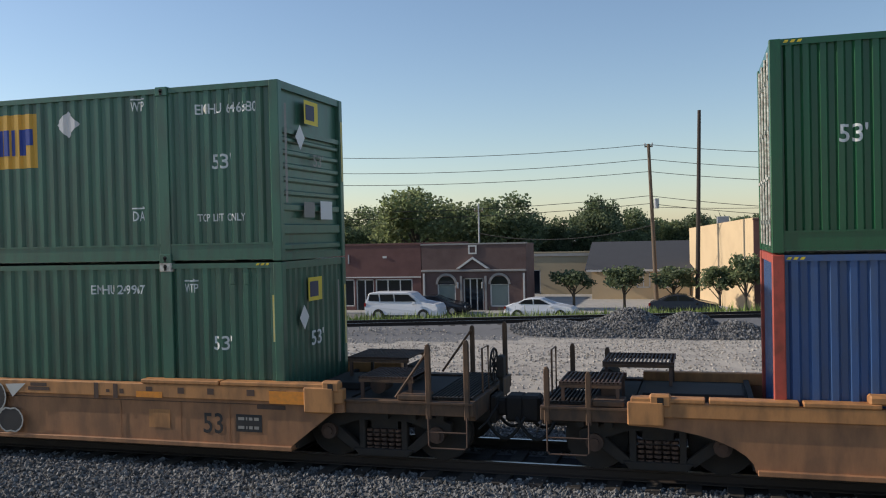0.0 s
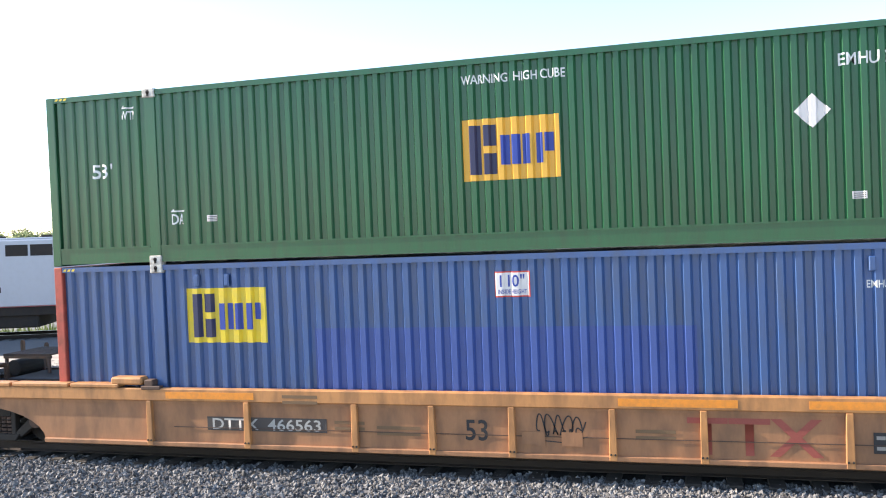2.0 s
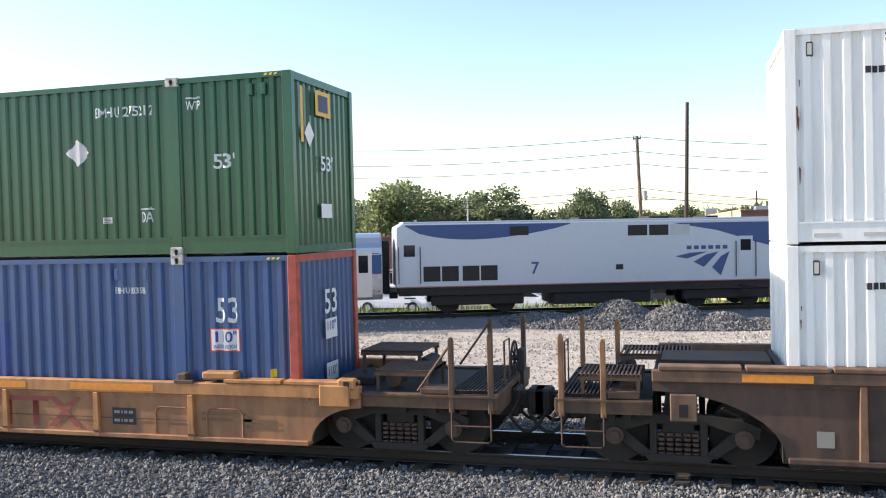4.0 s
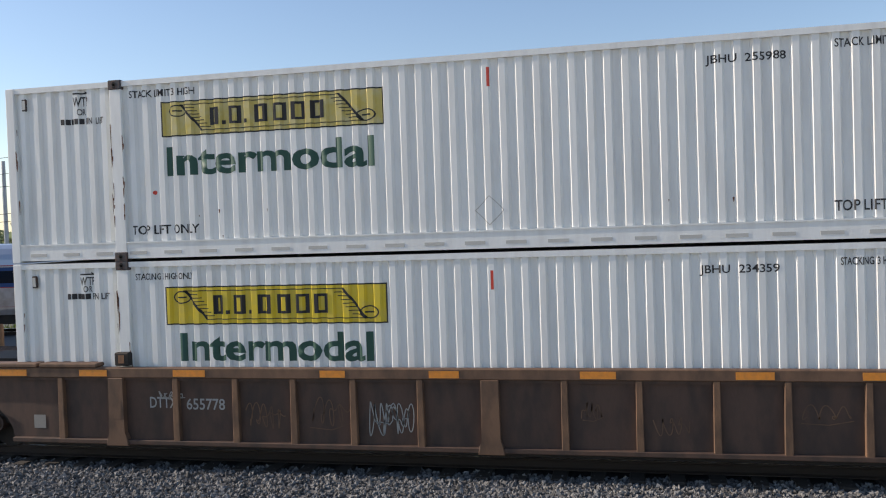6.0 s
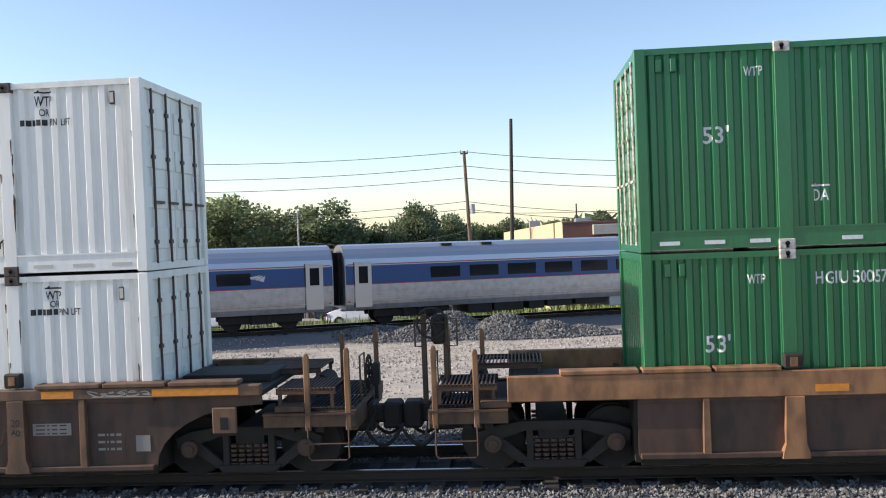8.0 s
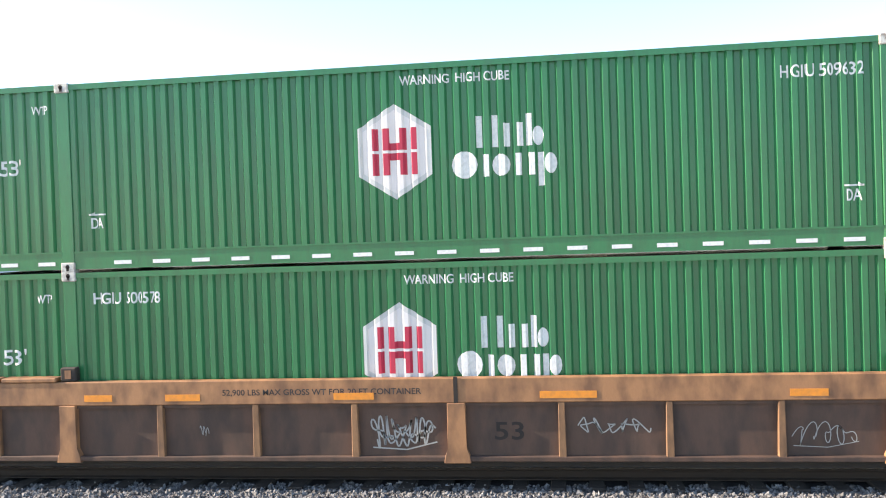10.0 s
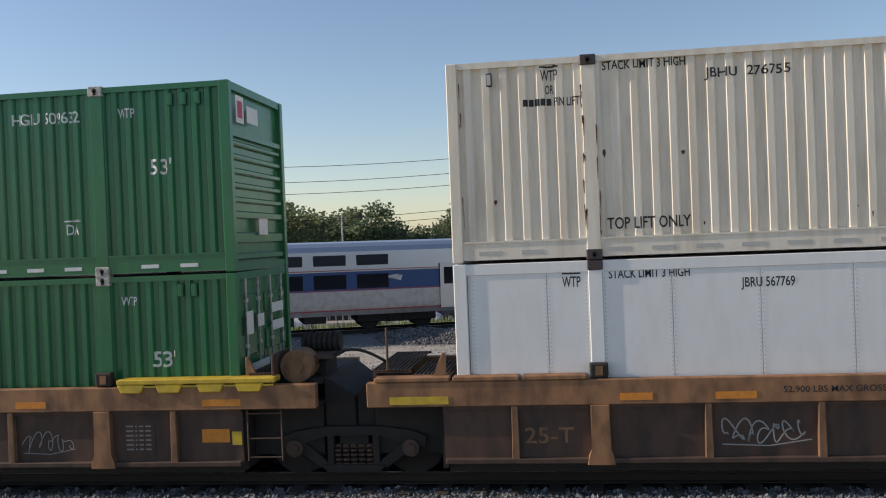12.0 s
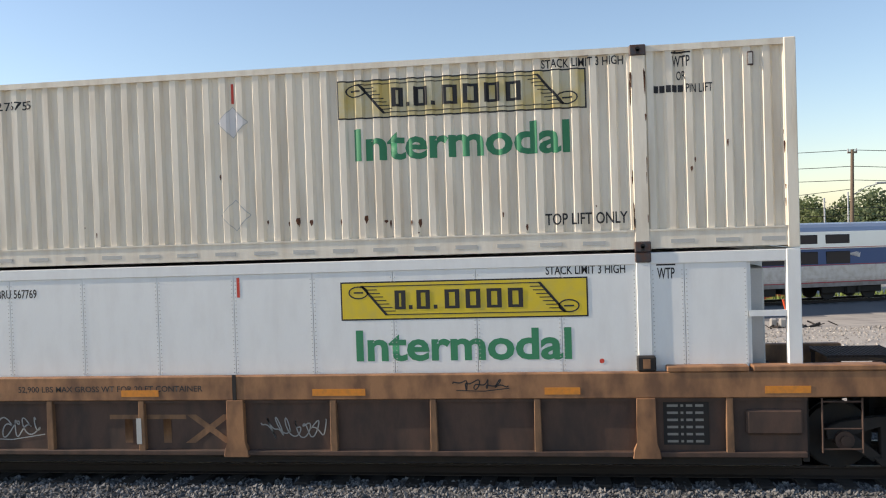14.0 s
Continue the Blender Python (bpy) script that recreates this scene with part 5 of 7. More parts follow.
part("lettering", bm, CAR_POST, carE)
plate_word(carE, "25-T", 1.3, .78, .22, .7, CAR_POST, .078)
boxpart("pale_splash", (6.42, 6.5, .0, .006, .56, .95), GHOST, carE)
boxpart("side_box", (15.35, 16.1, .02, .09, .70, 1.05), CAR_BROWN, carE, bevel=0.03)
# ladders at the ends of the joined cars
for ob, x in ((carD, 16.28), (carE, 16.35)):
    for xx in (x, x + .52):
        handrail(ob, [(xx, .05, .45), (xx, .05, 1.2)], .014, CAR_BROWN)
    for z in (.50, .78, 1.15):
        handrail(ob, [(x, .05, z), (x + .52, .05, z)], .012, CAR_BROWN, "dull steel ladder rung")
# the joint over the shared truck
bm = B()
cyl(bm, (16.98, .30, 1.80), (16.98, .72, 1.80), .25, 18)
cyl(bm, (16.98, .27, 1.80), (16.98, .30, 1.80), .11, 12)
for k in range(6):
    cyl(bm, (16.98 + .2 * math.cos(k * 1.047), .28, 1.80 + .2 * math.sin(k * 1.047)), (16.98 + .2 * math.cos(k * 1.047), .31, 1.80 + .2 * math.sin(k * 1.047)), .022, 6)
part("brake_cylinder", bm, CAR_POST, carD, "rusty brown round brake cylinder with bolted cover")
bm = B()
for k in range(7):
    cyl(bm, (16.86 + k * .085, 1.2, 2.06), (16.91 + k * .085, 1.2, 2.06), .17, 14)
cyl(bm, (16.84, 1.2, 2.06), (17.46, 1.2, 2.06), .14, 14)
part("ribbed_valve", bm, GRIME, carD, "black ribbed valve body")
boxpart("valve_stand", (16.80, 17.30, .78, 1.5, 1.58, 1.92), GRIME, carD, bevel=0.02)
boxpart("stand_plate", (16.66, 16.70, .1, .9, 1.58, 2.02), CAR_BROWN, carD, bevel=0.01)
boxpart("joint_plate", (16.3, 17.35, .4, CARW - .4, 1.52, 1.60), GRIME, carD)
boxpart("top_tray", (17.0, 17.5, .5, 1.4, 1.88, 1.93), CAR_BROWN, carD)
bm = B()          # the two halves of the joint, with a notch between their tops
prism(bm, [(17.34, .72), (17.82, .72), (17.82, 1.30), (17.60, 1.46), (17.42, 1.60), (17.34, 1.60)], .5, CARW - .5)
part("articulation", bm, GRIME, carD, bevel=0.02)
bm = B()
prism(bm, [(17.83, .72), (18.12, .72), (18.12, 1.58), (18.05, 1.58), (17.83, 1.31)], .55, CARW - .55)
part("articulation", bm, GRIME, carD, bevel=0.02)
bm = B()
tube(bm, [(17.25 + .105 * k, .62, 1.80 + .20 * math.sin(k / 10 * math.pi)) for k in range(11)], .024, 7)
part("air_hose", bm, RUBBER, carD, "black hose arching over the joint", smooth=True)
grating("end_walkway", carD, 16.30, 16.66, .15, 2.2, 1.74, CAR_BROWN)
for ob, x, s_ in ((carD, 16.24, 1), (carE, -.16, -1)):
    bm = B()
    prism(bm, [(x, 1.58), (x + s_ * .22, 1.58), (x + s_ * .16, 1.72), (x + s_ * .05, 1.98), (x, 1.98)][::s_], .16, .20)
    part("guide_fin", bm, CAR_POST, ob, "pointed rusty corner guide", bevel=0.008)
boxpart("end_web", (16.24, 17.33, .45, .52, .45, 1.21), GRIME, carD)
boxpart("end_web", (-1.30, -.24, .45, .52, .45, 1.21), GRIME, carE)
handrail(carE, [(-1.05, .3, 1.72), (-1.05, .3, 2.35)], .02, SILL)
grating("raised_walkway", carE, -1.3, -.7, .3, 2.4, 1.72, CAR_BROWN)
boxpart("walkway_leg", (-1.28, -1.22, .3, 2.4, 1.2, 1.68), CAR_BROWN, carE)
grating("end_walkway", carE, -.65, -.1, .2, 1.6, 1.66, CAR_BROWN)

FREIGHT = [c["ob"] for c in (A_UP, A_LO, B_UP, B_LO, C_UP, C_LO, D_UP, D_LO, E_UP, E_LO)] + [carA, carB, carC, carD, carE]


# ---- ground and tracks ----
def past(x, y):
    """Distance beyond the near side of the passenger cars."""
    return (y - PASS_Y - SLOPE * x) * math.cos(PHI)


def mixf(a, b, f):
    f = max(0.0, min(1.0, f))
    f = f * f * (3 - 2 * f)
    return a + (b - a) * f


STREET = -2.15


def ground_z(x, y):
    d = past(x, y)
    xr = max(-70, min(50, x))
    rail = pass_rail(xr)
    if y < 17.5:
        z = mixf(-0.35, -0.12, (y - 8.0) / 3.0)
    else:
        z = mixf(-0.12, -0.60, (y - 17.5) / 2.5)
    if y >= 17.5:
        z = mixf(z, rail - 0.42, (d + 14) / 10)
        z = mixf(z, rail - 0.17, (d + 1.6) / 1.0)
        z = mixf(z, rail - 0.55, (d - 4.2) / 1.5)
        z = mixf(z, STREET, (d - 7.0) / 6.0)
    return z


bm = B()
gx = [-900, -500, -300, -200] + [-140 + 2.5 * k for k in range(95)] + [110, 150, 220, 400, 900]
gy = [-400, -100, -30, 0, 4, 6.2, 8, 9.5, 11, 12.88, 13.6, 14.4, 15.4, 17.5] + [18.2 + 0.9 * k for k in range(54)] + [68, 72, 78, 86, 100, 130, 200, 400, 900]
grid = [[bm.verts.new((x, y, ground_z(x, y) + (0.03 * noise.noise((x * .35, y * .35, 0)) if 18 < y < 70 else 0))) for x in gx] for y in gy]
for j in range(len(gy) - 1):
    for i in range(len(gx) - 1):
        f = bm.faces.new((grid[j][i], grid[j][i + 1], grid[j + 1][i + 1], grid[j + 1][i]))
        c = f.calc_center_median()
        d = past(c.x, c.y)
        if c.y < 6.0:
            # unseen ground on the camera's side, made pale to bounce light onto the containers
            f.material_index = 1
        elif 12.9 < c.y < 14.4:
            # strip under the freight train, shade painted into the ground
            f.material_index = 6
        elif c.y < 17.5:
            f.material_index = 0
        elif d < -3.2 or (c.y < 22 and d < -3):
            f.material_index = 1
        elif d < 4.2:
            f.material_index = 2
        elif d < 9.5:
            f.material_index = 3
        elif c.y < 61.0:
            f.material_index = 4
        else:
            f.material_index = 5
        f.smooth = True
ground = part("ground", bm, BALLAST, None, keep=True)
for m in (YARD, GREYYARD, TURF, ASPHALT, CONCRETE, SHADED_BED):
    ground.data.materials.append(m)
tagged(ground, "gravel yard, grass verge, asphalt street and ballast", "ground", kind="structure")


def rail_section(z):
    return [(-.07, z - .17), (.07, z - .17), (.07, z - .155), (.012, z - .135), (.012, z - .045), (.036, z - .03), (.036, z - .004), (.030, z), (-.030, z), (-.036, z - .004), (-.036, z - .03), (-.012, z - .045), (-.012, z - .135), (-.07, z - .155)]


def rail_track(name, label, m, x0, x1, mid, ties):
    """A track along local x: two rails, each tie."""
    tr = tagged(thing(name, label, "railway track", m), kind="structure")
    for s in (-1, 1):
        bm = B()
        loft(bm, [(mid + s * .753 + a, b) for a, b in rail_section(0)], x0, x1, True)
        rl = part("rail", bm, RAILSIDE, tr)
        boxpart("rail_head", (x0, x1, mid + s * .753 - .03, mid + s * .753 + .03, .0005, .003), STEEL, rl, "polished running surface")
    first = None
    k = ties[0]
    while k < ties[1]:
        if first is None:
            bm = B()
            box(bm, -.11, .11, mid - 1.3, mid + 1.3, -.34, -.165)
            first = part("tie", bm, TIE, tr, bevel=0.01)
            first.location.x = k
        else:
            o = new("tie", first.data)
            o.parent = tr
            o.location = (k, random.uniform(-.04, .04), random.uniform(-.008, .008))
        k += 0.56
    return tr


rail_track("railway_track", "polished steel rails on dark timber ties in grey ballast", pose(0, 0, RAIL), -180, 160, SIDE + MID, (-22, 16))


def pass_pose(s, across=0.0, up=0.0):
    x = s * math.cos(PHI)
    return pose(x - across * math.sin(PHI), PASS_Y + SLOPE * x + across * math.cos(PHI), pass_rail(x) + up, 0, math.degrees(-math.atan(GRADE * math.cos(PHI))), math.degrees(PHI))


rail_track("railway_track", "rusty-sided passenger rails on ties along a grass verge", pass_pose(0), -110, 90, 1.55, (-40, 40))


def stones(name, label, n, spot, size, mat, seed):
    """Loose angular stones, all in one mesh."""
    r = np.random.default_rng(seed)
    base = np.array([(1, 0, 0), (-1, 0, 0), (0, 1, 0), (0, -1, 0), (0, 0, 1), (0, 0, -1)], float)
    tri = np.array([(0, 2, 4), (2, 1, 4), (1, 3, 4), (3, 0, 4), (2, 0, 5), (1, 2, 5), (3, 1, 5), (0, 3, 5)])
    p = spot(r, n)
    n = len(p)
    sc = size[0] + (size[1] - size[0]) * r.random((n, 1, 1)) ** 2
    v = base[None] * (0.65 + 0.6 * r.random((n, 6, 1))) + (r.random((n, 6, 3)) - .5) * .5
    a = r.random((n, 3)) * 6.283
    ca, sa = np.cos(a), np.sin(a)
    x, y, z = v[..., 0], v[..., 1], v[..., 2]
    x, y = x * ca[:, :1] - y * sa[:, :1], x * sa[:, :1] + y * ca[:, :1]
    y, z = y * ca[:, 1:2] - z * sa[:, 1:2], y * sa[:, 1:2] + z * ca[:, 1:2]
    v = np.stack([x, y, z], -1) * sc + p[:, None, :]
    f = (tri[None] + 6 * np.arange(n)[:, None, None]).reshape(-1, 3)
    me = bpy.data.meshes.new(name)
    me.from_pydata(v.reshape(-1, 3).tolist(), [], f.tolist())
    me.materials.append(mat)
    return tagged(new(name, me), label, "gravel", kind="stuff")


def near_bed(r, n):
    x = r.uniform(-15, 12, n)
    y = r.uniform(7.6, 17.2, n)
    keep = ((y < 12.92 + .05 * np.sin(x * 7)) & ((y > 10.6) | (x < -2.5))) | (y > 14.5)
    x, y = x[keep], y[keep]
    z = np.array([ground_z(a, b) for a, b in zip(x, y)]) + r.uniform(-.005, .03, len(x))
    return np.stack([x, y, z], -1)


stones("ballast_stones", "loose grey angular ballast stones along the track", 140000, near_bed, (0.018, 0.050), STONE, 1)


def yard_bits(r, n):
    x = r.uniform(-24, 20, n)
    y = r.uniform(18, 38, n)
    z = np.array([ground_z(a, b) for a, b in zip(x, y)]) + .005
    return np.stack([x, y, z], -1)


PALESTONE = vary(M("pale_gravel_stone", (0.36, 0.33, 0.29), 0.95, var=0.2, scale=8, bump=0.2), 0.5)
stones("yard_gravel", "pale loose gravel scattered over the yard", 26000, yard_bits, (0.02, 0.06), PALESTONE, 2)

HUMPS = ((-3.1, 40.0, 1.15, 1.7), (-0.6, 39.6, 1.05, 1.6), (1.3, 39.4, .7, 1.5), (-6.2, 39.4, .40, 1.8), (-4.6, 39.4, .6, 1.5), (2.9, 39.6, .45, 1.4))


def hump(x, y):
    return max(h * math.exp(-(((x - a) / r) ** 2 + ((y - b) / (r * .75)) ** 2)) for a, b, h, r in HUMPS)


bm = B()
hx, hy = [-9.5 + .25 * k for k in range(62)], [36.4 + .25 * k for k in range(28)]
gg = [[bm.verts.new((x, y, ground_z(x, y) - .06 + hump(x, y) + .05 * noise.noise((x * 3, y * 3, 1)))) for x in hx] for y in hy]
for j in range(len(hy) - 1):
    for i in range(len(hx) - 1):
        bm.faces.new((gg[j][i], gg[j][i + 1], gg[j + 1][i + 1], gg[j + 1][i]))
tagged(part("gravel_heap", bm, GREYYARD, None, keep=True), "heap of grey crushed stone beside the passenger track", "gravel heap")


def on_heap(r, n):
    x, y = r.uniform(-9, 5, n), r.uniform(37, 42.5, n)
    h = np.array([hump(a, b) for a, b in zip(x, y)])
    k = h > .08
    z = np.array([ground_z(a, b) for a, b in zip(x, y)]) - .03 + h
    return np.stack([x, y, z], -1)[k]


stones("heap_stones", "grey crushed stones lying on the heap", 16000, on_heap, (0.035, 0.085), STONE, 3)

# grass and weeds along the verge
r = np.random.default_rng(4)
n = 15000
gx_, gd = r.uniform(-70, 45, n), np.concatenate([r.normal(6.0, 1.0, n // 2), r.uniform(4.3, 11, n - n // 2)])
verts, faces = [], []
for x, d in zip(gx_, gd):
    y = PASS_Y + SLOPE * x + d / math.cos(PHI)
    z = ground_z(x, y)
    h, a, w = r.uniform(.12, .45) * (1.6 if noise.noise((x * .5, d, 3)) > .25 else 1), r.uniform(0, 6.28), r.uniform(.02, .05)
    lx, ly = r.uniform(-.12, .12), r.uniform(-.12, .12)
    k = len(verts)
    verts += [(x - w * math.cos(a), y - w * math.sin(a), z), (x + w * math.cos(a), y + w * math.sin(a), z), (x + lx, y + ly, z + h)]
    faces.append((k, k + 1, k + 2))
me = bpy.data.meshes.new("grass")
me.from_pydata(verts, [], faces)
me.materials.append(BLADE)
tagged(new("grass", me), "yellow-green grass and weeds on the verge", "grass", kind="stuff")


# ---- passenger train ----
def coach(label, tall, lounge, doors=2):
    """A stainless single-level passenger car 25.6 m long, near side at y = 0, standing on z = 0; it travels to +x."""
    ob = thing("passenger_car", label, "passenger car", None, "cars of the passenger train")
    L, W = 25.6, 3.1
    half = [(.16, .80), (.05, 1.05), (.0, 1.5), (0.0, 2.0)]
    top = [(0.0, 2.05), (.03, 2.85)] if not tall else [(0.0, 1.95), (.02, 2.75)]
    shoulder = [(.03, 2.90), (.10, 3.2), (.24, 3.42)] if not tall else [(.02, 2.80), (.05, 3.72)]
    roof = [(.24, 3.42), (.5, 3.66), (.95, 3.82), (1.55, 3.88)] if not tall else [(.05, 3.72), (.22, 3.95), (.6, 4.12), (1.55, 4.20)]
    if tall:
        half = [(.10, .76), (.03, 1.0), (0.0, 1.3), (0.0, 1.9)]
    for mir in (0, 1):
        def tf(p):
            return [(W - a, b) if mir else (a, b) for a, b in p]
        bm = B()
        loft(bm, tf(half), .1, L - .1)
        part("lower_side", bm, SILVERDK, ob, "fluted stainless lower side")
        for k in range(7):
            z = half[1][1] + .12 + k * .115
            if z < half[-1][1] - .04:
                boxpart("side_flute", (.3, L - .3, *((-.012, .02) if not mir else (W - .02, W + .012)), z, z + .05), SILVERDK, ob)
        bm = B()
        loft(bm, tf([half[-1], top[0], top[1], shoulder[0]]), .1, L - .1)
        part("window_band", bm, STRIPE, ob, "blue painted window band")
        bm = B()
        loft(bm, tf(shoulder), .1, L - .1)
        part("upper_side", bm, SILVER, ob)
    bm = B()
    loft(bm, roof + [(W - a, b) for a, b in roof[::-1][1:]], .1, L - .1)
    part("roof", bm, SILVER, ob, "ribbed stainless roof", smooth=False)
    sec = half + top + shoulder + roof[1:]
    for x0 in (.08, L - .12):
        bm = B()
        loft(bm, sec + [(W - a, b) for a, b in sec[::-1][1:]], x0, x0 + .04, True)
        part("end_wall", bm, SILVER, ob)
    for z in ((1.98, 2.92) if not tall else (1.92, 2.84)):
        boxpart("stripe", (.2, L - .2, -.006, .004, z, z + .035), REDLINE, ob, "thin red line")
    boxpart("stripe", (.2, L - .2, -.010, .01, .98 if tall else 1.16, 1.03 if tall else 1.22), REDLINE, ob, "thin red line")
    boxpart("stripe", (.2, L - .2, .0, .012, 2.87 if not tall else 2.79, 2.90 if not tall else 2.82), TRIM, ob, "thin white line")
    n = 9
    for k in range(n):
        x = 4.25 + k * 2.0
        if lounge and k in (3, 4):
            continue
        wz = (2.17, 2.72) if not tall else (1.98, 2.66)
        boxpart("window", (x, x + 1.52, -.012, .05, *wz), GLASSDK, ob, "dark tinted window", bevel=0.03)
        if tall:
            boxpart("window", (x, x + 1.52, .012, .07, 3.06, 3.56), GLASSDK, ob, "dark tinted upper window", bevel=0.03)
    for x in (.55, L - 1.35)[:doors]:
        d = boxpart("door", (x, x + .80, -.020, .04, .92, 3.05), SILVER, ob, "stainless vestibule door", bevel=0.01)
        boxpart("door_window", (x + .18, x + .62, -.026, -.021, 2.05, 2.85), GLASSDK, d, bevel=0.0)
        boxpart("door_edge", (x - .06, x - .02, -.004, .02, .92, 3.05), RUBBER, ob)
    # swept mark near the front
    bm = B()
    for k in range(3):
        a = L - 4.0 + k * .22
        prism(bm, [(a, 2.52 - k * .07), (a + .62 - k * .12, 2.62 - k * .02), (a + .30, 2.40 - k * .05)], -.010, -.006)
    part("swept_mark", bm, TRIM, ob, "white swept mark")
    for x0, x1 in ((-.30, .09), (L - .09, L + .30)):
        bm = B()
        for k in range(4):
            a = x0 + (x1 - x0) * k / 4
            box(bm, a, a + (x1 - x0) / 4 * .7, .75, W - .75, 1.0, 3.5 if not tall else 3.7)
        box(bm, x0, x1, .85, W - .85, 1.05, 3.4)
        part("diaphragm", bm, RUBBER, ob, "black rubber gangway bellows")
    for xt in (3.4, L - 3.4):
        for k in (-1.3, 1.3):
            for y in (.72, 2.23):
                bm = B()
                cyl(bm, (xt + k, y, .46), (xt + k, y + .13, .46), .46, 20)
                part("wheel", bm, GRIME, ob)
        boxpart("truck_frame", (xt - 1.9, xt + 1.9, .45, .62, .38, .78), GRIME, ob, bevel=0.04)
        boxpart("truck_frame", (xt - 1.9, xt + 1.9, W - .62, W - .45, .38, .78), GRIME, ob, bevel=0.04)
        boxpart("bolster", (xt - .5, xt + .5, .4, W - .4, .35, .85), GRIME, ob)
        bm = B()
        for k in (-.35, .35):
            cyl(bm, (xt + k, .38, .4), (xt + k, .38, .82), .1, 8)
        part("spring", bm, GRIME, ob)
    q = random.Random(7)
    x = 6.2
    while x < L - 6.8:
        w = q.uniform(.8, 2.2)
        boxpart("underfloor_box", (x, x + w, .25, W - .25, q.uniform(.32, .5), .86), GRIME if q.random() < .8 else GALV, ob, bevel=0.02)
        x += w + q.uniform(.1, .5)
    boxpart("underframe", (.5, L - .5, .3, W - .3, .78, .95), GRIME, ob)
    for x in (5.0, 7.1):
        boxpart("roof_vent", (x, x + .55, .55, 1.0, roof[1][1] + .02, roof[1][1] + .16), GRIME, ob, bevel=0.02)
    return ob


def locomotive(label, number):
    """A two-truck diesel passenger locomotive 20.6 m long with a raked nose towards +x."""
    ob = thing("locomotive", label, "locomotive", None, "passenger locomotives")
    L, W = 20.6, 3.05
    prof = [(.15, 1.30), (L - .55, 1.30), (L - .32, 1.45), (L - .30, 2.35), (L - .42, 2.72), (L - .80, 3.36), (L - 1.50, 4.14), (L - 1.80, 4.28), (.45, 4.28), (.15, 4.1)]
    bm = B()
    prism(bm, prof, .0, W)
    part("body", bm, LOCO, ob, "silver-grey body", bevel=0.06)
    # blue sweep: cab side, then a long shallow arc under the roof line
    for y0, y1 in ((-.006, .0), (W, W + .006)):
        bm = B()
        prism(bm, [(L - 7.2, 4.12), (L - 5.0, 3.75), (L - 3.0, 3.15), (L - .37, 2.46), (L - .46, 2.72), (L - .84, 3.36), (L - 1.54, 4.12)], y0, y1)
        part("blue_sweep", bm, LOCOBLUE, ob)
        bm = B()
        lo = [(.6 + 7.8 * k / 12, 4.16 - .66 * math.sin((k / 12) ** .75 * math.pi) ** .8 if 0 < k < 12 else 4.16) for k in range(13)]
        prism(bm, lo + [(8.4, 4.20), (.6, 4.20)], y0, y1)
        part("blue_sweep", bm, LOCOBLUE, ob)
    bm = B()
    prism(bm, [(L - .40, 2.74), (L - .78, 3.38), (L - 1.485, 4.16), (L - 1.51, 4.14), (L - .81, 3.35), (L - .43, 2.72)], .06, W - .06)
    part("blue_nose", bm, LOCOBLUE, ob)
    bm = B()
    prism(bm, [(L - .84, 3.42), (L - 1.40, 4.04), (L - 1.36, 4.07), (L - .80, 3.45)], .25, W - .25)
    part("windscreen", bm, GLASSDK, ob)
    boxpart("nose_face", (L - .34, L - .27, .25, W - .25, 1.3, 2.3), GRIME, ob, "black nose face", bevel=0.03)
    boxpart("light_cluster", (L - .29, L - .24, .35, .75, 1.75, 2.0), GRIME, ob, bevel=0.03)
    boxpart("cab_side_window", (L - 2.25, L - 2.05, -.012, -.004, 3.15, 3.95), TRIM, ob)
    boxpart("roof", (.5, L - 1.9, .25, W - .25, 4.27, 4.36), LOCO, ob, bevel=0.03)
    for x, w in ((1.2, 1.8), (5.2, .9), (9.0, 1.4), (12.5, 1.0), (15.4, .6)):
        boxpart("roof_hatch", (x, x + w, .7, W - .7, 4.36, 4.46), GRIME, ob, bevel=0.02)
    boxpart("underframe_skirt", (.3, L - .4, .12, W - .12, .92, 1.31), GRIME, ob, "dark skirt under the body")
    boxpart("red_sill_line", (.2, L - .6, -.004, .0, 1.31, 1.335), REDLINE, ob)
    for x, w in ((1.42, 1.65), (3.25, 1.65)):
        g = boxpart("side_grille", (x, x + w, -.008, -.001, 1.58, 2.28), GRIME, ob, "dark square side grille")
        boxpart("grille_bar", (x + w * .48, x + w * .52, -.012, -.008, 1.58, 2.28), LOCO, g)
    boxpart("roof_side_vent", (5.5, 6.4, -.012, -.007, 3.66, 4.08), GRIME, ob, "dark square vent under the roof line")
    boxpart("fuel_gauge", (10.6, 10.95, -.012, -.001, 1.95, 2.2), GRIME, ob)
    for x, w in ((11.2, .95), (12.25, .95), (13.3, .95)):
        if w:
            boxpart("upper_grille", (x, x + w, -.008, -.001, 3.55, 4.05), GRIME if x < 13 else GALV, ob, "framed upper grille")
    for x in (.42, L - 3.9):
        d = boxpart("door", (x, x + .72, -.012, -.001, 1.42, 3.45), LOCO, ob, "silver-grey side door", bevel=0.0)
        boxpart("door_window", (x + .10, x + .62, -.016, -.012, 2.75, 3.28), GLASSDK, d)
        for xx in (x - .14, x + .86):
            handrail(ob, [(xx, -.05, 1.5), (xx, -.05, 3.2)], .022, RUBBER)
        for z in (.55, .80, 1.05):
            boxpart("step", (x + .1, x + .62, -.06, .12, z, z + .05), GRIME, ob)
    bm = B()      # three swept stripes and a row of blocks
    for k in range(3):
        a = 14.4 + k * .55
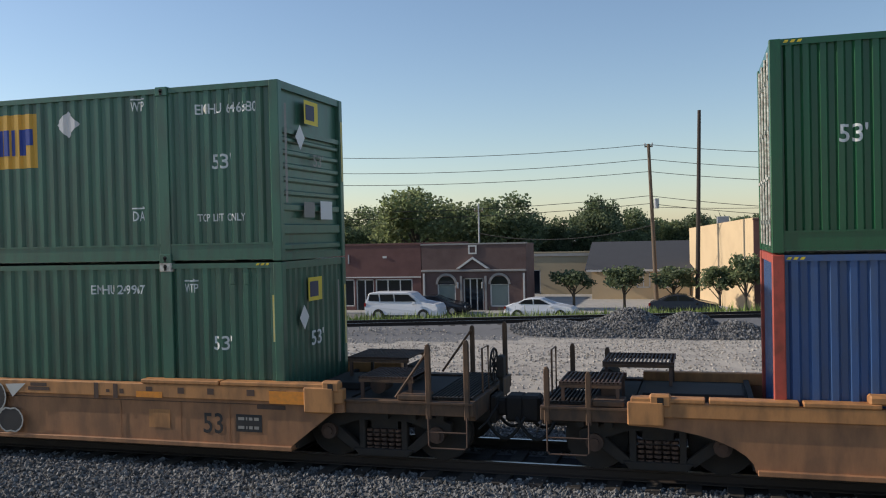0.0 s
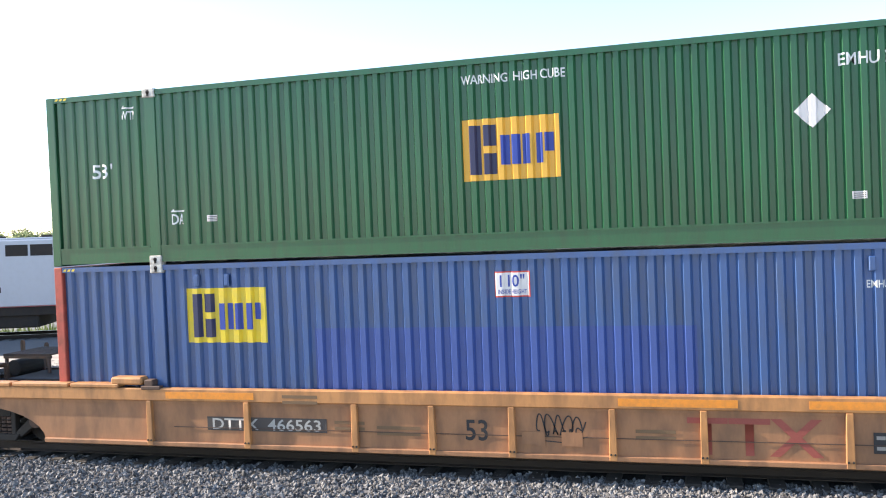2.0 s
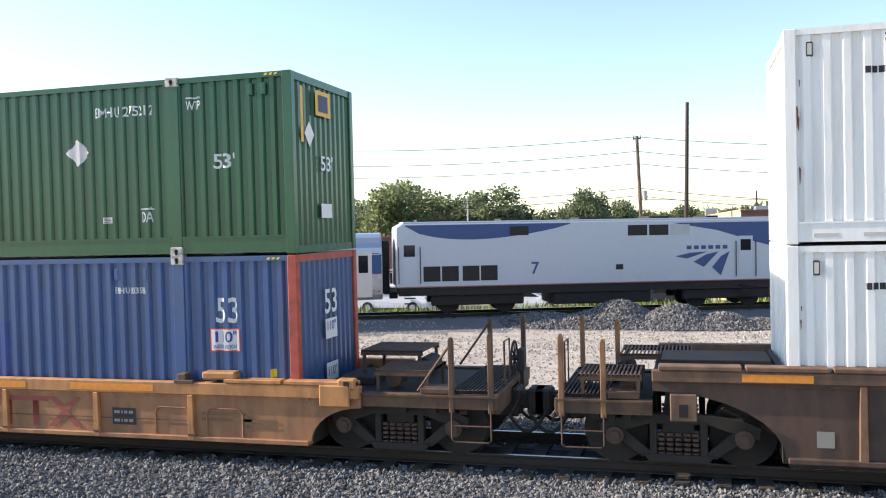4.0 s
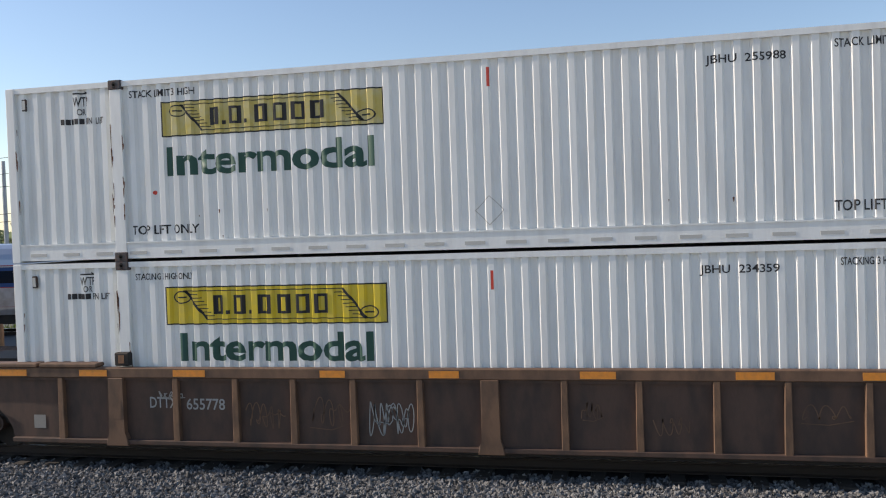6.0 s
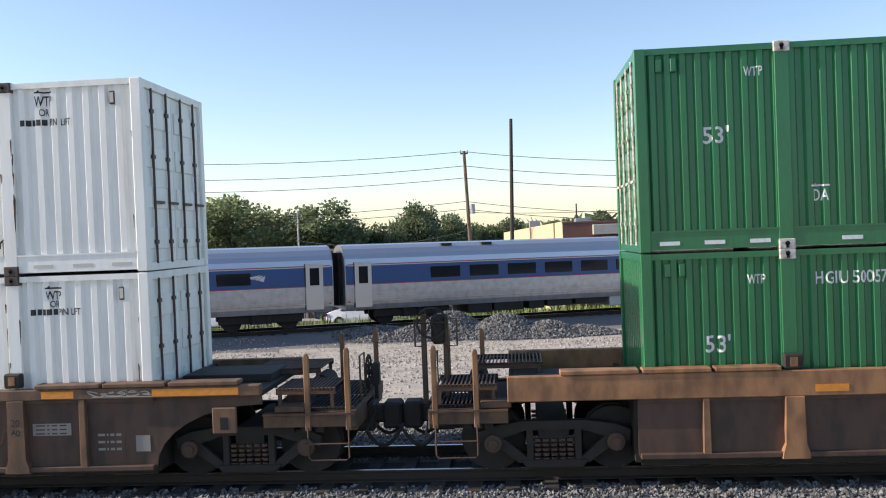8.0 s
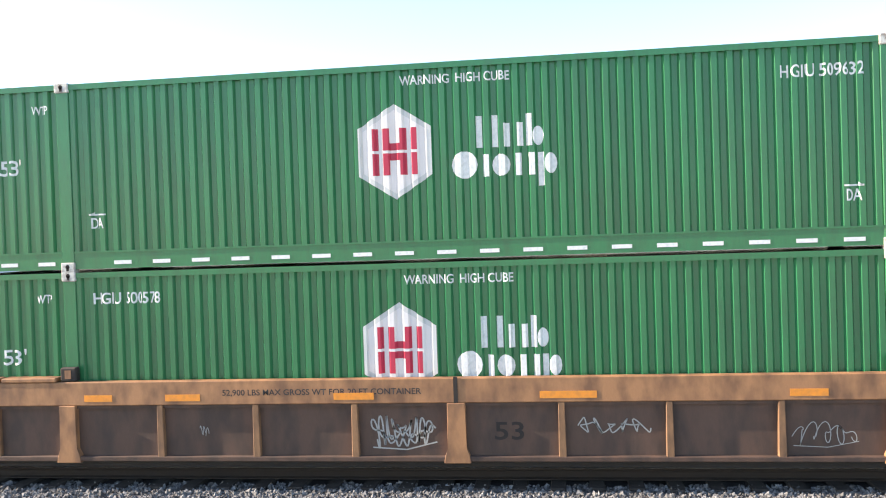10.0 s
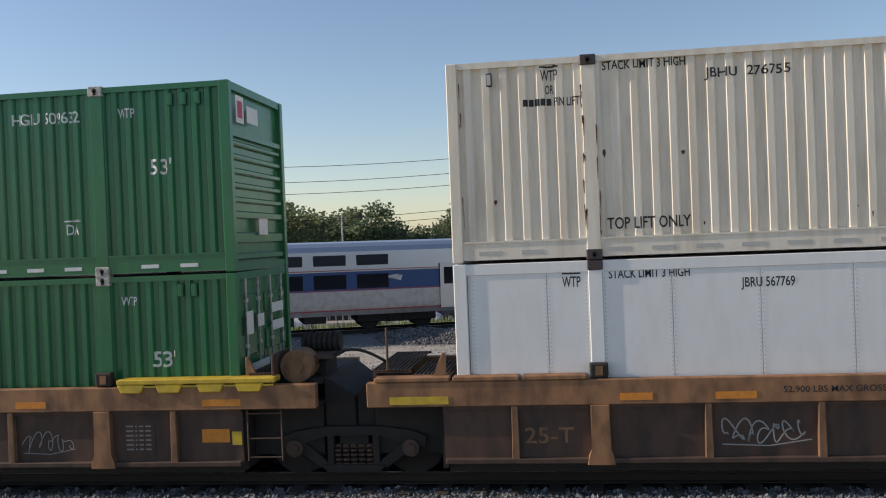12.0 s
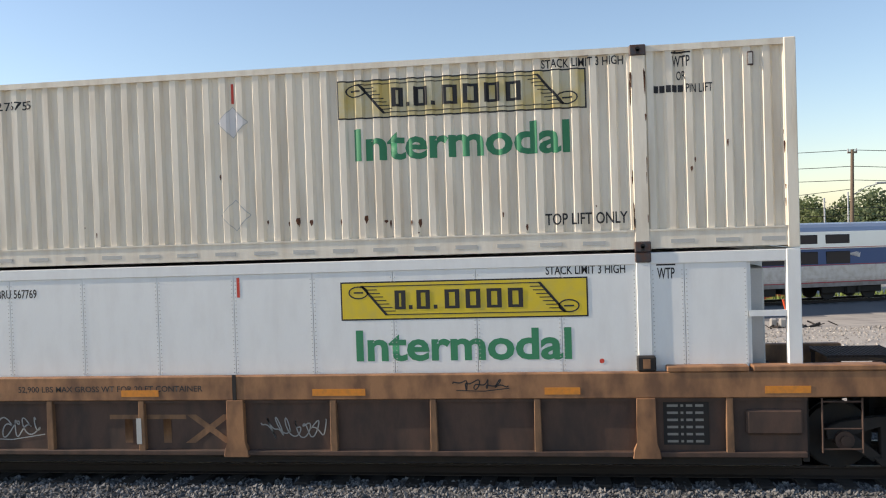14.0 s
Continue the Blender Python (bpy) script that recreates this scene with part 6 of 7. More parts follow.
        prism(bm, [(a - .9 + k * .38, 2.52 - k * .28), (a - .3 + k * .30, 2.40 - k * .42), (a + .75, 2.72), (a - .1 + k * .2, 2.68 - k * .1)], -.010, -.004)
    part("swept_mark", bm, LOCOBLUE, ob, "dark blue swept stripes")
    bm = B()
    for k in range(6):
        box(bm, 14.1 + k * .36, 14.34 + k * .36, -.008, -.003, 2.84, 3.02)
    part("block_marking", bm, LOCOBLUE, ob)
    if number:
        bm = text_bm(number, 0, .55)
        for v in bm.verts:
            v.co = (v.co.x + 6.7, -.008, v.co.z + 2.12)
        part("number", bm, LOCOBLUE, ob)
    boxpart("fuel_tank", (7.6, 12.4, .25, W - .25, .35, .95), GRIME, ob, bevel=0.06)
    for xt in (4.0, L - 4.4):
        for k in (-1.35, 1.35):
            for y in (.7, 2.22):
                bm = B()
                cyl(bm, (xt + k, y, .52), (xt + k, y + .13, .52), .52, 20)
                part("wheel", bm, GRIME, ob)
        boxpart("truck_frame", (xt - 2.2, xt + 2.2, .3, .5, .42, .92), GRIME, ob, bevel=0.05)
        boxpart("truck_frame", (xt - 2.2, xt + 2.2, W - .5, W - .3, .42, .92), GRIME, ob, bevel=0.05)
    bm = B()
    prism(bm, [(L - .75, 1.3), (L - .2, 1.3), (L + .05, .28), (L - .5, .28)], .3, W - .3)
    part("pilot", bm, GRIME, ob, "black pilot plough", bevel=0.04)
    for x0, x1 in ((-.1, .3), (L - .2, L + .35)):
        boxpart("coupler", (x0, x1, W / 2 - .15, W / 2 + .15, .72, 1.02), GRIME, ob, bevel=0.03)
    return ob


loco1 = locomotive("silver-grey passenger locomotive with blue sweep and raked nose", "7")
loco2 = copy_thing(loco1, Matrix())
tagged(loco2, "silver-grey second passenger locomotive with blue raked nose")
car1 = coach("stainless passenger car with blue window band", False, False)
car2 = coach("stainless passenger car without a front side door", False, False, 1)
car3 = copy_thing(car1, Matrix())
car4 = coach("stainless passenger lounge car with blue window band", False, True)
car5 = coach("tall stainless sleeping car with two rows of windows", True, False)
car6 = copy_thing(car5, Matrix())
car7 = copy_thing(car5, Matrix())
PASSENGER = [(loco1, 47.2), (loco2, 26.2)] + [(o, .2 - 26.0 * k) for k, o in enumerate((car1, car2, car3, car4, car5, car6, car7))]


# ---- street and buildings ----
def wall_window(parent, x0, x1, y, z0, z1, frame=TRIM, mull=1, glass=GLASSDK):
    w = new("window_unit")
    w.parent = parent
    bm = B()
    t = .09
    for d in ((x0, x1, z0, z0 + t), (x0, x1, z1 - t, z1), (x0, x0 + t, z0, z1), (x1 - t, x1, z0, z1)):
        box(bm, d[0], d[1], y - .05, y + .06, d[2], d[3])
    for k in range(1, mull + 1):
        xm = x0 + (x1 - x0) * k / (mull + 1)
        box(bm, xm - .04, xm + .04, y - .045, y + .05, z0, z1)
    part("window_frame", bm, frame, w)
    boxpart("pane", (x0 + t, x1 - t, y + .02, y + .035, z0 + t, z1 - t), glass, w, "dark shop glass")
    return w


def shop(x0, x1, y0, y1, z1, mat, label, fill):
    ob = thing("shop_building", label, "building", pose(0, 0, 0))
    fill(ob, x0, x1, y0, y1, z1, mat)
    return ob


def shell(ob, x0, x1, y0, y1, z0, z1, mat, openings):
    """Front wall with openings cut through, side and back walls, roof with parapet."""
    xs = sorted({x0, x1, *[v for o in openings for v in o[:2]]})
    bm = B()
    for a, b in zip(xs, xs[1:]):
        mid = (a + b) / 2
        o = [q for q in openings if q[0] < mid < q[1]]
        if not o:
            box(bm, a, b, y0, y0 + .3, z0, z1)
        else:
            lo, hi = o[0][2], o[0][3]
            if lo > z0 + .02:
                box(bm, a, b, y0, y0 + .3, z0, lo)
            box(bm, a, b, y0, y0 + .3, hi, z1)
    part("front_wall", bm, mat, ob)
    bm = B()
    box(bm, x0, x0 + .3, y0 + .3, y1, z0, z1)
    box(bm, x1 - .3, x1, y0 + .3, y1, z0, z1)
    box(bm, x0 + .3, x1 - .3, y1 - .3, y1, z0, z1)
    part("wall", bm, mat, ob)
    boxpart("roof", (x0 + .3, x1 - .3, y0 + .3, y1 - .3, z1 - .7, z1 - .5), ROOFING, ob)
    boxpart("coping", (x0 - .05, x1 + .05, y0 - .05, y0 + .36, z1, z1 + .10), STONETRIM if mat is BRICK2 else mat, ob)


G0 = STREET - .1


def fill_left(ob, x0, x1, y0, y1, z1, mat):
    wins = [(x0 + 1.3, x0 + 5.8, -1.58, -.10), (x0 + 7.05, x0 + 10.1, -1.75, .32), (x0 + 11.8, x0 + 14.75, -1.75, .32)]
    doors = [(x0 + 10.2, x0 + 11.65, STREET, .32)]
    shell(ob, x0, x1, y0, y1, G0, z1, mat, wins + doors)
    for a, b, c, d in wins:
        wall_window(ob, a, b, y0 + .1, c, d, TRIM if a > x0 + 6 else GRIME, 2)
    for a, b, c, d in doors:
        wall_window(ob, a, b, y0 + .18, c, d, TRIM, 1)
    # painted shop front round the first window, under a dark fascia
    for a, b, c, d in ((x0 + .02, x0 + 6.7, -.06, .57), (x0 + .02, x0 + 6.7, STREET, -1.62), (x0 + .02, x0 + 1.26, -1.62, -.06), (x0 + 5.84, x0 + 6.7, -1.62, -.06)):
        boxpart("painted_front", (a, b, y0 - .03, y0 - .003, c, d), TRIM, ob, "white painted shop front")
    boxpart("fascia", (x0, x0 + 6.75, y0 - .2, y0 - .002, .57, .98), GRIME, ob, "dark fascia board", bevel=0.02)
    boxpart("cornice", (x0 + 6.9, x1, y0 - .08, y0, .42, .50), TRIM, ob)
    boxpart("wall_sign", (x1 - 3.0, x1 - 2.7, y0 - .06, y0, 1.9, 2.05), TRIM, ob)
    boxpart("flag_bracket", (x1 - 5.8, x1 - 5.72, y0 - .08, y0, 1.5, 2.2), GALV, ob)


def fill_right(ob, x0, x1, y0, y1, z1, mat):
    m = (x0 + x1) / 2
    wins = [(x0 + 1.2, x0 + 2.6, -1.75, .45), (x1 - 2.7, x1 - 1.3, -1.75, .45)]
    door = (m - .8, m + .75, STREET, .35)
    shell(ob, x0, x1, y0, y1, G0, z1, mat, wins + [door])
    for a, b, c, d in wins:
        w = wall_window(ob, a, b, y0 + .1, c, d - .5, TRIM, 0, M("blind_glass", (0.20, 0.24, 0.22), 0.2) if "blind_glass" not in bpy.data.materials else bpy.data.materials["blind_glass"])
        bm = B()
        mm = (a + b) / 2
        rr = (b - a) / 2
        outer = [(mm + (rr + .12) * math.cos(k * math.pi / 12), d - .55 + (rr + .12) * math.sin(k * math.pi / 12)) for k in range(13)]
        inner = [(mm + (rr - .05) * math.cos(k * math.pi / 12), d - .55 + (rr - .05) * math.sin(k * math.pi / 12)) for k in range(13)]
        for k in range(12):
            prism(bm, [outer[k], outer[k + 1], inner[k + 1], inner[k]], y0 - .08, y0 + .02)
        part("arch_trim", bm, STONETRIM, w)
        bm = B()
        prism(bm, [(mm - rr, d - .56)] + [(mm + (rr - .05) * math.cos(math.pi - k * math.pi / 12), d - .56 + (rr - .05) * math.sin(k * math.pi / 12)) for k in range(13)], y0 + .03, y0 + .05)
        part("fan_pane", bm, GLASSDK, w)
    wall_window(ob, *door[:2], y0 + .2, STREET, .35, TRIM, 2)
    for x in (m - 1.0, m + .85):
        boxpart("pilaster", (x, x + .16, y0 - .1, y0, STREET, .5), STONETRIM, ob)
        boxpart("wall_lamp", (x - .22, x - .10, y0 - .2, y0 - .02, -.4, .05), GALV, ob, bevel=0.02)
    boxpart("cornice", (x0, x1, y0 - .16, y0, .82, .98), STONETRIM, ob, bevel=0.02)
    bm = B()
    prism(bm, [(m - 1.25, 1.05), (m - 1.02, 1.05), (m, 1.74), (m + 1.02, 1.05), (m + 1.25, 1.05), (m, 1.9)], y0 - .2, y0)
    part("pediment", bm, TRIM, ob, "white pediment over the door")
    bm = B()
    for a, b, c, d in ((m - .33, m + .3, 2.1, 2.2), (m - .33, m + .3, 2.65, 2.75), (m - .33, m - .23, 2.2, 2.65), (m + .2, m + .3, 2.2, 2.65)):
        box(bm, a, b, y0 - .06, y0, c, d)
    part("attic_vent", bm, TRIM, ob)
    for x in (x0 + .12, x1 - .24):
        boxpart("downpipe", (x, x + .12, y0 - .12, y0, STREET, .7), TRIM, ob)


shop(-35.5, -20.05, 62, 76, 2.88, BRICK, "dark red brick shop with white-framed display windows", fill_left)
shop(-20.0, -12.1, 62, 65, 2.80, BRICK2, "brown brick office with white cornice and arched windows", fill_right)


def row_of_shops():
    """Brick front beyond the corner, with a pale canopy, and its long tan side wall."""
    ob = thing("corner_building", "low brick building with pale canopy and long tan side wall", "building", pose(0, 0, 0))
    wins = [(6.0 + 1.3 * k, 7.1 + 1.3 * k, -1.4, 3.1) for k in range(4)]
    shell(ob, 3.35, 13.2, 62, 76, G0, 4.1, BRICK, wins)
    for a, b, c, d in wins:
        wall_window(ob, a, b, 62.1, c, d, TRIM, 1)
    boxpart("canopy", (5.4, 11.6, 61.2, 61.98, 3.25, 3.95), CONCRETE, ob, "pale concrete canopy", bevel=0.03)
    bm = B()
    a, b = [(-.95, 74.5), (3.34, 62.0)], (-.6, .2)
    lo = [(p[0], p[1]) for p in a]
    vs = []
    for dx in (0.0, .35):
        vs.append([bm.verts.new((lo[0][0] + dx, lo[0][1], G0)), bm.verts.new((lo[1][0] + dx - .005, lo[1][1] + .31, G0)), bm.verts.new((lo[1][0] + dx - .005, lo[1][1] + .31, 4.25)), bm.verts.new((lo[0][0] + dx, lo[0][1], 3.62))])
    f, k = vs
    bm.faces.new(f), bm.faces.new(k[::-1])
    for i in range(4):
        j = (i + 1) % 4
        bm.faces.new((f[i], f[j], k[j], k[i]))
    part("side_wall", bm, TAN, ob, "sunlit tan stucco wall")
    for x, y, w in ((4.5, 66, 1.2), (8, 68, 1.6), (1.2, 72.5, .9)):
        boxpart("roof_unit", (x, x + w, y, y + 1.2, 3.4, 4.5), GALV, ob, bevel=0.03)
    return ob


row_of_shops()


def cottage():
    ob = thing("gabled_house", "tan gabled house with a dark shingle roof", "house", pose(0, 0, 0))
    x0, x1, y0, y1, ze, zr = -8.9, -1.0, 74.0, 84.0, .45, 2.45
    bm = B()
    for d in ((x0, x1, y0, y0 + .25), (x0, x1, y1 - .25, y1), (x1 - .25, x1, y0 + .25, y1 - .25)):
        box(bm, *d, G0, ze)
    part("wall", bm, TAN, ob)
    bm = B()      # gable end
    vs = [bm.verts.new(p) for p in ((x0, y0 + .25, G0), (x0, y1 - .25, G0), (x0, y1 - .25, ze), (x0, (y0 + y1) / 2, zr - .1), (x0, y0 + .25, ze))]
    bm.faces.new(vs)
    bmesh.ops.solidify(bm, geom=bm.faces[:], thickness=.2)
    part("gable_wall", bm, TAN, ob)
    bm = B()
    ym = (y0 + y1) / 2
    for a, b in ((y0 - .5, ym), (y1 + .5, ym)):
        v = [bm.verts.new(p) for p in ((x0 - .5, a, ze - .2), (x1 + .4, a, ze - .2), (x1 + .4, b, zr), (x0 - .5, b, zr))]
        w = [bm.verts.new((q.co.x, q.co.y, q.co.z + .14)) for q in v]
        bm.faces.new(v), bm.faces.new(w[::-1])
        for i in range(4):
            j = (i + 1) % 4
            bm.faces.new((v[i], v[j], w[j], w[i]))
    part("roof", bm, ROOFING, ob, "dark grey shingle roof")
    for x in (-7.4, -5.2, -3.0):
        wall_window(ob, x, x + 1.1, y0 + .0, -1.2, 0.1, TRIM, 1)
    boxpart("eave_board", (x0 - .4, x1 + .3, y0 - .52, y0 - .46, ze - .28, ze - .10), TRIM, ob)


cottage()


def block(x0, x1, y0, y1, z1):
    ob = thing("flat_roofed_building", "low tan block building with a flat roof", "building", pose(0, 0, 0))
    shell(ob, x0, x1, y0, y1, G0, z1, TANDK, [(x0 + 1.2, x0 + 2.2, STREET, 0.1)])
    wall_window(ob, x0 + 1.2, x0 + 2.2, y0 + .1, STREET, .1, GALV, 0)
    boxpart("roof_edge", (x0 - .1, x1 + .1, y0 - .12, y0 - .02, z1 - .3, z1 - .05), CONCRETE, ob)


block(-16.5, -9.4, 80, 92, 1.65)
boxpart("pavement", (-60, 3.2, 60.0, 61.98, STREET - .3, STREET + .13), CONCRETE, None).parent = None
tagged(bpy.data.objects["pavement"], "pale concrete pavement along the shops", "pavement", kind="structure")


# ---- vehicles ----
def wheel_set(ob, xs, w, r):
    for x in xs:
        for y in (.0, w - .2):
            bm = B()
            cyl(bm, (x, y - .03, r), (x, y + .23, r), r, 22)
            t = part("wheel", bm, RUBBER, ob, "black tyre with pale rim")
            bm = B()
            cyl(bm, (x, y - .042, r), (x, y + .242, r), r * .56, 14)
            part("rim", bm, GALV, t)


def auto(label, m, L, W, H, prof, glass, paint, category="car", r=.34, axles=(.19, .80)):
    ob = thing("parked_car", label, category, m)
    bm = B()
    prism(bm, [(x * L, z * H) for x, z in prof], .0, W)
    for v in bm.verts:      # tumblehome
        if v.co.z > H * .6:
            v.co.y += (.16 if v.co.y < W / 2 else -.16)
    part("body", bm, paint, ob, bevel=0.05)
    for pts in glass:
        bm = B()
        prism(bm, [(x * L, z * H) for x, z in pts], .075, .11)
        part("side_window", bm, GLASSDK, ob)
    wheel_set(ob, [a * L for a in axles], W, r)
    boxpart("tail_lamp", (-.02, .10, .02, .2, H * .5, H * .62), LAMPRED, ob)
    boxpart("head_lamp", (L - .12, L + .015, .04, .3, H * .40, H * .48), PALE, ob)
    boxpart("bumper", (L - .1, L + .06, .05, W - .05, H * .16, H * .30), paint if paint is not CARBLACK else GRIME, ob, bevel=0.02)
    boxpart("sill", (L * .27, L * .72, -.01, .05, H * .14, H * .2), RUBBER, ob)
    boxpart("mirror", (L * .66, L * .70, -.14, .02, H * .58, H * .66), paint, ob, bevel=0.02)
    return ob


SUV = [(0, .18), (0, .50), (.015, .72), (.05, .97), (.10, 1.0), (.58, 1.0), (.64, .95), (.74, .66), (.97, .57), (1.0, .42), (1.0, .18), (.9, .16), (.87, .30), (.80, .36), (.73, .30), (.70, .15), (.29, .15), (.26, .30), (.19, .36), (.12, .30), (.09, .16)]
SUVG = [[(.05, .70), (.07, .93), (.19, .93), (.20, .68)], [(.22, .68), (.21, .93), (.39, .93), (.40, .68)], [(.42, .68), (.41, .93), (.60, .92), (.70, .68)]]
SEDAN = [(0, .25), (.0, .62), (.06, .70), (.16, .74), (.28, .95), (.40, 1.0), (.52, .98), (.70, .70), (.95, .56), (1.0, .45), (1.0, .22), (.91, .17), (.88, .36), (.81, .45), (.74, .36), (.71, .16), (.29, .16), (.26, .36), (.19, .45), (.12, .36), (.09, .18)]
SEDG = [[(.20, .74), (.29, .92), (.40, .95), (.41, .72)], [(.43, .72), (.42, .95), (.51, .94), (.65, .71)]]
auto("white sport utility car parked on the street", pose(-22.1, 55.6, STREET), 5.25, 1.95, 1.90, SUV, SUVG, CARWHITE, r=.39)
auto("white sedan parked on the street", pose(-12.59, 56.6, STREET), 4.65, 1.8, 1.42, SEDAN, SEDG, CARWHITE)
passing_car = auto("black sedan driving past the shops", pose(-20.6, 59.2, STREET), 4.6, 1.8, 1.42, SEDAN, SEDG, CARBLACK)
following_car = auto("black sedan driving behind another past the shops", pose(-38.0, 59.2, STREET), 4.7, 1.85, 1.5, SEDAN, SEDG, CARBLACK)
auto("dark sedan parked beyond the gravel heap", pose(-3.4, 59.0, STREET), 4.5, 1.8, 1.45, SEDAN, SEDG, CARBLACK)

tr = thing("dumpster_trailer", "red panelled trailer with white writing bars, parked by the brick shop", "trailer", pose(9.6, 58.6, STREET))
boxpart("box", (0, 4.2, 0, 2.0, .45, 2.1), CARRED, tr, bevel=0.04)
for k, (w, h, z) in enumerate(((3.2, .28, 1.65), (2.8, .22, 1.25))):
    bm = B()
    for j in range(9):
        box(bm, .5 + w / 9 * j, .5 + w / 9 * (j + .75), -.012, -.002, z - h / 2, z + h / 2)
    part("writing_bar", bm, TRIM, tr)
for k in range(6):
    boxpart("rib", (.05 + k * .8, .13 + k * .8, -.04, 0.0, .45, 2.1), CARRED, tr)
wheel_set(tr, (1.6, 2.5), 2.0, .36)


# ---- poles and wires ----
def utility_pole(base, top, r, mat, arms=(), label="weathered timber utility pole with wires", box_z=None, lamp=None):
    ob = thing("utility_pole", label, "utility pole", Matrix.Translation(base))
    t = Vector(top) - Vector(base)
    bm = B()
    cyl(bm, (0, 0, -.5), t, r, 12, r * .68)
    part("pole", bm, mat, ob)
    for f, w in arms:
        p = t * f
        boxpart("crossarm", (p.x - w, p.x + w, p.y - .06, p.y + .06, p.z - .06, p.z + .06), WOOD, ob)
        for s in (-1, 1):
            bm = B()
            cyl(bm, (p.x + s * w * .9, p.y, p.z + .06), (p.x + s * w * .9, p.y, p.z + .26), .05, 8)
            part("insulator", bm, GALV, ob)
    if box_z:
        p = t * box_z
        bm = B()
        cyl(bm, (p.x + .34, p.y, p.z), (p.x + .34, p.y, p.z + .75), .2, 12)
        part("transformer", bm, GALV, ob, "grey transformer can")
    if lamp:
        p = t * lamp[0]
        bm = B()
        tube(bm, [tuple(p), (p.x + lamp[1] * .5, p.y - .2, p.z + .55), (p.x + lamp[1], p.y - .4, p.z + .75)], .035, 6)
        part("lamp_arm", bm, GALV, ob)
        boxpart("lamp_head", (p.x + lamp[1] - .1 if lamp[1] < 0 else p.x + lamp[1] - .3, p.x + lamp[1] + .5 * (1 if lamp[1] > 0 else .6), p.y - .52, p.y - .28, p.z + .70, p.z + .84), GALV, ob, bevel=0.03)
    return ob


POLES = {"a": ((-42.6, 62, STREET), (-42.6, 62, 11.1)), "b": ((-3.30, 68, STREET), (-3.72, 68, 10.06)), "c": ((19.0, 63, STREET), (19.25, 63, 8.3)), "z": ((-95, 60, STREET), (-95, 60, 11)), "y": ((48, 63, STREET), (48, 63, 8.6))}
utility_pole(*POLES["a"], .17, WOOD, ((.985, .55), (.89, .5), (.81, .45)), lamp=(.60, -1.9))
utility_pole(*POLES["b"], .17, WOOD, ((.985, .3),), "leaning timber utility pole with a transformer", .60)
utility_pole(*POLES["c"], .16, WOOD, ((.98, .3),), lamp=(.70, 1.7))
utility_pole(*POLES["z"], .17, WOOD)
utility_pole(*POLES["y"], .17, WOOD)
utility_pole((-.36, 63.5, STREET), (0.0, 63.5, 11.8), .17, DARKWOOD, (), "tall dark bare timber pole")
utility_pole((-50.7, 62, STREET), (-50.7, 62, 10.2), .22, GALV, (), "plain grey steel pole beside the street")
utility_pole((-19.3, 77, STREET), (-19.3, 77, 6.3), .10, GALV, ((.92, .4),), "thin grey service pole")
utility_pole((5.6, 80, STREET), (5.6, 80, 6.0), .09, DARKWOOD, (), "thin dark pole behind the roofs")
utility_pole((21.5, 78, STREET), (21.5, 78, 5.4), .10, GALV, (), "thin grey pole behind the street")
utility_pole((24.0, 80, STREET), (24.0, 80, 5.9), .10, GALV, (), "thin grey pole behind the street")


def wire(p, q, sag, r=.022):
    bm = B()
    p, q = Vector(p), Vector(q)
    tube(bm, [p.lerp(q, k / 14) - Vector((0, 0, sag * 4 * (k / 14) * (1 - k / 14))) for k in range(15)], r, 5)
    ob = part("power_line", bm, RUBBER, None)
    tagged(ob, "thin black overhead power line between poles", "power line", "overhead power lines")


for dz, sag in ((-.05, .9), (-1.35, .9), (-2.45, .8), (-4.6, .9), (-5.3, .8)):
    ends = [Vector(POLES[k][1]) + Vector((0, 0, dz * (1.0 if k in "za" else .85))) for k in "zabcy"]
    for a, b in zip(ends, ends[1:]):
        wire(a, b, sag * (b - a).length / 40)
wire((-19.3, 77, 3.6), (-3.6, 68, 3.9), .8, .03), wire((-3.6, 68, 5.3), (19.1, 63, 5.6), .5, .02)

mk = thing("marker_post", "leaning white marker post with an orange top in the yard", "marker post", pose(9.4, 39.5, ground_z(9.4, 39.5), 0, -14, 0))
bm = B()
cyl(bm, (0, 0, -.1), (0, 0, .70), .05, 10)
part("post", bm, TRIM, mk)
bm = B()
cyl(bm, (0, 0, .70), (0, 0, 1.25), .052, 10)
part("post_top", bm, MARKERORANGE, mk, "bright orange top")
r = random.Random(8)
bm = B()
for k in range(26):
    x, y = r.gauss(9.2, .9), r.gauss(39.0, .45)
    z = ground_z(x, y)
    a, l = r.uniform(0, 3.14), r.uniform(.1, .35)
    cyl(bm, (x - l * math.cos(a), y - l * math.sin(a), z + .03), (x + l * math.cos(a), y + l * math.sin(a), z + r.uniform(.03, .25)), r.uniform(.02, .06), 5)
tagged(part("scrap_heap", bm, TIE, None), "small heap of broken ties and scrap by the marker post", "debris", kind="stuff")
bm = B()
for x, y in ((8.7, 39.6), (9.0, 39.2)):
    box(bm, x - .15, x + .15, y - .1, y + .12, ground_z(x, y), ground_z(x, y) + .42)
tagged(part("concrete_lump", bm, CONCRETE, None, bevel=0.06), "pale broken concrete lumps", "debris")

mc = thing("track_machine", "orange and cream maintenance machine beyond the passenger track", "machine", pose(33.5, 70, STREET))
boxpart("body", (0, 5.5, 0, 2.4, .9, 3.0), CREWORANGE, mc, bevel=0.1)
boxpart("cab", (3.6, 5.2, .1, 2.3, 3.0, 4.1), CREWORANGE, mc, bevel=0.1)
boxpart("cab_window", (3.8, 5.0, .08, .1, 3.25, 3.9), GLASSDK, mc)
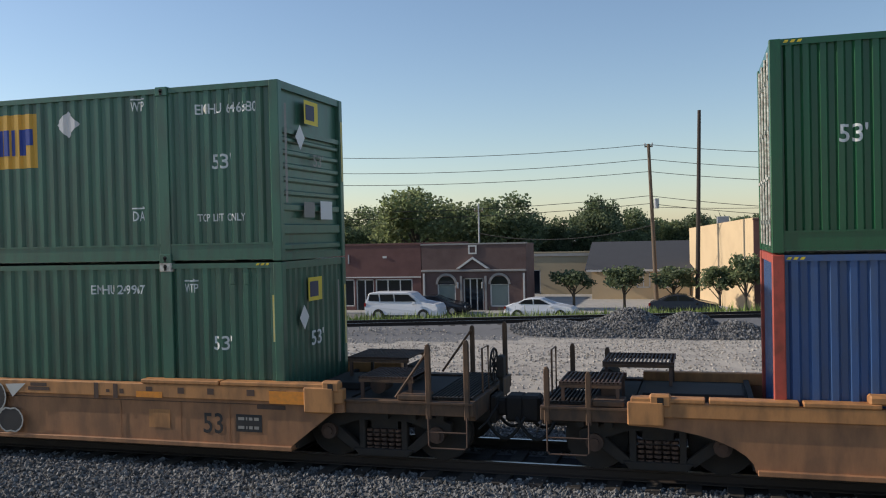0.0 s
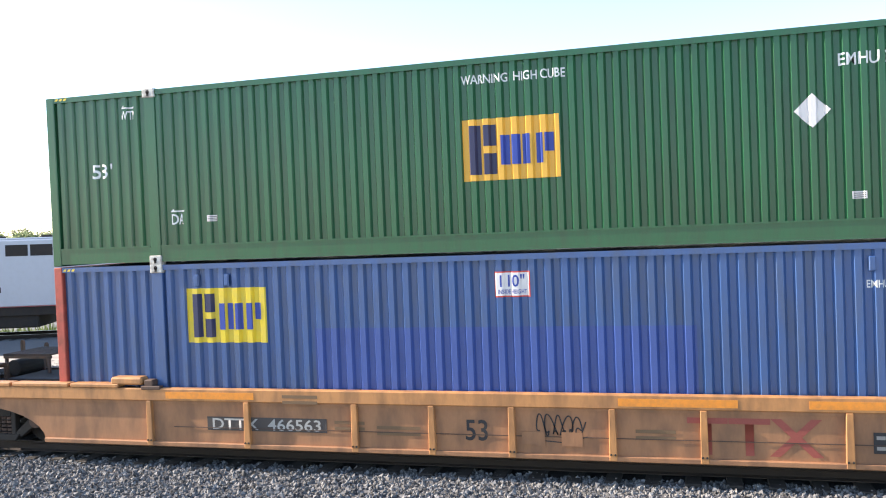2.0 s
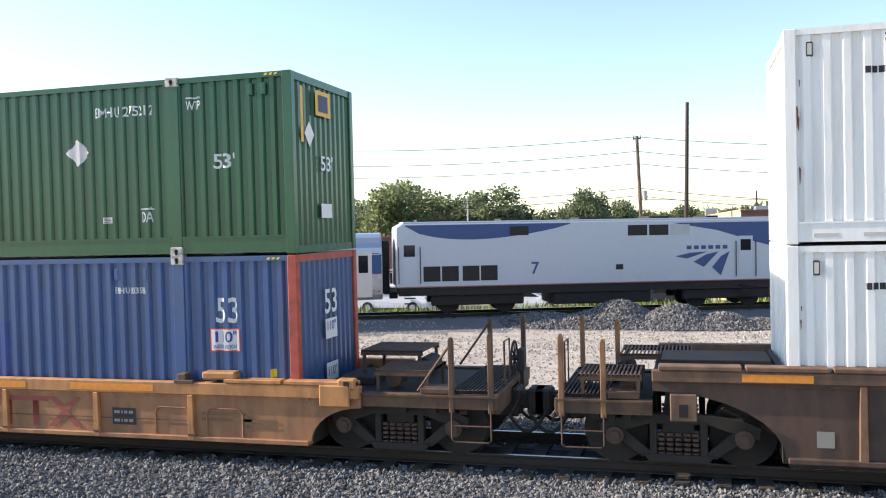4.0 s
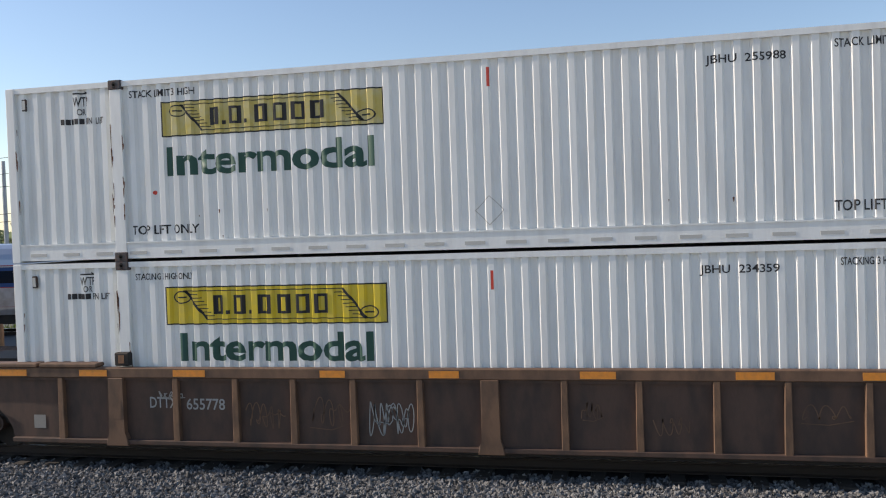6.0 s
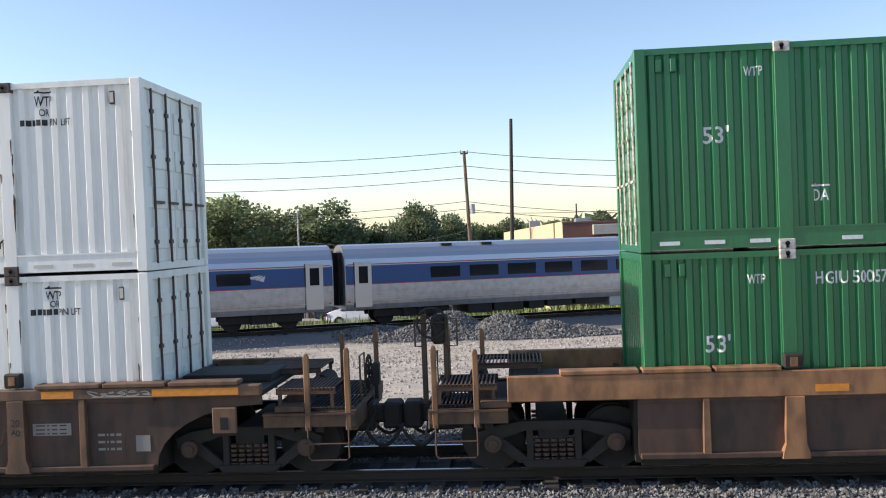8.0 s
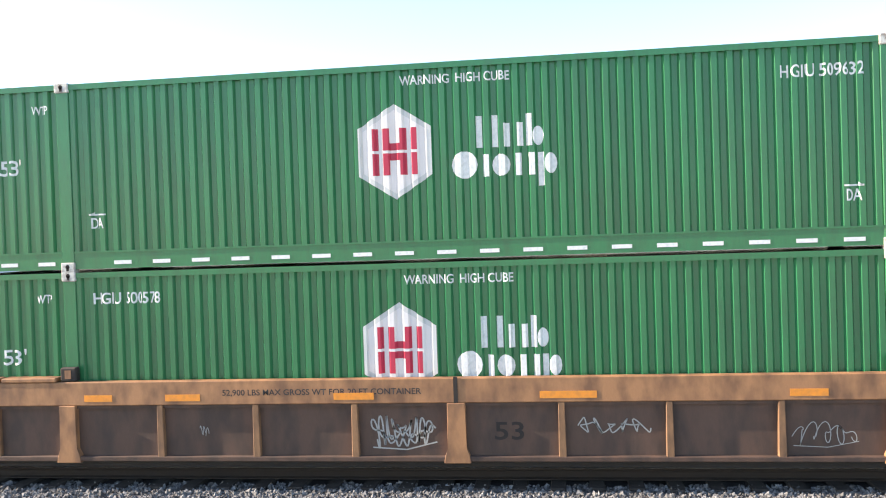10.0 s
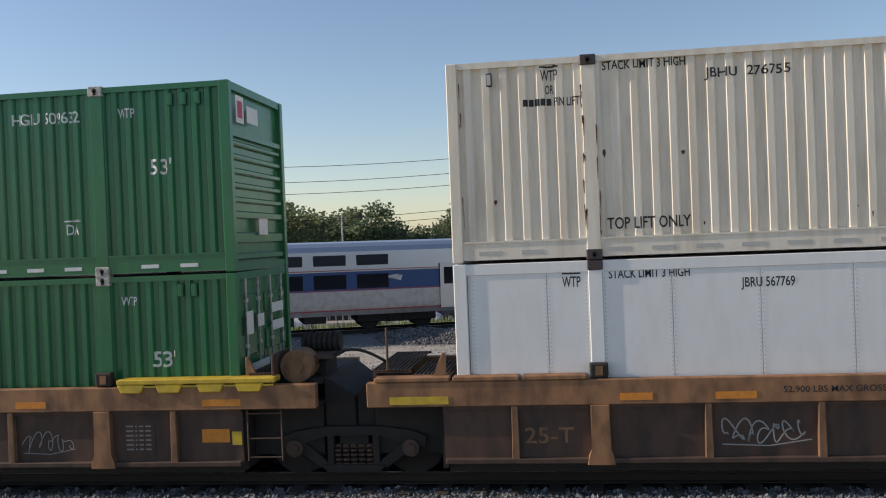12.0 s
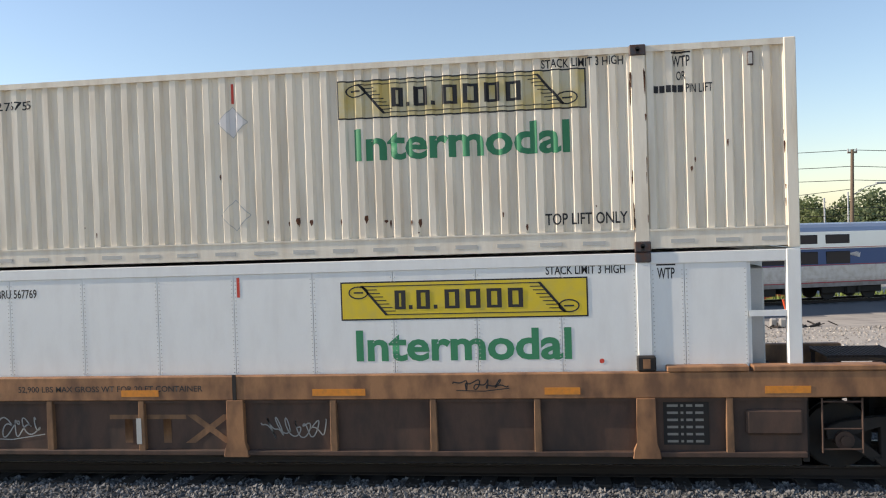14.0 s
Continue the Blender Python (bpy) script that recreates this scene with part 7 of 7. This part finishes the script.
bm = B()
cyl(bm, (-3.5, 1.2, 4.4), (1.5, 1.2, 3.5), .3, 10)
part("boom", bm, TRIM, mc)
wheel_set(mc, (1.0, 4.4), 2.4, .55)


# ---- trees ----
def tree_mesh(seed, h, r, leaves, size, low=.34):
    """Trunk with limbs, and a crown of leaf clumps with gaps."""
    q = np.random.default_rng(seed)
    bm = B()
    top = h * .55
    cyl(bm, (0, 0, -.3), (0, 0, top), .045 * h * .6, 8, .02 * h)
    tips = []
    for k in range(8):
        a = k * 2.4 + q.uniform(-.3, .3)
        z0 = h * q.uniform(.25, .5)
        e = (math.cos(a) * r * q.uniform(.4, .75), math.sin(a) * r * q.uniform(.4, .75), h * q.uniform(max(.5, low), .85))
        cyl(bm, (0, 0, z0), e, .014 * h, 5, .005 * h)
        tips.append(e)
    tm = bpy.data.meshes.new("trunk")
    bm.to_mesh(tm)
    bm.free()
    tm.materials.append(BARK)
    blobs = [(np.array(e), r * q.uniform(.28, .46)) for e in tips]
    for k in range(13):
        a, zz = q.uniform(0, 6.28), q.uniform(low, .93)
        w = r * .8 * math.sqrt(max(.05, 1 - ((zz - .6) / .45) ** 2)) * q.uniform(.35, 1)
        blobs.append((np.array((math.cos(a) * w, math.sin(a) * w, h * zz)), r * q.uniform(.2, .42)))
    vs, fs = [], []
    for c, br in blobs:
        m = int(leaves / len(blobs) * (br / (r * .33)) ** 2)
        d = q.normal(size=(m, 3))
        d /= np.linalg.norm(d, axis=1)[:, None]
        p = c + d * br * (q.random((m, 1)) ** .4) * np.array((1, 1, .8)) * q.uniform(.75, 1.2, (m, 1))
        u = q.normal(size=(m, 3))
        u /= np.linalg.norm(u, axis=1)[:, None]
        w = np.cross(u, q.normal(size=(m, 3)))
        w /= np.linalg.norm(w, axis=1)[:, None]
        s = size * q.uniform(.6, 1.3, (m, 1))
        for P, U, Wv in zip(p, u * s, w * s * .7):
            k = len(vs)
            vs += [tuple(P - U), tuple(P + Wv), tuple(P + U), tuple(P - Wv)]
            fs.append((k, k + 1, k + 2, k + 3))
    cm = bpy.data.meshes.new("crown")
    cm.from_pydata(vs, [], fs)
    return tm, cm


KINDS = [tree_mesh(21 + k, 10, 4.3, 8200, .175) for k in range(4)]
SMALL = [tree_mesh(40 + k, 10, 3.9, 1500, .34, .60) for k in range(3)]


def tree(x, y, z0, h, w, kind, leaf, rot, label="broad-crowned green tree"):
    ob = thing("tree", label, "tree", pose(x, y, z0, 0, 0, rot), "trees behind the street")
    ob.scale = (w / 4.3, w / 4.3, h / 10)
    tm, cm = kind
    t = new("trunk", tm)
    t.parent = ob
    key = (cm.name, leaf)
    if key not in tree.made:
        k = cm.copy()
        k.materials.clear()
        k.materials.append(LEAVES[leaf])
        tree.made[key] = k
    cr = new("crown", tree.made[key])
    cr.parent = ob


tree.made = {}
q = random.Random(12)
SPOTS = [(-27.5, 84, 11.0, 5.6, 1), (-19, 84, 9.7, 4.8, 0), (-23.5, 92, 8.0, 4.2, 2), (-15.5, 90, 7.2, 3.6, 2), (-12.4, 88, 7.9, 3.0, 2), (-10.2, 90, 9.4, 3.2, 2), (-7.6, 95, 8.0, 3.6, 0), (-4.5, 98, 7.4, 3.4, 1), (-1.0, 100, 7.8, 3.4, 2),
         (29.5, 86, 8.6, 4.6, 0), (25, 92, 8.0, 4.2, 1), (34, 90, 8.2, 4.4, 2), (20, 95, 7.6, 4.0, 2), (15, 98, 7.4, 3.8, 0), (10.5, 100, 7.8, 3.6, 2), (6.0, 104, 7.6, 3.4, 2), (40, 88, 8.5, 4.6, 0), (46, 90, 8.0, 4.4, 2), (53, 92, 9.0, 5, 0), (60, 95, 9.0, 5, 2), (3, 108, 7.4, 3.5, 0)]
for k in range(30):
    x = -34 - k * 3.1
    SPOTS.append((x, 96 + q.uniform(-8, 8), q.uniform(5.5, 9.0), q.uniform(3.4, 5.2), q.choice((0, 1, 2, 0))))
for k in range(16):
    SPOTS.append((-40 - k * 5.5, 76 + q.uniform(-2, 3), q.uniform(6.0, 9.0), q.uniform(3.2, 4.6), q.choice((0, 1, 1))))
SPOTS += [(-36.0, 86, 7.6, 3.8, 1), (-43.0, 85, 10.2, 4.2, 0), (-56, 84, 11.0, 4.8, 1)]
for k, (x, y, h, w, lf) in enumerate(SPOTS):
    tree(x, y, STREET - .2, h, w, KINDS[k % 4], lf, k * 67 % 360, ("broad-crowned green tree behind the street", "light green tree in full leaf", "dark green tree with a ragged crown")[lf])
for x, y, h in ((-8.9, 63.2, 3.1), (-5.3, 63.0, 3.2), (-1.95, 63.4, 3.1), (1.1, 61.0, 3.2), (2.7, 60.2, 3.9), (13.0, 60.5, 3.6)):
    tree(x, y, STREET, h + .1, 1.75 if x < 0 else 1.5, SMALL[int(abs(x * 7)) % 3], 0 if x > 0 else 2, x * 40, "small round street tree on a thin trunk")
# far woods close the view
bm = B()
fr = np.random.default_rng(9)
vs, fs = [], []
for k in range(14000):
    a = fr.uniform(-1.25, 1.15)
    d = fr.uniform(118, 150)
    x, y = -d * math.sin(-a), d * math.cos(a)
    hgt = 6.5 + 2.2 * noise.noise((a * 14, d * .02, 0))
    z = STREET + hgt * fr.random() ** .8
    u, w = fr.normal(size=3) * .55, fr.normal(size=3) * .55
    i = len(vs)
    vs += [(x - u[0], y - u[1], z - u[2]), (x + w[0], y + w[1], z + w[2]), (x + u[0], y + u[1], z + u[2]), (x - w[0], y - w[1], z - w[2])]
    fs.append((i, i + 1, i + 2, i + 3))
bm.free()
me = bpy.data.meshes.new("far_woods")
me.from_pydata(vs, [], fs)
me.materials.append(LEAVES[2])
tagged(new("far_woods", me), "distant band of dark green woods", "woods", kind="stuff")


# ---- what moves ----
def motions():
    """The freight train runs to the left, the passenger train to the right."""
    walk(passing_car, [(t, pose(x, 59.2, STREET)) for t, x in ((0.0, -20.6), (0.5, -13.5), (1.0, -9.4), (1.5, -8.4), (14.0, -8.4))])
    walk(following_car, [(t, pose(x, 59.2, STREET)) for t, x in ((0.0, -38.0), (1.0, -30.0), (2.0, -22.4), (3.0, -15.6), (3.6, -14.0), (14.0, -14.0))])
    run = [(0, 0), (.5, 2.85), (1, 5.76), (1.5, 8.67), (2, 11.55), (2.5, 14.42), (3.3, 19.0), (4.2, 24.16), (5, 28.74), (5.5, 31.61), (6, 34.47), (6.5, 37.32), (7, 40.17), (8.2, 47.0), (9.5, 54.37), (10, 57.20), (10.5, 60.04),
           (11, 62.89), (11.5, 65.74), (12, 68.59), (12.5, 71.43), (13, 74.29), (13.5, 77.16), (14, 80.05)]
    for ob in FREIGHT:
        x, y, z = ob.location
        walk(ob, [(t, pose(x - s, y, z)) for t, s in run])
    way = [(0.0, -97.6), (1.0, -83.4), (2.0, -69.0), (3.5, -47.6), (5.0, -26.2), (7.0, 2.7), (9.0, 31.4), (11.0, 59.8), (12.0, 73.4), (13.0, 86.0), (14.0, 98.2)]
    for ob, off in PASSENGER:
        walk(ob, [(t, pass_pose(s + off)) for t, s in way])


motions()
